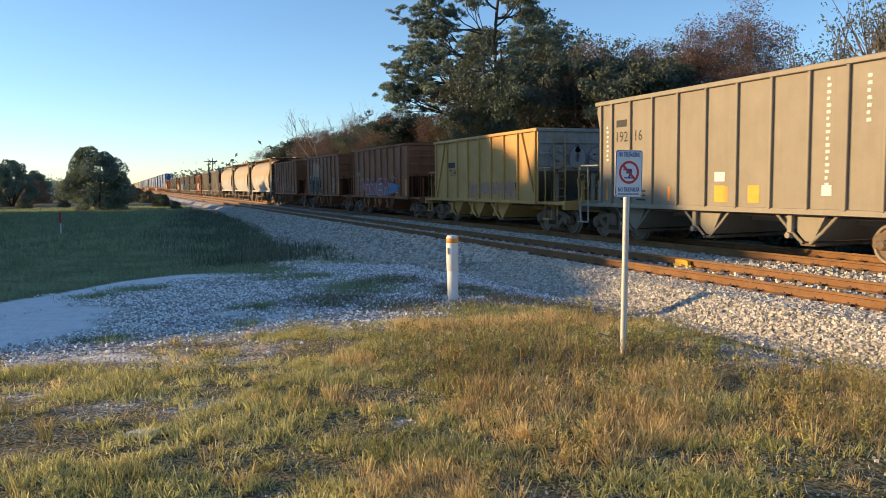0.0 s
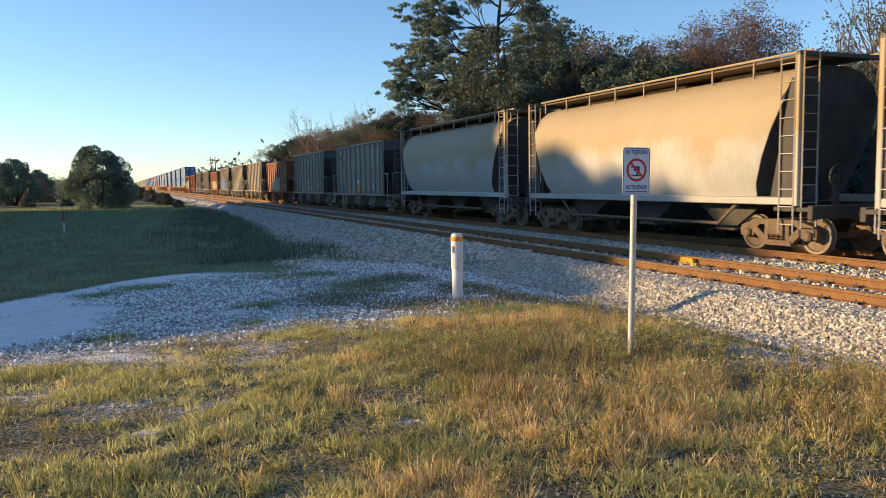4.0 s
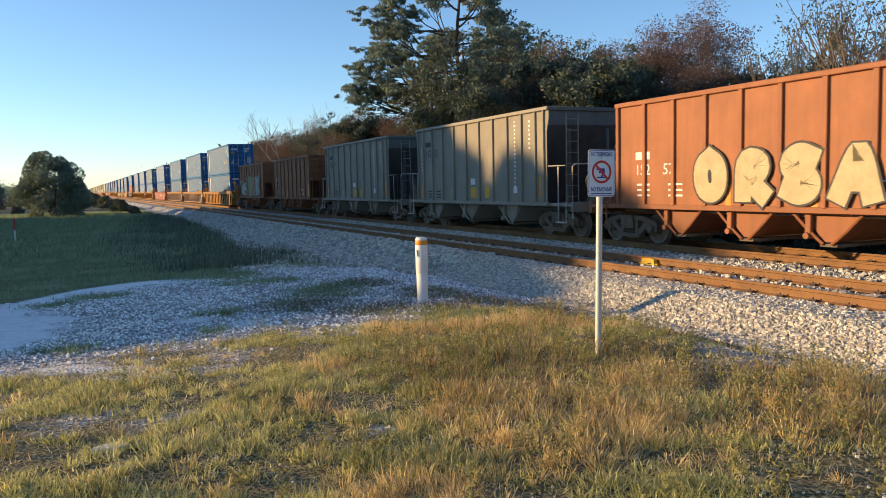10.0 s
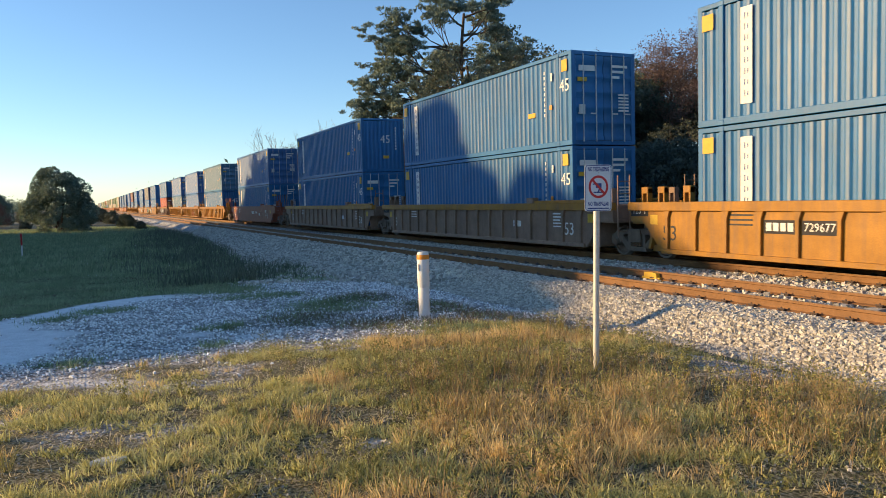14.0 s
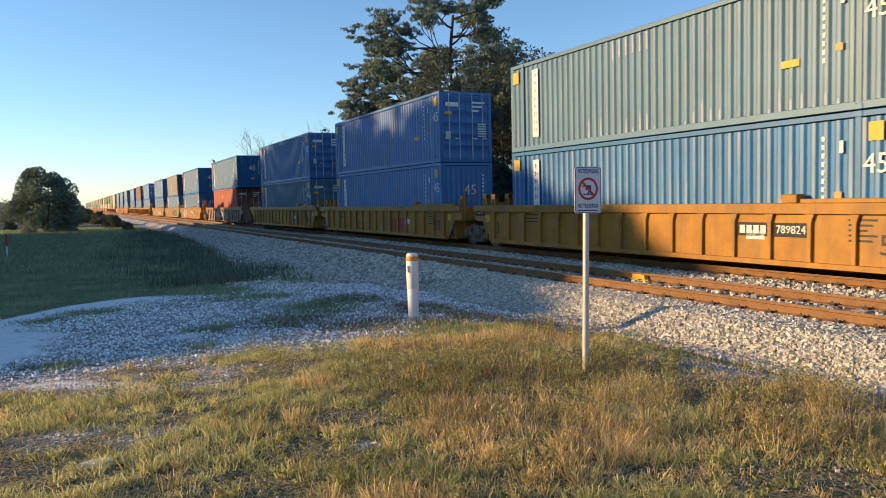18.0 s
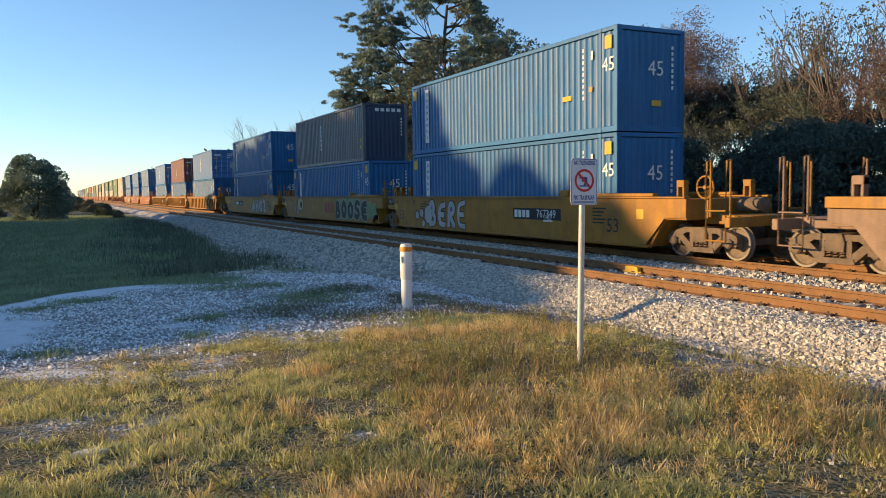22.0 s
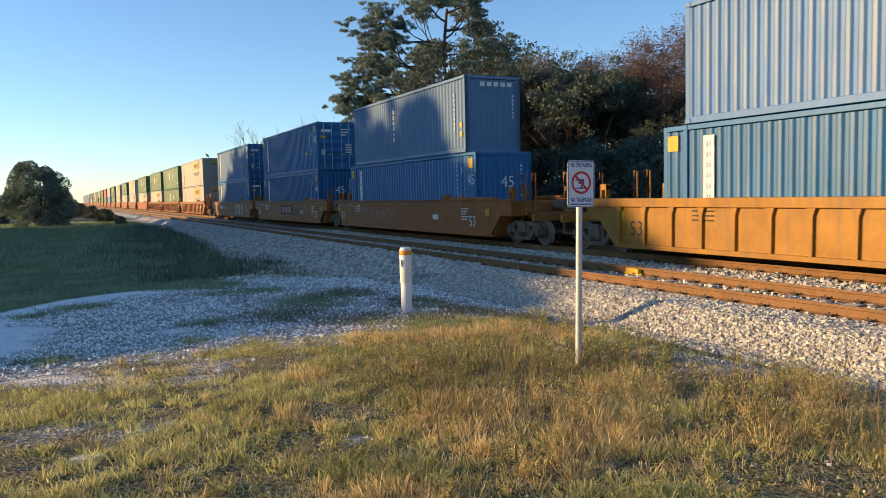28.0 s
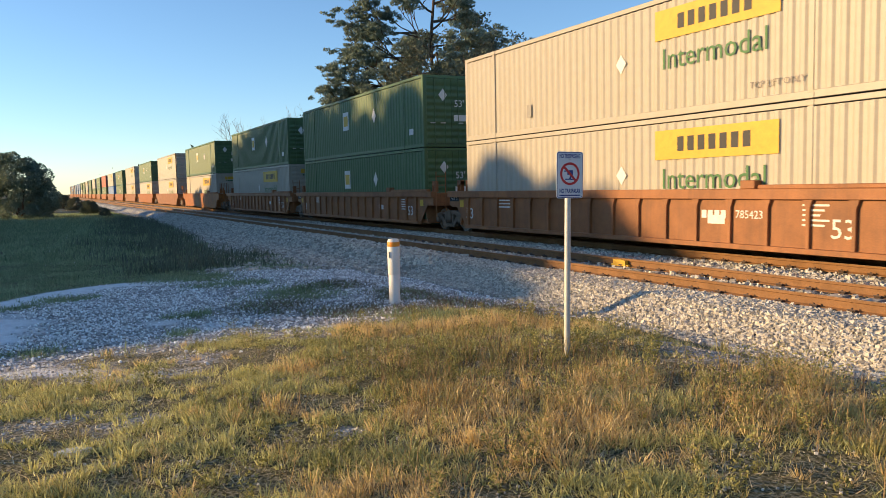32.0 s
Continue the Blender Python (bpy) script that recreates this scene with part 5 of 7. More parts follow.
def gray_marks(car, number, seed):
    mark(car, "reporting_mark", -4.22, -3.72, 3.32, 3.52, -1.533, M["black"], "black company lettering")
    a, b = number.split()
    side_text(car, a, 0.42, -3.97, 3.02, -1.533, M["black"])
    side_text(car, b, 0.42, -3.2, 3.02, -1.533, M["black"])
    for x, z, hgt, m in ((-4.66, 2.9, 1.1, "white"), (3.12, 2.75, 2.3, "white"), (4.05, 3.35, 1.0, "white")):
        k = round(hgt / 0.135)
        marks(car, "company_lettering", [(x - 0.045, x + 0.045 - 0.03 * (j % 3 == 1), z - hgt / 2 + j * hgt / k, z - hgt / 2 + (j + 0.5) * hgt / k) for j in range(k)], -1.533, M[m])
    mark(car, "company_lettering", 3.0, 3.24, 1.4, 1.62, -1.533, M["white"])
    mark(car, "reflector", 4.62, 4.74, 1.25, 1.95, -1.533, M["orange"], "orange reflector strip")
    mark(car, "reflector", -4.72, -4.62, 1.2, 1.75, -1.533, M["orange"], "orange reflector strip")
    for x in (-0.15, 0.95):
        mark(car, "yellow_label", x, x + 0.35, 1.22, 1.62, -1.533, M["sticker"], "yellow stencil label")
    for x in (-1.9, 0.2):
        mark(car, "reflector", x, x + 0.1, 1.22, 1.6, -1.533, M["orange"], "orange reflector strip")
    mark(car, "data_panel", -0.15, 0.2, 1.72, 1.95, -1.533, M["white"])
    marks(car, "stencil_lines", [(-4.0 + q, -3.6 + q, 1.45 - j * 0.12, 1.5 - j * 0.12) for j in range(3) for q in (0.0, 0.75)], -1.533, M["black"])


def brown_marks(car, number):
    mark(car, "reporting_mark", -4.15, -3.6, 2.28, 2.48, -1.533, M["white"], "white company lettering")
    p = number.split()
    side_text(car, p[0], 0.40, -3.87, 2.0, -1.533, M["white"])
    if len(p) > 1:
        side_text(car, p[1], 0.40, -2.9, 2.0, -1.533, M["white"])
    mark(car, "reflector", 4.42, 4.6, 1.15, 2.0, -1.533, M["orange"], "orange reflector strip")
    for x in (-1.0, 1.3):
        mark(car, "reflector", x, x + 0.16, 1.12, 1.6, -1.533, M["orange"], "orange reflector strip")
    mark(car, "data_panel", 2.7, 3.25, 1.3, 1.65, -1.533, M["white"])
    mark(car, "data_panel_centre", 2.735, 3.215, 1.335, 1.615, -1.536, M["brown"])
    marks(car, "stencil_lines", [(-4.1 + q, -3.6 + q, 1.6 - j * 0.14, 1.65 - j * 0.14) for j in range(3) for q in (0.0, 1.2)], -1.533, M["white"])


HOPPERS = [  # position, kind, number
    (-14.72, "g", "192 16"), (-28.3, "y", "7214"), (-41.6, "b", "154 94"), (-54.85, "b", "157 08"), (-68.25, "b", "153 81"),
    (-81.55, "c", ""), (-95.45, "c", ""), (-109.3, "c", ""),
    (-123.2, "g", "194 16"), (-137.15, "g", "195 74"), (-150.65, "b", "151 30"), (-164.2, "g", "194 55"), (-177.8, "g", "193 02"), (-191.57, "g", "192 89"),
    (-205.07, "b", "152 57"), (-218.6, "g", "192 33"), (-232.3, "g", "193 10"), (-245.85, "b", "006"), (-259.25, "b", "154 72")]
seen = set()
CARS = []
for s, kind, number in HOPPERS:
    proto = {"g": GRAY, "b": BROWN, "y": YELLOW, "c": COVERED}[kind]
    CARS.append((line_up(proto, kind in seen, s), kind, number))
    seen.add(kind)
for i, (car, kind, number) in enumerate(CARS):
    if kind == "g":
        gray_marks(car, number, i)
    elif kind == "b":
        brown_marks(car, number)
    elif kind == "y":
        mark(car, "reporting_mark", -3.2, -2.5, 2.42, 2.66, -1.533, M["black"])
        side_text(car, number, 0.36, -2.75, 2.2, -1.533, M["black"])
        graffiti(car, -1.0, 3.2, 1.1, 1.95, -1.55, [S_PINK], M["yellow"], 6, 4)
        mark(car, "data_panel", 3.0, 3.35, 1.45, 1.75, -1.533, M["black"])

graffiti(CARS[1][0], -1.15, 1.25, 2.2, 3.1, -4.785, [M["endgray"]], S_BLUE, 3, 14, "dark blue spray outlines", "SOS", 0.16, 0.03, pose(0, 0, 0, 0, 0, 90))
spray_cloud(CARS[2][0], -3.3, 3.6, 1.13, 1.9, -1.602, S_BLUE, 1)
graffiti(CARS[2][0], -2.6, 2.1, 1.13, 2.2, -1.605, [S_RED], S_SILVER, 4, 1, "red and silver spray lettering", "GREM", 0.13)
graffiti(CARS[2][0], 2.4, 3.3, 1.9, 2.25, -1.605, [M["brown"]], S_PINK, 2, 11)
spray_cloud(CARS[3][0], -2.8, 0.0, 1.9, 3.4, -1.572, S_HAZE, 2)
graffiti(CARS[3][0], -3.8, 0.5, 1.14, 2.5, -1.605, [M["darkshade"]], S_CREAM, 3, 2, "dark spray lettering with cream outlines", "SUL", 0.15, 0.035)
graffiti(CARS[3][0], 3.25, 3.95, 1.7, 2.25, -1.605, [M["brown"]], S_CREAM, 3, 12, letters="SHE")
graffiti(CARS[3][0], 1.4, 1.8, 1.3, 1.9, -1.605, [M["brown"]], S_DARK, 1, 13)
graffiti(CARS[4][0], -2.3, 2.7, 1.15, 2.2, -1.605, [M["brown"]], S_PINK, 5, 3)
spray_cloud(CARS[10][0], -2.3, 2.4, 1.14, 2.3, -1.602, S_HAZE, 5)
graffiti(CARS[10][0], -1.0, 2.15, 1.15, 2.5, -1.605, [S_CYAN], S_CREAM, 4, 5, "pale cyan spray lettering", "LIFE", 0.15, 0.03)
graffiti(CARS[10][0], 4.1, 4.7, 1.2, 1.9, -1.605, [M["brown"]], S_CREAM, 1, 15)
spray_cloud(CARS[13][0], -3.4, 4.75, 1.16, 2.55, -1.602, S_BLUE, 7)
graffiti(CARS[13][0], -3.3, -0.7, 1.17, 2.45, -1.605, [S_BLUE], S_CREAM, 3, 6, "blue spray lettering with pale outlines", "SUN", 0.14, 0.03)
graffiti(CARS[13][0], 0.5, 4.5, 1.17, 2.5, -1.605, [S_DARK], S_RED, 4, 7, "dark spray lettering with red outlines", "LIAE", 0.17, 0.05)
graffiti(CARS[14][0], -2.0, 4.2, 1.14, 2.5, -1.605, [S_CREAM], S_DARK, 5, 8, "cream spray lettering with dark outlines", "ORSAA", 0.2, 0.05)
spray_cloud(CARS[18][0], -3.8, -1.4, 1.14, 2.3, -1.602, S_CYAN, 10)
spray_cloud(CARS[18][0], -0.4, 3.9, 1.14, 2.7, -1.602, S_HAZE, 16)
graffiti(CARS[18][0], -2.6, 3.7, 1.2, 2.9, -1.605, [S_RUST, S_GREEN, S_RUST, S_CYAN], S_CREAM, 4, 10, "rust and green spray lettering with cream outlines", "SERK", 0.12, 0.05)
graffiti(CARS[18][0], -4.6, -3.85, 1.75, 2.8, -1.61, [M["brown"]], S_CREAM, 2, 17)

B, BG, T, LB, R, MA, U, CR, GN, PB = "blue", "bluegray", "teal", "lightblue", "redbox", "maroon", "umber", "cream", "green", "paleblue"
STACKS = [  # position, (length, paint, doors forward) of the upper and lower container
    (-277.84, (45, B, 1), (45, B, 1)), (-296.93, (45, B, 1), (45, B, 1)), (-316.7, (45, B, 0), (45, B, 1)),
    (-340.0, (45, BG, 1), (45, B, 1)),
    (-363.55, (45, T, 1), (45, B, 0)), (-382.95, (45, BG, 1), (45, LB, 0)), (-402.1, (45, BG, 1), (45, T, 1)),
    (-425.35, (45, B, 0), (40, R, 1)),
    (-448.7, (45, B, 0), (45, B, 0)), (-467.7, (40, U, 0), (45, B, 0)), (-487.2, (45, B, 0), (45, B, 0)),
    (-510.67, (40, LB, 1), (45, B, 0)), (-530.1, (40, MA, 1), (45, B, 0)), (-549.1, (40, LB, 1), (45, B, 0)),
    (-572.75, (40, PB, 0), (45, B, 0)), (-592.3, (45, B, 1), (45, B, 0)), (-611.3, (45, B, 1), (45, B, 1)),
    (-634.67, (53, CR, 1), (53, CR, 1)), (-654.35, (53, GN, 1), (53, GN, 1)), (-673.9, (53, GN, 1), (53, CR, 1))]
TAIL = [(GN, CR), (CR, CR), (GN, CR), (CR, CR), (GN, GN), (CR, LB), (R, GN), (GN, GN), (CR, GN), (GN, GN), (CR, CR), (GN, GN), (GN, CR), (LB, B), (LB, LB), (B, B), (U, U), (B, U), (U, U), (U, B)]
STACKS += [(-697.2 - 23.45 * k, (53, a, 1), (53, b, 1)) for k, (a, b) in enumerate(TAIL)]
PAINT_WORDS = {B: "blue", BG: "sun-bleached blue", T: "faded grey-teal", LB: "light blue", R: "red", MA: "maroon", U: "grey-brown", CR: "cream-white", GN: "dark green", PB: "pale blue-grey"}
UNITS = [("wellyellow", 1, "ca"), ("wellbrown", 1, "aa"), ("wellbrown", 1, "ac"), ("wellred", 0, "cc"), ("wellyellow", 1, "ca"), ("wellyellow", 1, "aa"), ("wellyellow", 1, "ac"), ("wellbrown", 1, "cc"),
         ("wellyellow", 0, "ca"), ("wellyellow", 0, "aa"), ("wellyellow", 0, "ac"), ("wellyellow", 1, "ca"), ("wellyellow", 1, "aa"), ("wellyellow", 1, "ac"), ("wellrust", 0, "ca"), ("wellrust", 0, "aa"), ("wellrust", 0, "ac"),
         ("welldark", 1, "ca"), ("welldark", 1, "aa"), ("welldark", 1, "ac")]
WELL_WORDS = {"wellbrown": "grimy yellow-brown", "wellyellow": "yellow-orange", "wellred": "red-brown", "wellrust": "rust-orange", "welldark": "dark rusty"}
PROTO = {}


def place_container(spec, s, z, near):
    feet, paint, doors = spec
    key = (feet, paint, doors, near)
    m = pose(s, FAR_TRACK, z)
    if key in PROTO:
        ob = copy_thing(PROTO[key], m)
    else:
        length = {45: 13.716, 40: 12.192, 53: 16.15}[feet]
        ob = container(length, M[paint], bool(doors), near, 2.59 if feet == 53 else 2.438, {U: M["navy"], R: M["maroon"]}.get(paint), "domestic" if feet == 53 else "box", worn_sheen_crests(paint) if paint in (B, BG, T, LB, PB, U) else None)
        kind = {45: "corrugated high-cube", 40: "corrugated", 53: "ribbed long domestic"}[feet]
        tagged(ob, "%s %s steel container %s" % (PAINT_WORDS[paint], kind, "with its doors forward" if doors else "with its blank end forward"))
        PROTO[key] = ob
        ob.matrix_basis = m
        box_marks(ob, feet, paint, doors, near)
    MOVERS.append((ob, s, z))
    return ob


def box_marks(ob, feet, paint, doors, near):
    """Stickers, numbers and lettering on the near side and the forward end."""
    hw, hl = (1.219, 6.858) if feet == 45 else (1.219, 6.096) if feet == 40 else (1.295, 8.075)
    y = -hw - 0.002
    crests = [(-hl + 0.12 + (2 * hl - 0.24) / round((2 * hl - 0.24) / 0.278) * (k + 0.14), k) for k in range(round((2 * hl - 0.24) / 0.278))]
    if paint == T:
        # paint flaked off the crests in ragged runs
        g, r = Geo(), random.Random(feet + doors)
        for x, k in crests:
            if r.random() < 0.6 and x > -3:
                z1 = 0.2 + 0.75 * r.random() ** 2 * (1 + 0.3 * math.sin(x))
                g.prism([(x - 0.035, 0.15), (x + 0.035, 0.15), (x + 0.03, z1 * 0.6), (x + 0.008, z1), (x - 0.03, z1 * 0.8)], "y", -hw + 0.008, -hw + 0.011)
            if -1.6 < x < 0.2:
                g.prism([(x - 0.035, 2.72), (x + 0.035, 2.72), (x + 0.032, 2.3 - 0.25 * r.random()), (x - 0.032, 2.25)], "y", -hw + 0.008, -hw + 0.011)
        part("flaked_paint", g, M["flake"], ob, "pale flaked runs in the paint")
    if paint == PB:
        # older blue paint laid bare in the hollows
        g, r = Geo(), random.Random(9)
        for x, k in crests:
            for a, b, z0, z1 in ((-2.3, -0.2, 0.16, 0.85), (0.5, 2.6, 0.55, 1.3)):
                if a < x < b:
                    g.box(x + 0.1, x + 0.18, -hw + 0.049, -hw + 0.053, z0 + 0.1 * r.random(), z1 - 0.2 * r.random())
                    g.box(x + 0.02, x + 0.035, -hw + 0.008, -hw + 0.011, z0 + 0.1 * r.random(), z1 - 0.2 * r.random())
        part("bare_paint", g, M["blue"], ob, "older blue paint showing through")
    if feet == 45:
        mark(ob, "lettering_panel", -5.50, -5.16, 0.42, 2.6, y, M["white"], "white panel with upright dark lettering")
        marks(ob, "panel_lettering", [(-5.39, -5.36, 0.58 + j * 0.25, 0.72 + j * 0.25) for j in range(8)] + [(-5.30, -5.27, 0.60 + j * 0.25, 0.70 + j * 0.25) for j in range(8)], y - 0.003, M["signblue"])
        mark(ob, "yellow_label", -6.7, -6.34, 2.28, 2.66, y, M["sticker"], "yellow square label")
        mark(ob, "yellow_label", 6.32, 6.62, 2.3, 2.66, y, M["sticker"], "yellow square label")
        side_text(ob, "45", 0.55, 6.48, 1.85, y, M["white"])
        marks(ob, "code_lettering", [(5.3, 5.36, 1.0 + j * 0.17, 1.1 + j * 0.17) for j in range(9)] + [(5.7, 5.78, 2.1, 2.35)], y, M["white"])
        mark(ob, "warning_label", 4.3, 4.75, 1.05, 1.2, y, M["sticker"], "yellow warning label")
        mark(ob, "warning_label", 5.6, 5.75, 1.2, 1.34, y, M["orange"], "orange warning label")
    elif feet == 40:
        marks(ob, "company_lettering", [(-0.95, -0.75, 0.85 + j * 0.25, 1.03 + j * 0.25) for j in range(6)], y, M["white"])
        marks(ob, "code_lettering", [(5.2, 5.26, 0.9 + j * 0.18, 1.0 + j * 0.18) for j in range(8)], y, M["white"])
        for z in (0.6, 0.95):
            mark(ob, "warning_label", 5.65, 5.85, z, z + 0.2, y, M["sticker"], "yellow warning label")
    elif paint == CR:
        mark(ob, "company_panel", 1.68, 5.37, 1.86, 2.58, y, M["sticker"], "yellow company panel")
        marks(ob, "company_lettering", [(2.45 + j * 0.33, 2.66 + j * 0.33, 2.05, 2.4) for j in range(7)], y - 0.004, M["black"])
        side_text(ob, "Intermodal", 0.72, 3.5, 1.36, y, M["letgreen"])
        side_text(ob, "TOP LIFT ONLY", 0.2, 5.3, 0.42, y, M["umber"])
        part("diamond_label", Geo().prism([(0.2, 1.5), (0.4, 1.75), (0.6, 1.5), (0.4, 1.25)], "y", y - 0.003, y), M["white"], ob)
        mark(ob, "data_panel", -4.1, -3.85, 0.5, 0.9, y, M["endgray"])
    elif paint == GN:
        mark(ob, "company_panel", -1.3, -0.5, 1.3, 2.2, y, M["white"], "white company panel")
        mark(ob, "company_panel_centre", -1.2, -0.6, 1.5, 2.0, y - 0.004, M["sticker"])
        part("diamond_label", Geo().prism([(2.6, 1.7), (2.85, 2.05), (3.1, 1.7), (2.85, 1.35)], "y", y - 0.003, y), M["white"], ob)
        mark(ob, "code_letter", 6.7, 7.1, 0.55, 0.8, y, M["white"])
    if not near:
        return
    x = hl + 0.004
    if doors and feet != 53:
        end_mark(ob, "company_plate", -0.95, -0.35, 2.28, 2.45, x, M["white"])
        end_marks(ob, "code_lettering", [(0.28, 0.9 - 0.15 * j, 2.42 - j * 0.17, 2.5 - j * 0.17) for j in range(3)] + [(0.55, 0.95, 1.55 - j * 0.1, 1.6 - j * 0.1) for j in range(6)], x, M["white"])
        end_mark(ob, "door_label", -0.95, -0.72, 0.95, 1.25, x, M["galv"])
        end_mark(ob, "yellow_label", -1.0, -0.65, 1.95, 2.08, x, M["sticker"])
    elif feet == 45:
        end_text(ob, "45", 0.6, 0.15, 1.75, x, M["white"])
        end_mark(ob, "yellow_label", 0.0, 0.34, 0.72, 0.88, x, M["sticker"])
        end_marks(ob, "code_lettering", [(0.72, 0.79, 1.2 + j * 0.16, 1.3 + j * 0.16) for j in range(8)], x, M["white"])
    elif feet == 40:
        end_marks(ob, "company_lettering", [(-0.55 + j * 0.3, -0.35 + j * 0.3, 2.5, 2.66) for j in range(5)] + [(0.85, 0.92, 1.3 + j * 0.16, 1.4 + j * 0.16) for j in range(6)], x, M["white"])
    elif paint == CR:
        end_mark(ob, "company_panel", -0.5, 0.3, 2.35, 2.6, x, M["sticker"])
        end_mark(ob, "company_lettering", -0.4, 0.2, 2.18, 2.28, x, M["green"])
    elif paint == GN:
        part("diamond_label", Geo().prism([(-0.6, 2.1), (-0.4, 2.35), (-0.2, 2.1), (-0.4, 1.85)], "x", x, x + 0.003), M["white"], ob)
        end_text(ob, "53'", 0.4, 0.35, 1.75, x, M["white"])
        end_mark(ob, "company_plate", 0.1, 0.85, 1.05, 1.3, x, M["white"])


WELL_PROTO = {}
WELLS = []
for i, (s, up, down) in enumerate(STACKS):
    near = i < 21
    paint, ribbed, ends = UNITS[i] if i < len(UNITS) else (("wellrust", "welldark")[i % 2], 0, "cc")
    key = (paint, ribbed, ends, near)
    m = pose(s, FAR_TRACK, 0)
    if key in WELL_PROTO:
        car = copy_thing(WELL_PROTO[key], m)
    else:
        car = WELL_PROTO[key] = well("well_wagon", "%s %s well wagon carrying stacked containers" % (WELL_WORDS[paint], "ribbed" if ribbed else "smooth-sided"), M[paint], bool(ribbed), ends[0], ends[1], not near, M["wellyellow"] if paint == "wellbrown" else None)
        car.matrix_basis = m
    MOVERS.append((car, s, 0.0))
    WELLS.append(car)
    place_container(down, s, 0.41, near)
    place_container(up, s, 3.335, near)


# lettering and graffiti of the well wagons
def well_marks(car, ribbed, number, dark=False, rear="c", at=2.0):
    y = -1.475 if not ribbed else -1.474
    ink = M["white"] if dark else M["black"]
    side_text(car, "53", 0.55, 7.0, 0.72, y, ink)
    side_text(car, "53", 0.55, -7.6, 0.72, y, ink)
    for x, words in ((-8.1, "53"), (-6.9, "48"), (-6.3, "45"), (-5.2, "40")) if not ribbed else ():
        mark(car, "length_tick", x - 0.02, x + 0.02, 1.2, 1.38, y, ink)
        side_text(car, words, 0.17, x + 0.17, 1.3, y, ink)
    if number and ribbed:
        bay = 0.994
        at = -7.65 + bay * (round((at + 0.45 + 7.65) / bay - 0.5) + 0.5)
        for q in (-bay, 0) if not dark else ():
            mark(car, "number_panel", at + q - 0.42, at + q + 0.42, 0.82, 1.12, y, M["dark"], "dark number panel")
        side_text(car, number, 0.25, at, 0.97, y - 0.003, M["white"])
        marks(car, "reporting_mark", [(at - bay - 0.36 + j * 0.19, at - bay - 0.22 + j * 0.19, 0.88, 1.06) for j in range(4)], y - 0.003, M["white"])
    elif number:
        if not dark:
            mark(car, "number_panel", at - 1.5, at + 1.25, 0.80, 1.16, y, M["dark"], "dark number panel")
        side_text(car, number, 0.36, at + 0.45, 0.98, y - 0.003, M["white"])
        marks(car, "reporting_mark", [(at - 1.4 + j * 0.24, at - 1.22 + j * 0.24, 0.86, 1.1) for j in range(4)], y - 0.003, M["white"])
    marks(car, "stencil_lines", [(6.1, 6.1 + 0.6 - 0.1 * (j % 3), 1.18 - j * 0.1, 1.22 - j * 0.1) for j in range(5)] + [(-5.6, -4.9, 1.2 - j * 0.11, 1.24 - j * 0.11) for j in range(3)], y, ink)
    for x in (8.1, -8.2):
        mark(car, "reflector", x - 0.14, x + 0.14, 0.95, 1.2, y, M["sticker"], "yellow reflector patch")
    if rear == "a":
        mark(car, "capacity_plate", -9.12, -8.42, 1.16, 1.44, y, M["dark"])
        side_text(car, "125 T", 0.24, -8.77, 1.30, y - 0.003, M["white"])
    mark(car, "white_panel", 3.6, 4.1, 0.75, 0.95, y, M["white"])


NUMBERS = ["729677", "", "", "527154", "789824", "", "", "", "767349", "", "767349", "", "", "788429", "", "", "723974", "785423", "", ""]
NUMBER_AT = {0: -3.5, 4: 4.3, 8: 3.3, 10: -3.4, 16: -3.3, 17: 4.4}
for i, num in enumerate(NUMBERS):
    well_marks(WELLS[i], UNITS[i][1], num, UNITS[i][0] in ("welldark", "wellred", "wellbrown", "wellrust"), UNITS[i][2][1], NUMBER_AT.get(i, 2.0))
for i, x0, x1, n, fill, line, seed, words, fat in (
        (9, 2.2, 7.2, 5, S_DARK, S_SILVER, 21, "BOOSE", 0.15), (10, 1.2, 6.0, 4, S_SILVER, S_DARK, 23, "AHOZ", 0.14), (8, -4.8, -1.5, 4, S_SILVER, M["darkshade"], 24, "BERE", 0.12),
        (14, -5.4, 0.0, 7, M["wellrust"], S_PINK, 25, "", 0), (15, -4.8, -2.3, 3, M["wellrust"], S_PINK, 29, "", 0), (15, 2.2, 4.5, 3, M["wellrust"], S_DARK, 31, "", 0),
        (16, 1.9, 5.6, 3, S_CREAM, M["darkshade"], 27, "SUR", 0.26), (16, -2.0, 1.4, 4, M["wellrust"], S_PINK, 32, "", 0), (7, -3.4, 3.0, 6, S_SILVER, M["wellbrown"], 28, "", 0.105), (3, 4.3, 6.6, 3, M["wellred"], S_PINK, 30, "", 0)):
    yy = -1.485 if not UNITS[i][1] else -1.525
    graffiti(WELLS[i], x0, x1, 0.32, 1.42, yy, [fill], line, n, seed, "", words, fat or 0.105, 0.04)
mark(WELLS[15], "company_panel", -1.1, 1.85, 0.66, 1.26, -1.475, M["darkshade"], "dark company panel")
for car, x0, x1, z0, z1, y, m in ((WELLS[15], -0.85, 1.6, 0.76, 1.16, -1.479, S_PINK), (WELLS[9], 0.35, 2.0, 0.62, 1.2, -1.476, S_RED), (WELLS[5], 1.67, 3.60, 0.42, 1.0, -1.475, S_RED)):
    for j in range(3):
        mark(car, "company_lettering", x0 + (x1 - x0) * j / 3, x0 + (x1 - x0) * (j + 0.78) / 3, z0, z1, y, m)
spray_cloud(WELLS[9], 1.9, 8.3, 0.28, 1.44, -1.483, S_GREEN, 33)


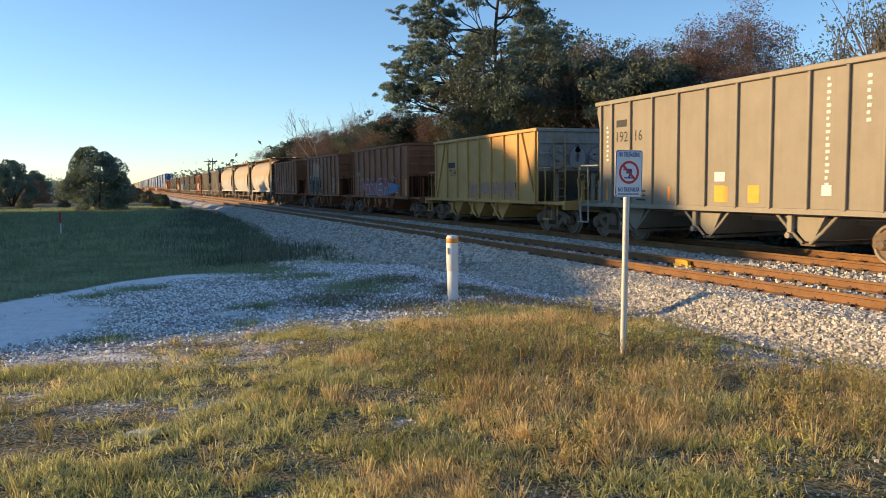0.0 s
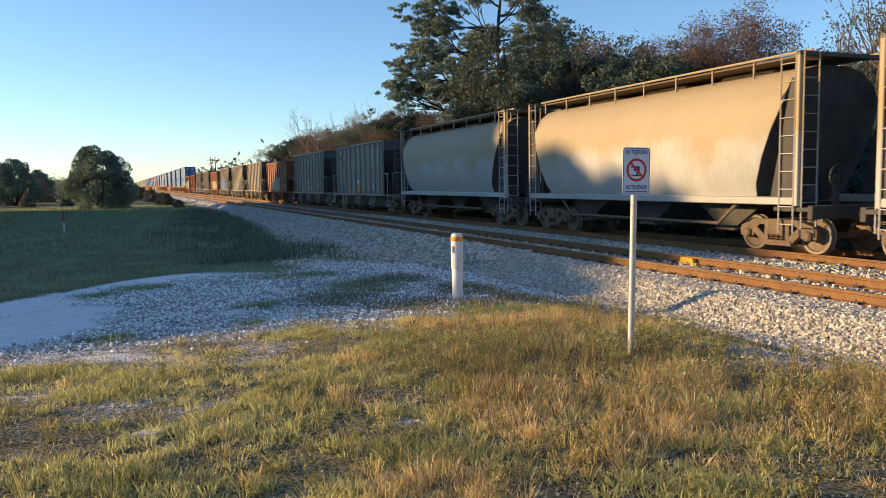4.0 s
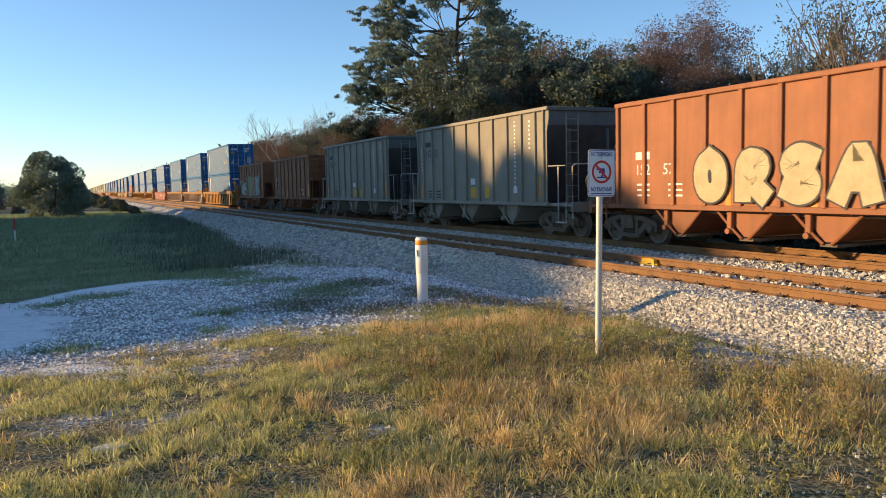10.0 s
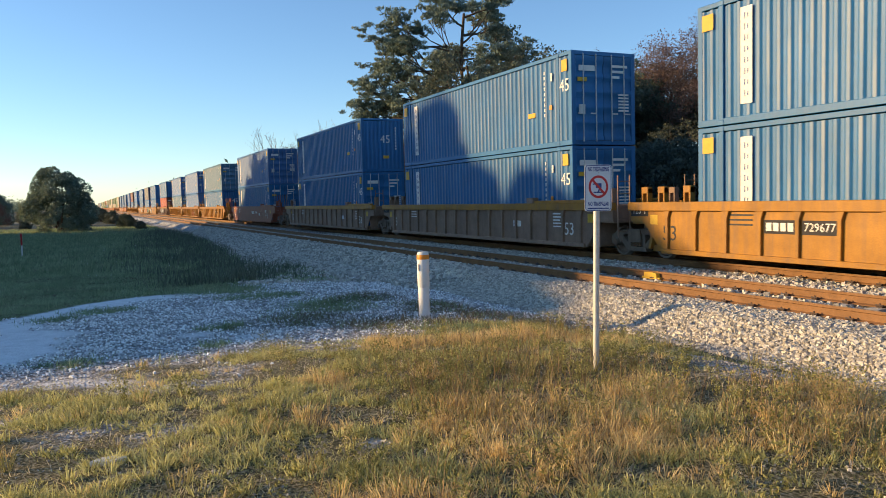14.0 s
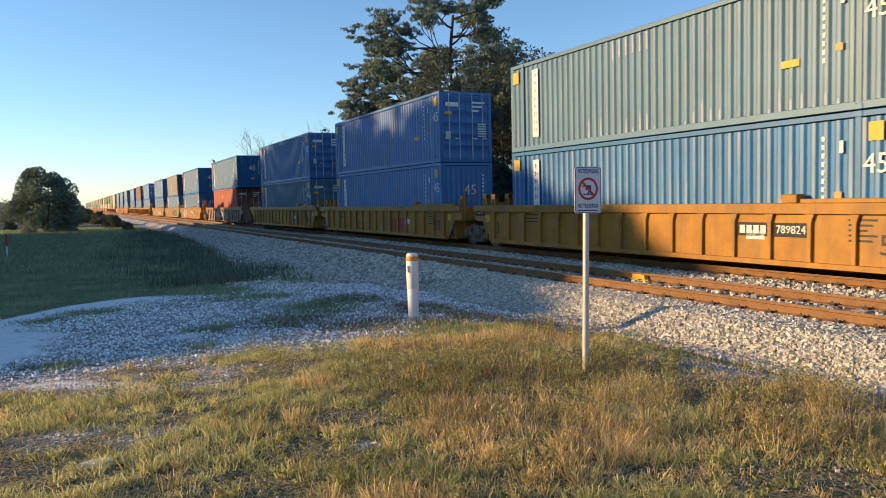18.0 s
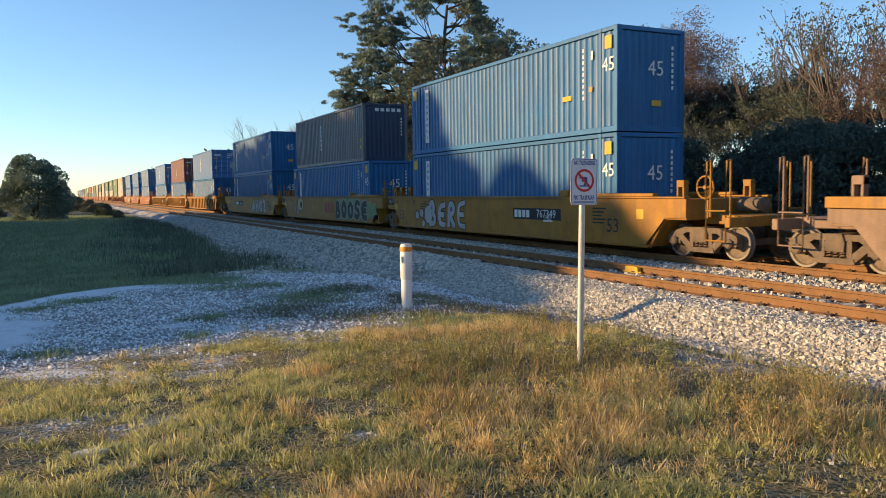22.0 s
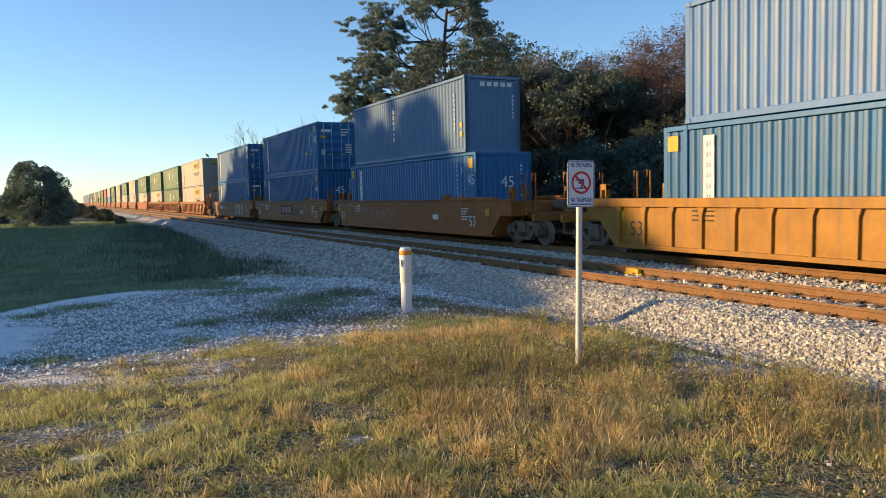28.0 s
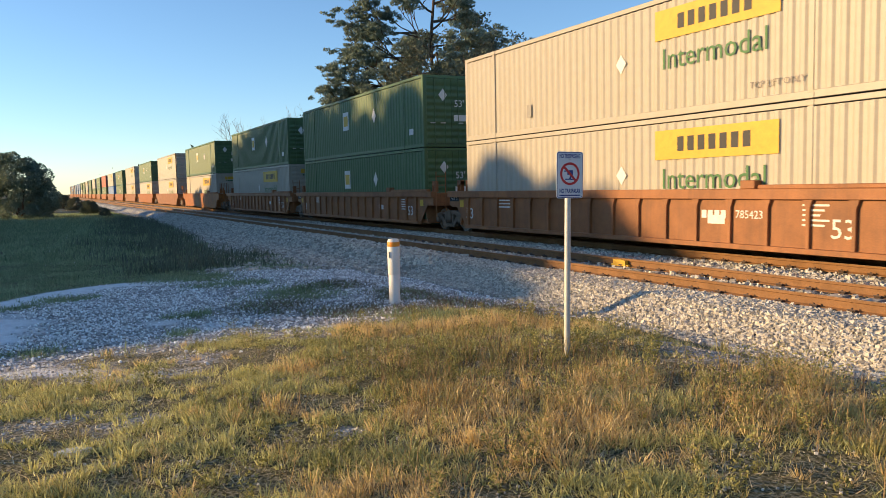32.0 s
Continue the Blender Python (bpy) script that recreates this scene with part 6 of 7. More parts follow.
def sprayed_disc(car, x, z, r, squash, fill, line):
    """A painted oval with a sprayed outline on a wagon's side."""
    for nm, grow, lift, m in (("spray_outline", 0.045, 0.002, line), ("spray_fill", 0.0, 0.004, fill)):
        part(nm, Geo().prism([(x + (r + grow) * math.cos(k * 0.2618), z + (r * squash + grow) * math.sin(k * 0.2618)) for k in range(24)], "y", -1.486 - lift, -1.484), m, car)


for x, z, r in ((-5.9, 0.75, 0.16), (-5.45, 0.85, 0.17), (-5.3, 0.42, 0.14), (-4.8, 0.8, 0.36)):
    sprayed_disc(WELLS[8], x, z, r, 1.0, S_SILVER, M["darkshade"])
sprayed_disc(WELLS[9], -4.6, 1.05, 0.62, 0.62, S_CREAM, S_DARK)
part("spray_fill", Geo().lathe([(-1.499, 0.2), (-1.49, 0.21)], 20, (-4.45, 0, 1.02)), S_DARK, WELLS[9])
graffiti(WELLS[9], -5.9, -5.0, 0.35, 1.0, -1.485, [S_PINK], S_DARK, 2, 36, "", "VU", 0.16, 0.04)


# ---- signs and posts ----
def no_trespassing_sign():
    t = thing("warning_sign", "white NO TRESPASSING sign on a galvanised steel post", "sign", at=pose(-6.22, 4.57, -0.05, 0, 1.0, 86))
    part("post", Geo().tube([(0, 0.014, -0.25), (0, 0.014, 1.2), (0, 0.014, 2.1)], 0.031, 14), M["galv"], t, "galvanised steel pipe")
    w, h, z = 0.1525, 0.2285, 1.88

    def rounded(a, b, r, grow=0.0):
        pts = []
        for cx, cz, a0 in ((a - r, b - r, 0), (-a + r, b - r, 90), (-a + r, -b + r, 180), (a - r, -b + r, 270)):
            pts += [(cx + (r + grow) * math.cos(radians(a0 + q * 22.5)), z + cz + (r + grow) * math.sin(radians(a0 + q * 22.5))) for q in range(5)]
        return pts
    plate = part("sign_plate", Geo().prism(rounded(w, h, 0.03), "y", -0.020, -0.0165), M["signwhite"], t, "white aluminium plate")
    part("border", Geo().prism(rounded(w - 0.006, h - 0.006, 0.027), "y", -0.0206, -0.020), M["signblue"], plate)
    part("sheet", Geo().prism(rounded(w - 0.012, h - 0.012, 0.022), "y", -0.0212, -0.0206), M["signwhite"], plate)
    ring = Geo()
    n, cz = 40, z + 0.012
    for k in range(n):
        a0, a1 = 6.28319 * k / n, 6.28319 * (k + 1) / n
        ring.add([(r * math.cos(a), -0.0222, cz + r * math.sin(a)) for a in (a0, a1) for r in (0.088, 0.112)], [(0, 1, 3, 2)])
    part("red_ring", ring, M["signred"], plate, "red prohibition ring")
    c = 0.7071
    part("red_bar", Geo().prism([(-0.098 * c - 0.012 * c, cz + 0.098 * c - 0.012 * c), (-0.098 * c + 0.012 * c, cz + 0.098 * c + 0.012 * c), (0.098 * c + 0.012 * c, cz - 0.098 * c + 0.012 * c), (0.098 * c - 0.012 * c, cz - 0.098 * c - 0.012 * c)], "y", -0.0232, -0.0226), M["signred"], plate)
    fig = Geo()
    fig.box(-0.03, 0.035, -0.0224, -0.0220, cz - 0.012, cz + 0.035).box(-0.065, 0.0, -0.0224, -0.0220, cz + 0.02, cz + 0.032).box(-0.055, 0.06, -0.0224, -0.0220, cz - 0.06, cz - 0.048)
    fig.prism([(-0.01, cz - 0.05), (0.01, cz - 0.05), (0.03, cz), (0.01, cz)], "y", -0.0224, -0.0220)
    part("pictogram", fig, M["signblue"], plate)
    for words, zz in (("NO TRESPASSING", z + 0.182), ("NO TRASPASAR", z - 0.158)):
        me = text_mesh(words, 0.056, M["signblue"], 0.0016)
        part("lettering", me, None, plate, at=Matrix.Translation((0, -0.0222, zz)) @ Matrix.Diagonal((0.54 if len(words) > 13 else 0.6, 1, 1.05, 1)))
    part("small_print", Geo().box(-0.12, 0.12, -0.0222, -0.0216, z - 0.205, z - 0.194), M["signblue"], plate)
    for zz in (z - 0.17, z + 0.15):
        part("bolt", Geo().lathe([(-0.027, 0.006), (-0.021, 0.008)], 8, (0, 0, zz)), M["galv"], plate)
    return t


no_trespassing_sign()


def marker_post():
    t = thing("marker_post", "white plastic marker post with an orange band", "marker post", at=pose(-12.15, 5.28, -0.32))

    def pipe(r0, r1, z0, z1):
        g = Geo().lathe([(z0, r0 * 0.96), (z0 + 0.01, r0), (z1 - 0.01, r1), (z1, r1 * 0.96)], 22)
        g.v = [(x, z, y) for x, y, z in g.v]
        return g
    part("lower_tube", pipe(0.092, 0.096, -0.2, 0.58), M["pvc"], t)
    part("upper_tube", pipe(0.104, 0.106, 0.57, 1.06), M["pvc"], t)
    part("orange_band", pipe(0.109, 0.109, 1.05, 1.13), M["orange"], t, "orange reflective band")
    part("cap", pipe(0.104, 0.090, 1.125, 1.18), M["pvc"], t)
    part("label", Geo().box(0.035, 0.06, -0.108, -0.104, 0.86, 0.97), M["umber"], t)
    return t


marker_post()


def stake(x, y, h, tip):
    t = thing("boundary_stake", "thin white boundary stake with a red tip" if tip else "short white boundary stake", "marker stake", at=pose(x, y, float(ground_z(x, y))))
    part("shaft", Geo().box(-0.045, 0.045, -0.03, 0.03, -0.2, h, 0.008), M["pvc"], t)
    if tip:
        part("tip", Geo().box(-0.05, 0.05, -0.034, 0.034, h, h + 0.55, 0.008), M["signred"], t, "red tip")


stake(-40.5, -2.68, 0.55, True)
stake(-95, -1.9, 0.7, False)


def derail_marker(x, y):
    t = thing("yellow_rail_block", "worn yellow painted block against the rail", "rail fitting", at=pose(x, y, -0.165))
    part("block", Geo().prism([(-0.22, 0.0), (0.22, 0.0), (0.20, 0.13), (0.05, 0.15), (-0.20, 0.14)], "y", -0.05, 0.05), M["sticker"], t)
    part("lug", Geo().box(-0.30, 0.30, -0.035, 0.035, 0.0, 0.04, 0.008), M["sticker"], t)


derail_marker(-13.75, 11.62)


def flat_stone(x, y, r):
    g = Geo()
    rng = random.Random(5)
    ring = [(x + r * 0.55 * (1 + rng.uniform(-0.2, 0.2)) * math.cos(k * 0.7), y + r * 1.2 * (1 + rng.uniform(-0.2, 0.2)) * math.sin(k * 0.7)) for k in range(9)]
    z = float(ground_z(x, y))
    g.prism(ring, "z", z - 0.03, z + 0.03)
    tagged(new("flat_stone", g.mesh("flat_stone", M["chip"])), "pale flat piece of concrete lying in the grass", "stone")


flat_stone(-5.55, 0.07, 0.09)


# ---- plants ----
def blades(name, x, y, h, w, lean, mat, seed, z=None, angle=None):
    """Grass blades as bent slivers of three points a side."""
    rng = np.random.default_rng(seed)
    n = len(x)
    z = ground_z(x, y) if z is None else z
    a, b = rng.uniform(0, 6.28, n), rng.uniform(0, 6.28, n)
    a = a if angle is None else angle
    d = np.stack([np.cos(a), np.sin(a), np.zeros(n)], -1)
    q = np.stack([np.cos(b), np.sin(b), np.zeros(n)], -1)
    base = np.stack([x, y, z - 0.01], -1)
    up = np.array([0, 0, 1.0])
    l = (lean * rng.uniform(0.3, 1.4, n))[:, None]
    mid = base + up * (h * 0.6)[:, None] + d * l * (h * 0.3)[:, None]
    tip = base + up * (h * np.maximum(0.15, 1 - 0.35 * l[:, 0]))[:, None] + d * l * h[:, None]
    ww = (w * rng.uniform(0.6, 1.3, n))[:, None]
    v = np.stack([base - q * ww, base + q * ww, mid + q * ww * 0.7, mid - q * ww * 0.7, tip], 1)
    i = (np.arange(n) * 5)[:, None]
    f = np.concatenate([i + np.array([[0, 1, 2]]), i + np.array([[0, 2, 3]]), i + np.array([[3, 2, 4]])])
    return fast_mesh(name, v.reshape(-1, 3), f, mat)


def scatter(n, x0, x1, y0, y1, seed, keep):
    rng = np.random.default_rng(seed)
    x, y = rng.uniform(x0, x1, n), rng.uniform(y0, y1, n)
    k = keep(x, y) > rng.uniform(0, 1, n)
    return x[k], y[k], rng


def turf(x, y):
    return np.clip(1 - 1.15 * gravel_cover(x, y), 0, 1) * smooth((8.3 - y) / 0.8) * (1 - 0.85 * smooth((y - 5.7 + 0.3 * wave(x * 2, y, 6.0)) / 0.5) * smooth((x + 8.4) / 0.8))


def straw_zone(x, y):
    """Where the dry gold grass grows: the bank's crest and patches of the foreground."""
    return np.clip(np.maximum(blobs(x, y, GOLD), 0.2 * smooth((wave(x * 0.9, y * 1.1, 2.6) - 0.1) / 0.4)), 0.05, 1)


def stuff(name, me, label, category):
    return tagged(new(name, me), label, category, kind="stuff")


def tufts(name, n, per, spread, h0, h1, width, lean, mat, seed, keep, x0=-10.8, x1=-1.8, y0=-3.6, y1=8.2):
    """Tufts of grass: blades that fan out from many roots."""
    cx, cy, rng = scatter(n, x0, x1, y0, y1, seed, keep)
    k = np.repeat(np.arange(len(cx)), per)
    m = len(k)
    a, rad = rng.uniform(0, 6.2832, m), np.sqrt(rng.uniform(0, 1, m)) * spread * rng.uniform(0.5, 1.4, len(cx))[k]
    x, y = cx[k] + rad * np.cos(a), cy[k] + rad * np.sin(a)
    h = (h0 + (h1 - h0) * rng.uniform(0, 1, len(cx))[k] ** 1.5) * rng.uniform(0.45, 1.1, m)
    return blades(name, x, y, h, width, lean, mat, seed + 50, angle=a + rng.normal(0, 0.5, m))


def patch(x, y, f, seed, level):
    return smooth((wave(x * f + seed, y * f * 1.15, seed) + level) / 0.45)


def spears(name, x, y, h, w, lean, mat, seed):
    """Short grass: one thin triangle a blade."""
    rng = np.random.default_rng(seed)
    n = len(x)
    a, b = rng.uniform(0, 6.2832, n), rng.uniform(0, 6.2832, n)
    base = np.stack([x, y, ground_z(x, y) - 0.005], -1)
    q = np.stack([np.cos(b), np.sin(b), np.zeros(n)], -1) * (w * rng.uniform(0.6, 1.4, n))[:, None]
    l = lean * rng.uniform(0.1, 1.4, n)
    tip = base + np.stack([np.cos(a) * l * h, np.sin(a) * l * h, h * np.maximum(0.12, 1 - 0.3 * l)], -1)
    return fast_mesh(name, np.stack([base - q, base + q, tip], 1).reshape(-1, 3), np.arange(n * 3).reshape(-1, 3), mat)


def clumpy(x, y, seed):
    """Fine clumps a hand or two across."""
    return smooth((wave(x * 2.6 + seed, y * 2.9, seed) + 0.6 * wave(x * 6.1, y * 5.7 + seed, seed * 1.7) + 0.25) / 0.7)


def lush(x, y):
    """Where the short grass is still green."""
    return np.clip(smooth((wave(x * 0.62 + 1.0, y * 0.75, 3.7) + 0.45) / 0.6) * (1.05 - 1.0 * straw_zone(x, y)), 0.05, 1) * (1 - 0.3 * blobs(x, y, DUSKY))


x, y, rng = scatter(520000, -10.8, -1.8, -3.6, 8.2, 20, lambda x, y: turf(x, y) * (0.2 + 0.8 * clumpy(x, y, 1.3)) * lush(x, y))
stuff("mown_grass", spears("mown_grass", x, y, (0.02 + 0.06 * rng.uniform(0, 1, len(x)) ** 1.5) * (0.5 + 1.1 * clumpy(x, y, 1.3)), 0.0048, 1.1, M["grass"], 30), "short green grass of the bank", "grass")
x, y, rng = scatter(300000, -10.8, -1.8, -3.6, 8.2, 21, lambda x, y: turf(x, y) * (0.15 + 0.85 * clumpy(x, y, 4.1)) * (0.3 + 0.7 * straw_zone(x, y)))
stuff("grass_thatch", spears("grass_thatch", x, y, 0.025 + 0.06 * rng.uniform(0, 1, len(x)), 0.0042, 2.1, M["thatch"], 35), "matted dead grass between the tufts", "grass")
x, y, rng = scatter(260000, -6, 8, -9, 9, 22, lambda x, y: np.where((x < -1.8) & (y > -3.6), 0.0, 1.0) * (0.1 + 0.9 * clumpy(x, y, 1.3)) * 0.5 * smooth((8.3 - y) / 0.8))
stuff("bank_grass", spears("bank_grass", x, y, 0.03 + 0.07 * rng.uniform(0, 1, len(x)), 0.0045, 1.0, M["grass"], 34), "short mixed grass on top of the bank", "grass")
stuff("green_grass", tufts("green_grass", 8000, 24, 0.05, 0.06, 0.16, 0.0045, 1.1, M["grass"], 31, lambda x, y: turf(x, y) * np.maximum(lush(x, y), 0.8 * blobs(x, y, LEAFY)) * (0.12 + 0.88 * clumpy(x, y, 3.3))), "patchy green grass tufts on the bank", "grass")
stuff("dry_grass", tufts("dry_grass", 15000, 24, 0.055, 0.05, 0.18, 0.0036, 1.25, M["straw"], 32, lambda x, y: turf(x, y) * straw_zone(x, y) * (0.2 + 0.8 * clumpy(x, y, 5.3))), "dry golden grass tufts along the bank", "grass")
stuff("golden_grass", tufts("golden_grass", 12000, 24, 0.06, 0.08, 0.28, 0.0036, 1.1, M["straw"], 37, lambda x, y: turf(x, y) * blobs(x, y, GOLD) ** 2 * (0.2 + 0.8 * clumpy(x, y, 2.7))), "taller golden dry grass on the crest of the bank", "grass")
stuff("dusky_grass", tufts("dusky_grass", 5500, 18, 0.05, 0.08, 0.30, 0.0038, 0.7, M["dusky"], 36, lambda x, y: turf(x, y) * np.clip(blobs(x, y, DUSKY) + 0.06, 0, 1) * (0.3 + 0.7 * clumpy(x, y, 7.1))), "tall dusky green weeds on the bank", "weeds")
x, y, rng = scatter(9000, -10.5, -2.2, 1.0, 8.0, 23, lambda x, y: turf(x, y) * np.clip(blobs(x, y, DUSKY) + 0.5 * blobs(x, y, LEAFY) + 0.5 * blobs(x, y, GOLD) + 0.04, 0, 1))
hh = 0.16 + 0.26 * rng.uniform(0, 1, len(x))
stuff("weed_stalks", blades("weed_stalks", x, y, hh, 0.0026, 0.6, M["stalk"], 33), "thin brown weed stalks", "weeds")


def leaf_cards(name, p, size, mat, seed, stretch=1.0):
    """Many small leaves, each a bent pair of triangles, at the points p."""
    rng = np.random.default_rng(seed)
    n = len(p)
    a = rng.normal(size=(n, 3))
    a /= np.linalg.norm(a, axis=1)[:, None]
    b = np.cross(a, rng.normal(size=(n, 3)))
    b /= np.linalg.norm(b, axis=1)[:, None]
    c = np.cross(a, b)
    s = (size * rng.uniform(0.6, 1.4, n))[:, None]
    v = np.stack([p - a * s * stretch, p + b * s * 0.5 + c * s * 0.12, p + a * s * stretch, p - b * s * 0.5 + c * s * 0.12], 1)
    i = (np.arange(n) * 4)[:, None]
    return fast_mesh(name, v.reshape(-1, 3), np.concatenate([i + np.array([[0, 1, 2]]), i + np.array([[0, 2, 3]])]), mat)


def weed_clumps():
    """Leafy weeds with small pale flowers on the bank."""
    rng = np.random.default_rng(41)
    cx, cy, _ = scatter(850, -10, -2.2, -1.5, 7.6, 42, lambda x, y: turf(x, y) * np.clip(0.9 * blobs(x, y, LEAFY) + 0.6 * blobs(x, y, DUSKY) + 0.22 * smooth((y - 0.5) / 2) + 0.06, 0, 1))
    pts, fl = [], []
    for x, y in zip(cx, cy):
        h, r = rng.uniform(0.12, 0.36), rng.uniform(0.06, 0.16)
        k = int(70 + 320 * h)
        u = rng.uniform(0, 1, k)
        ang = rng.uniform(0, 6.28, k)
        rr = r * (0.3 + 0.7 * u) * np.sqrt(rng.uniform(0, 1, k))
        z0 = float(ground_z(x, y))
        pts.append(np.stack([x + rr * np.cos(ang), y + rr * np.sin(ang), z0 + u * h], -1))
        m = rng.integers(0, 4)
        fl.append(np.stack([x + rng.normal(0, r * 0.5, m), y + rng.normal(0, r * 0.5, m), z0 + h * rng.uniform(0.8, 1.1, m)], -1))
    stuff("bank_weeds", leaf_cards("bank_weeds", np.concatenate(pts), 0.0105, M["weed"], 43, 1.25), "leafy green weeds among the dry grass", "weeds")
    stuff("weed_flowers", leaf_cards("weed_flowers", np.concatenate(fl), 0.009, M["flower"], 44), "tiny pale yellow weed flowers", "flowers")


weed_clumps()

x, y, rng = scatter(260000, -30, -10, -9, 7.5, 24, lambda x, y: np.clip(1 - 1.25 * gravel_cover(x, y), 0, 1) * (1 - sand_cover(x, y)) * 0.9)
stuff("field_grass", spears("field_grass", x, y, (0.04 + 0.11 * rng.uniform(0, 1, len(x)) ** 2) * (0.55 + 0.9 * clumpy(x * 0.5, y * 0.5, 2.2)), 0.009, 1.0, M["fieldgrass"], 34), "short green grass of the shaded field", "grass")
x, y, rng = scatter(170000, -100, -28, -18, 7.0, 25, lambda x, y: np.clip(1 - 1.25 * gravel_cover(x, y), 0, 1))
stuff("far_field_grass", spears("far_field_grass", x, y, (0.08 + 0.2 * rng.uniform(0, 1, len(x)) ** 2) * (0.6 + 0.5 * wave(x * 0.5, y * 0.8, 3.0) + 0.4), 0.03, 0.9, M["fieldgrass"], 35), "grass of the far field", "grass")
x, y, rng = scatter(85000, -75, -21, -1.5, 6.8, 26, lambda x, y: np.clip(1.05 - gravel_cover(x, y), 0, 1) * smooth((y - 0.2 + 0.07 * (x + 25) + 1.8 * wave(x * 0.35, y * 0.3, 6.0)) / 4.5) * smooth((wave(x * 0.5, y, 4.4) + 0.75) / 0.5))
stuff("tall_weeds", blades("tall_weeds", x, y, (0.10 + 0.58 * rng.uniform(0, 1, len(x)) ** 2.2) * np.clip(0.75 + 0.6 * wave(x * 0.7, y * 1.1, 2.0), 0.2, 2) * np.clip(1.15 - gravel_cover(x, y), 0.25, 1), 0.012, 0.5, M["rough"], 36), "tall dark weeds beside the ballast", "weeds")
x, y, rng = scatter(420, -45, -22, -1.0, 6.0, 29, lambda x, y: np.clip(1.05 - gravel_cover(x, y), 0, 1) * smooth((wave(x * 0.8, y * 1.2, 7.7) - 0.1) / 0.3))
stuff("field_flowers", leaf_cards("field_flowers", np.stack([x, y, ground_z(x, y) + rng.uniform(0.15, 0.45, len(x))], -1), 0.022, M["whiteflower"], 39), "scattered small white weed flowers", "flowers")


x, y, rng = scatter(36000, -16.5, -9.5, 2.5, 8.3, 27, lambda x, y: blobs(x, y, DEAD_SPOTS) * smooth((8.2 - y) / 0.4))
stuff("dead_weeds", blades("dead_weeds", x, y, 0.04 + 0.13 * rng.uniform(0, 1, len(x)) ** 2, 0.0045, 1.1, M["litter"], 37), "low dark dead weeds at the foot of the ballast", "weeds")
x, y, rng = scatter(120000, -27, -10, -2, 7, 28, lambda x, y: blobs(x, y, GREEN_SPOTS))
stuff("gravel_weeds", blades("gravel_weeds", x, y, 0.03 + 0.12 * rng.uniform(0, 1, len(x)) ** 2, 0.0055, 1.0, M["fieldgrass"], 38), "green weeds growing through the gravel", "weeds")


def limbs(g, p, d, length, r, depth, rng, tips, spread=0.7, lift=0.15, kids=3):
    """A limb that forks: adds tubes to g and its ends to tips."""
    pts = [p]
    q, v = p.copy(), d.copy()
    for k in range(3):
        v = (v + Vector((rng.uniform(-1, 1), rng.uniform(-1, 1), rng.uniform(-0.6, 1) + lift)) * 0.22).normalized()
        q = q + v * (length / 3)
        pts.append(q.copy())
    g.tube(pts, r, 5 if depth < 2 else 7, r * 0.55)
    if depth == 0:
        tips.append((pts[-1], v))
        tips.append((pts[-2], v))
        return
    for k in range(kids):
        w = (v + Vector((rng.uniform(-1, 1), rng.uniform(-1, 1), rng.uniform(-0.5, 0.9))) * spread).normalized()
        limbs(g, pts[rng.choice((2, 3, 3))], w, length * rng.uniform(0.55, 0.8), r * 0.5, depth - 1, rng, tips, spread, lift, kids)


def cloud(tips, n, radius, seed, flat=0.7):
    rng = np.random.default_rng(seed)
    t = np.array([tuple(p) for p, _ in tips])
    t = np.repeat(t, 3, axis=0)
    t = t + rng.normal(size=t.shape) * radius * np.array([1, 1, flat])
    c = t[rng.integers(0, len(t), n)]
    o = rng.normal(size=(n, 3))
    o *= (rng.uniform(0.2, 1, n) ** 0.5 / np.linalg.norm(o, axis=1))[:, None]
    return c + o * radius * 0.95 * np.array([1, 1, flat])


def pine(seed, height):
    """A tall pine: a bare leaning trunk, crooked limbs and layered tufts of needles."""
    rng = random.Random(seed)
    t = thing("pine_tree", "tall dark green pine with crooked limbs and open crown", "tree", "trees behind the track")
    g, tips = Geo(), []
    pts = [Vector((0.25 * math.sin(k * 0.8) * k * 0.2, 0.1 * k * 0.2, height * k / 8)) for k in range(9)]
    g.tube([(0, 0, -0.4)] + pts, height * 0.021, 9, height * 0.006)
    for k in range(17):
        u = 0.36 + 0.62 * k / 16
        p = pts[0].lerp(pts[-1], u)
        p.x = 0.25 * math.sin(u * 6.4) * u * 1.6
        a = k * 2.4 + rng.uniform(-0.4, 0.4)
        ln = height * (0.27 - 0.17 * max(0, u - 0.55) / 0.45) * rng.uniform(0.75, 1.15)
        limbs(g, p, Vector((math.cos(a), math.sin(a), 0.18)).normalized(), ln, height * 0.0055, 2, rng, tips, 0.65, 0.12)
    for u, a, ln in ((0.40, 3.7, 0.34), (0.46, 4.1, 0.33), (0.52, 3.4, 0.32), (0.58, 3.9, 0.33), (0.66, 3.6, 0.3), (0.74, 4.2, 0.26), (0.5, 0.6, 0.2), (0.62, 0.9, 0.2), (0.84, 3.5, 0.2), (0.9, 1.2, 0.16)):
        limbs(g, pts[0].lerp(pts[-1], u), Vector((math.cos(a), math.sin(a), 0.10)).normalized(), height * ln * 0.76, height * 0.007, 2, rng, tips, 0.7, 0.08, 4)
    part("trunk", g, M["bark"], t, "grey-brown bark")
    part("crown", leaf_cards("crown", cloud(tips, 60000, height * 0.021, seed, 0.42), 0.085, M["pine"], seed + 1, 1.6), None, t, "dark green needle tufts")
    return t


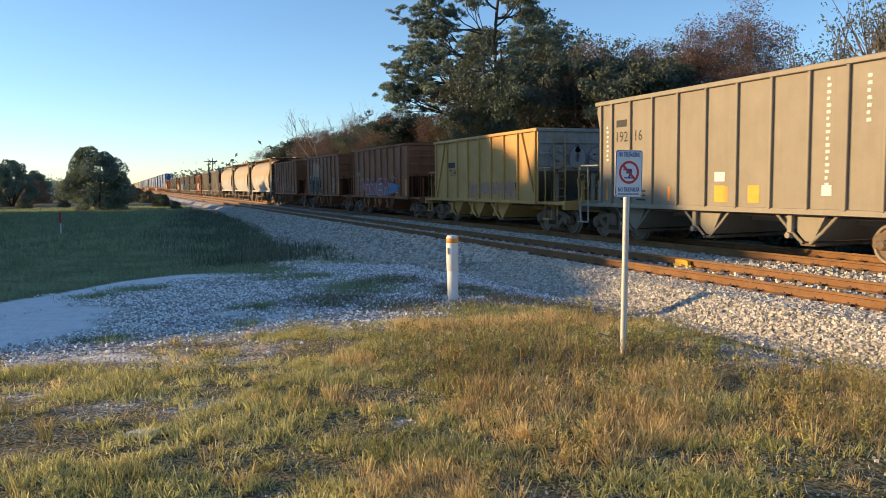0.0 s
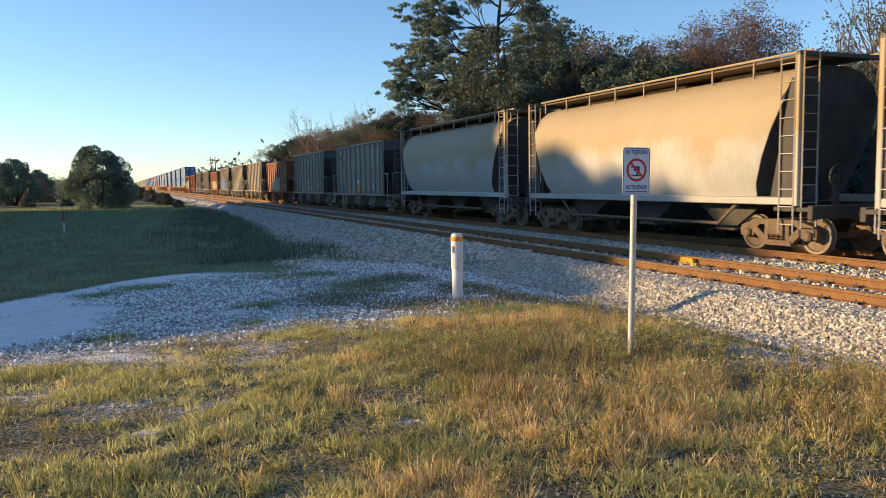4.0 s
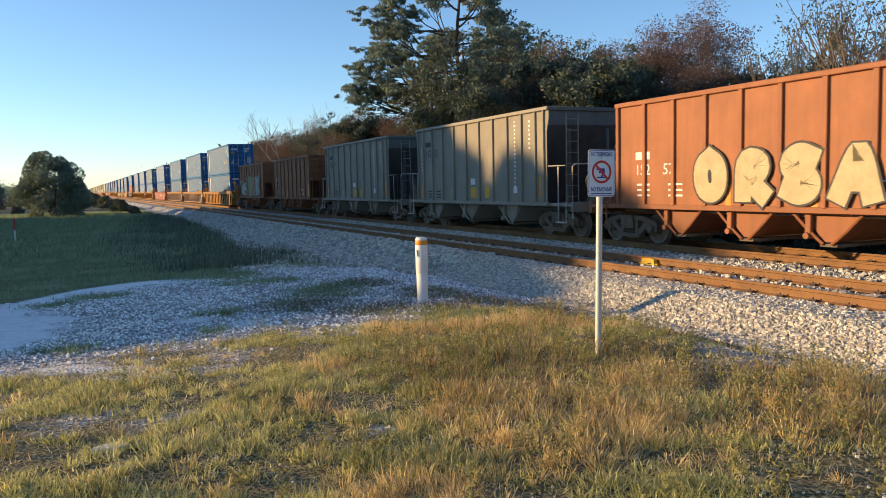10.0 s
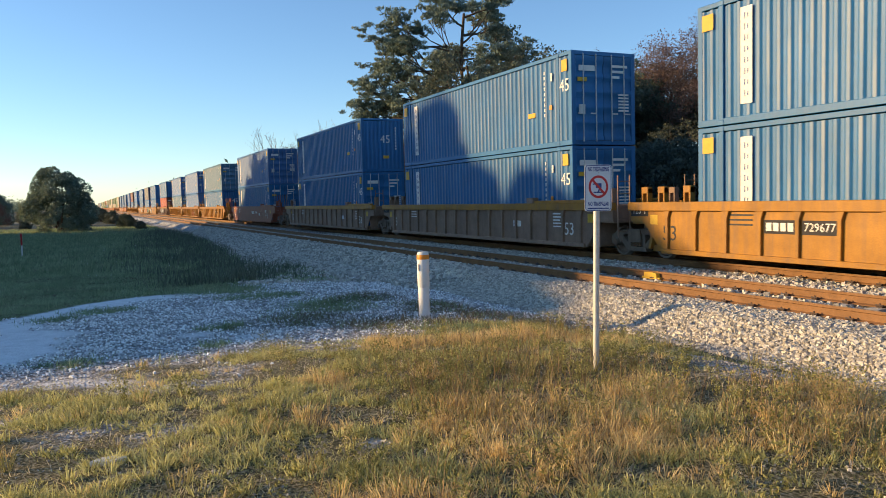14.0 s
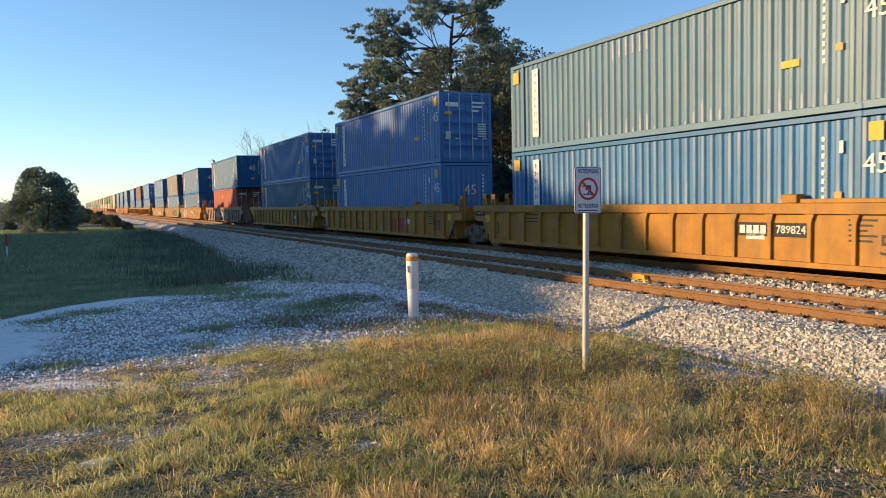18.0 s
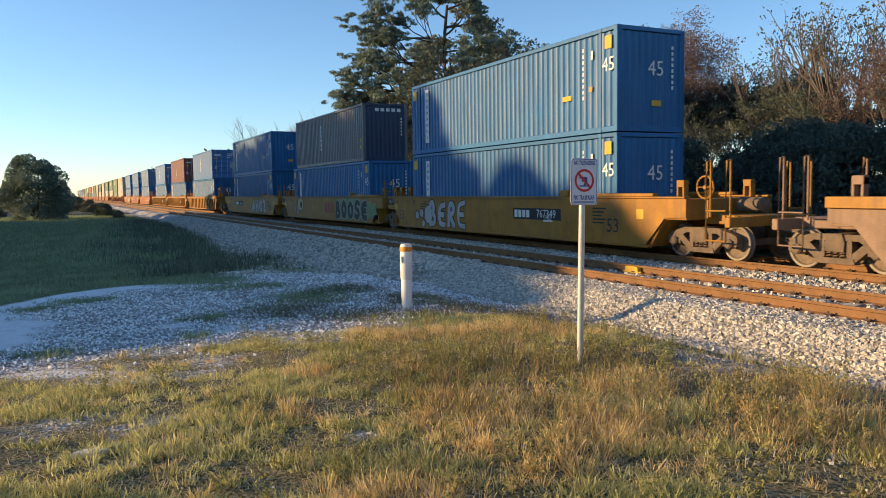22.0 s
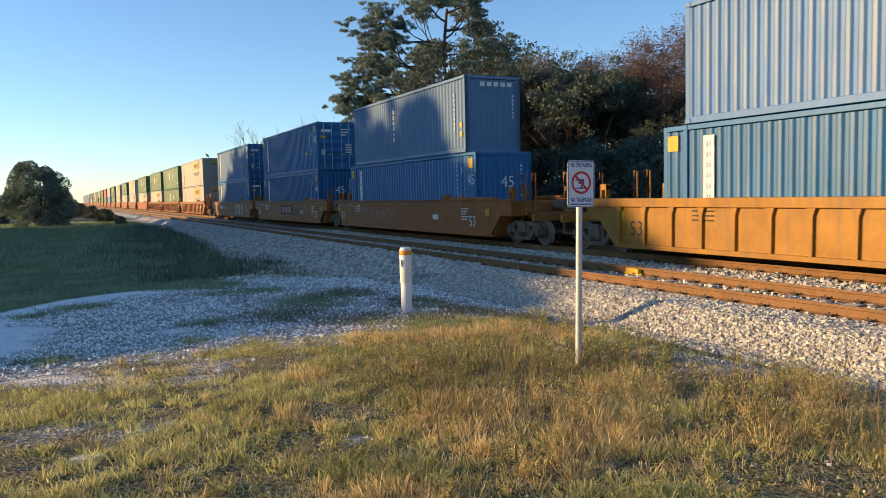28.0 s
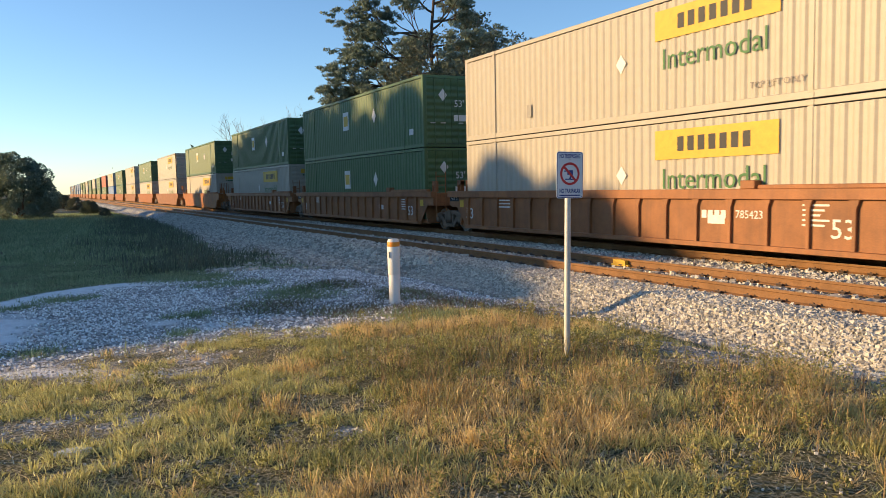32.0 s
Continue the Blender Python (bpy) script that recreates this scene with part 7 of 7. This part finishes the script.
def broadleaf(name, label, seed, height, leaf, wood, n, size, radius, group="trees behind the track", deep=3, spread=0.8):
    rng = random.Random(seed)
    t = thing(name, label, "tree", group)
    g, tips = Geo(), []
    for k in range(3):
        a = k * 2.1 + rng.uniform(-0.5, 0.5)
        limbs(g, Vector((0.2 * math.cos(a), 0.2 * math.sin(a), -0.3)), Vector((0.35 * math.cos(a), 0.35 * math.sin(a), 1)).normalized(), height * 0.45, height * 0.016, deep, rng, tips, spread, 0.25)
    hi = max(p.z for p, _ in tips)
    for q in range(len(g.v)):
        g.v[q] = (g.v[q][0], g.v[q][1], g.v[q][2] * height / hi if g.v[q][2] > 0 else g.v[q][2])
    tips = [(Vector((p.x, p.y, p.z * height / hi)), v) for p, v in tips]
    part("trunk", g, wood, t, "branching stems")
    if n:
        c = cloud(tips, n, radius, seed)
        c[:, 2] = np.abs(c[:, 2]) + height * 0.02
        part("crown", leaf_cards("crown", c, size, leaf, seed + 1, 1.0), None, t)
    return t


def bush(name, label, seed, w, h, leaf, n, size):
    """A dense round-shouldered bush that reaches the ground, with lumps and gaps in its outline."""
    rng = np.random.default_rng(seed)
    t = thing(name, label, "bush", "undergrowth")
    m = 80
    ca, ch = rng.uniform(0, 6.28, m), rng.uniform(0, 1, m) ** 0.8
    rad = w / 2 * np.sqrt(np.clip(1.02 - ch ** 2.2, 0.05, 1)) * rng.uniform(0.45, 1.0, m)
    centres = np.stack([rad * np.cos(ca), rad * np.sin(ca), ch * h * 0.92], -1)
    k = rng.integers(0, m, n)
    d = rng.normal(size=(n, 3))
    d /= np.linalg.norm(d, axis=1)[:, None]
    p = centres[k] + d * (w * 0.095 * rng.uniform(0.5, 1.15, n) ** 0.5)[:, None]
    p[:, 2] = np.abs(p[:, 2])
    g = Geo()
    for q in range(7):
        c = centres[q * 5 % m]
        g.tube([(0.1 * math.cos(q), 0.1 * math.sin(q), -0.2), (c[0] * 0.5, c[1] * 0.5, c[2] * 0.6), tuple(c)], 0.05 * h / 3, 5, 0.015)
    part("stem", g, M["bark"], t)
    part("foliage", leaf_cards("foliage", p, size, leaf, seed + 3), None, t)
    return t


def put(ob, x, y, turn=0, first=False, scale=1.0):
    m = pose(x, y, float(ground_z(x, y)), 0, 0, turn)
    o = ob if first else copy_thing(ob, m)
    o.matrix_basis = m @ Matrix.Diagonal((scale, scale, scale, 1))
    return o


PINE = pine(3, 16.5)
put(PINE, -53.5, 27.0, 20, True)
put(PINE, -58.5, 30.0, 200, scale=0.82)
OAK = broadleaf("leafy_tree", "dark leafy tree of the wood's edge", 11, 9.5, M["oak"], M["bark"], 34000, 0.10, 0.5)
OAK2 = broadleaf("leafy_tree", "dark leafy tree of the wood's edge", 12, 8.0, M["oak"], M["bark"], 32000, 0.10, 0.5)
RUDDY = broadleaf("brown_tree", "bare branching tree with brown withered leaves", 13, 11.5, M["ruddy"], M["twig"], 32000, 0.055, 0.48, deep=4)
OPEN = broadleaf("thin_tree", "thin tree with sparse olive leaves and bare twigs", 14, 11.0, M["scrub"], M["twig"], 11000, 0.085, 0.3, deep=4)
BARE = broadleaf("bare_tree", "pale leafless tree with fine twigs", 15, 9.0, None, M["paletwig"], 0, 0, 0, deep=4)
SAPLING = broadleaf("sapling", "slender sapling with sparse pale olive leaves", 16, 11.0, M["scrub"], M["twig"], 1000, 0.075, 0.26, deep=3, spread=0.32)
SCRUB = bush("scrub_bush", "dense dark scrub at the foot of the wood", 51, 7.0, 4.6, M["oak"], 22000, 0.09)
SCRUB2 = bush("scrub_bush", "olive scrub with lighter leaf tips", 52, 5.5, 3.6, M["scrub"], 12000, 0.10)
RUDDY_BUSH = bush("brown_bush", "brown leafless scrub beside the wood", 53, 6.0, 4.6, M["ruddy"], 6500, 0.10)
FIELD_BUSH = bush("field_bush", "large dark green bush standing in the field", 54, 7.0, 6.7, M["hedge"], 34000, 0.10)

rng = random.Random(77)
put(OAK, -40, 25.5, 0, True), put(OAK2, -33.5, 25, 40, True), put(RUDDY, -35.0, 29.5, 0, True), put(OPEN, -41.5, 30, 10, True), put(SAPLING, -26.8, 32.5, 0, True, 0.95)
for ob, x, y, turn, sc in ((RUDDY, -38.5, 32, 130, 0.95), (RUDDY, -31.5, 31, 210, 0.85), (OPEN, -45, 33, 80, 1.0), (SAPLING, -25.2, 31.5, 150, 1.0), (SAPLING, -23.5, 33, 20, 1.08), (SAPLING, -21.5, 32, 260, 0.92), (SAPLING, -19.5, 33, 200, 0.9), (OAK, -45, 25, 100, 0.9), (OPEN, -50, 25.5, 70, 0.8),
                           (OPEN, -55, 27, 190, 0.75), (OPEN, -60, 29, 300, 0.8), (OPEN, -28, 27, 10, 0.56), (OPEN, -23, 29, 250, 0.56), (RUDDY, -18, 30, 140, 0.68), (OPEN, -13, 31, 30, 0.7), (OAK2, -8, 32, 60, 0.9), (OAK, -2, 31, 160, 0.8),
                           (OPEN, -49.5, 28.5, 40, 1.3), (OPEN, -46.5, 29.5, 140, 1.15), (OPEN, -48, 26, 220, 0.95), (OPEN, -52, 26.5, 320, 0.7), (OAK, -29, 33, 90, 0.8), (OAK2, -15, 36, 200, 1.0), (OAK, -5, 36, 130, 0.9)):
    put(ob, x, y, turn, scale=sc)
put(SCRUB, -42, 22.6, 0, True), put(SCRUB2, -25, 22.5, 0, True), put(RUDDY_BUSH, -70, 25, 0, True)
for i in range(26):
    put((SCRUB, SCRUB, SCRUB2)[i % 3], 4 - i * 3.3 + rng.uniform(-0.8, 0.8), 23.3 + rng.uniform(-0.7, 1.2), rng.uniform(0, 360), scale=rng.uniform(0.8, 1.05))
for i in range(20):
    put((SCRUB, OPEN if i < 9 or i > 12 else OAK2)[i % 2], 6 - i * 4.4 + rng.uniform(-1, 1), 28.5 + rng.uniform(-1, 2), rng.uniform(0, 360), scale=rng.uniform(0.75, 0.95) * (0.74 if i < 9 else 1.0))
for i, (x, y) in enumerate(((-64, 26), (-69, 24.5), (-74, 27), (-79, 24), (-84, 26.5), (-89, 24), (-95, 27), (-101, 25), (-108, 27), (-115, 25), (-123, 27), (-131, 26), (-140, 28))):
    put((RUDDY, OAK2, RUDDY, OPEN, OAK)[i % 5], x, y, i * 67, scale=(0.82, 1.05, 0.85, 0.85, 0.92)[i % 5])
for i in range(9):
    put((RUDDY_BUSH, SCRUB2, RUDDY_BUSH)[i % 3], -64 - i * 4.4, 24.5 + rng.uniform(-1, 1.5), rng.uniform(0, 360), scale=1.12 - i * 0.03)
put(BARE, -90, 23.8, 0, True, 1.35)
put(BARE, -76, 26, 90, scale=1.0)
for i in range(14):
    put((SCRUB2, SCRUB, RUDDY_BUSH)[i % 3], -95 - i * 8.5, 25 + rng.uniform(-1, 2), rng.uniform(0, 360), scale=rng.uniform(0.75, 1.0))
put(FIELD_BUSH, -88, -2.2, 0, True)
for x, y, sc in ((-118, -13.5, 0.95), (-124, -19, 1.0), (-112, -20.0, 0.8), (-140, -13, 0.8), (-150, -24, 1.1)):
    put(FIELD_BUSH, x, y, x * 7, scale=sc)
for x, y, sc in ((-135, -12.5, 0.8), (-100, -18, 0.7)):
    put(RUDDY_BUSH, x, y, x * 3, scale=sc)

for x, y, sc in ((-95, 4.4, 0.34), (-84, 5.2, 0.24), (-108, 4.6, 0.4), (-122, 3.8, 0.5), (-140, 2.5, 0.6), (-160, 1.5, 0.7), (-152, -5, 0.7), (-166, -10, 0.75), (-175, -2, 0.7), (-102, -10.5, 0.35), (-106, -6.5, 0.3), (-128, -4, 0.5)):
    put((SCRUB2, SCRUB)[x % 2], x, y, x * 5, scale=sc)

# far woods along the line
x = np.linspace(-1500, -240, 60)
for i, (y0, sc) in enumerate(((34, 1.2), (-46, 1.2))):
    pts = []
    r2 = np.random.default_rng(90 + i)
    for q in x:
        m = 260
        pts.append(np.stack([q + r2.normal(0, 9, m), y0 * (1 + (abs(q) - 240) / 2600) + r2.normal(0, 3, m), np.abs(r2.normal(0, 3.2, m)) * sc + 0.3], -1))
    stuff("far_woods", leaf_cards("far_woods", np.concatenate(pts), 0.9, M["hedge"], 92 + i), "far dark woods along the line", "woods")


def power_pole(x, y, h):
    t = thing("utility_pole", "distant wooden utility pole with a cross arm", "utility pole", at=pose(x, y, float(ground_z(x, y))))
    part("pole", Geo().tube([(0, 0, -0.5), (0, 0, h)], 0.16, 8, 0.1), M["bark"], t)
    part("cross_arm", Geo().box(-0.1, 0.1, -1.2, 1.2, h - 0.9, h - 0.7, 0.02), M["bark"], t)


power_pole(-205, 22, 9.5)
power_pole(-235, 24, 10.5)

# the trees behind the camera's shoulder, whose shade lies across the field and the train
SHADE = broadleaf("shade_tree", "broad leafy tree across the field from the track", 61, 15.0, M["oak"], M["bark"], 14000, 0.34, 1.0, "trees across the field", 3, 0.9)
SHADE2 = bush("shade_thicket", "dense thicket across the field from the track", 62, 6.5, 9.5, M["oak"], 9000, 0.34)
put(SHADE, -56, -26, 0, True), put(SHADE2, -54, -25, 0, True, 1.6)
for x in (-52.5, -61, -66, -71, -76, -81, -86):
    put(SHADE, x, -26 - rng.uniform(-1, 2), rng.uniform(0, 360), scale=rng.uniform(0.98, 1.1))
for i in range(12):
    put(SHADE2, -56 - i * 3.1, -25 - rng.uniform(-1, 1), rng.uniform(0, 360), scale=rng.uniform(1.45, 1.65))
# the thicket thins out and drops towards the open bank
SHADE3 = bush("shade_sapling", "slender leafy sapling at the edge of the thicket", 63, 3.0, 9.5, M["oak"], 5200, 0.3)
put(SHADE3, -50.2, -25, 0, True, 1.72)
for i in range(38):
    x = -49.2 + i * 0.72
    top = float(np.interp(x, (-49.5, -48.6, -47.6, -45.2, -44.4, -43.2, -42.3, -41.4, -40.4, -36.4, -35.3, -33.2, -31.2, -29.4, -28.2, -26.6, -24, -22.6), (15.6, 15.2, 12.3, 11.9, 11.1, 10.8, 11.9, 12.0, 11.0, 10.6, 9.6, 9.0, 8.2, 7.7, 7.4, 7.15, 6.4, 5.7)))
    put(SHADE3, x, -25 + rng.uniform(-0.4, 0.4), rng.uniform(0, 360), scale=(top + float(np.interp(x, (-34.5, -32), (0.42, 0.1)))) / 9.0 * rng.uniform(0.98, 1.02))


# ---- motion of the train ----
def motions():
    times = [0, 4, 8, 12, 16, 20, 24, 28, 32]
    for ob, s, z in MOVERS:
        walk(ob, [(t, pose(s + travel(t), FAR_TRACK, z)) for t in times])
        for ws in [c for c in ob.children if c.name.startswith("wheelset")]:
            x = ws.location.x
            # the wheels are keyed while they roll past the camera
            f0 = f1 = None
            for k in range(0, 961):
                here = s + x + travel(k / 30)
                if -48 < here < -4:
                    f0 = k if f0 is None else f0
                    f1 = k
            rows = [(0, pose(x, 0, WHEEL_R))]
            if f0 is not None and f1 > f0:
                start = travel(f0 / 30)
                if f0 > 0:
                    rows.append((f0 / 30, pose(x, 0, WHEEL_R)))
                for k in range(f0 + 1, f1 + 1):
                    rows.append((k / 30, pose(x, 0, WHEEL_R) @ Matrix.Rotation((travel(k / 30) - start) / WHEEL_R, 4, "Y")))
                if f1 < 960:
                    rows.append((32, rows[-1][1]))
                walk(ws, rows)


motions()
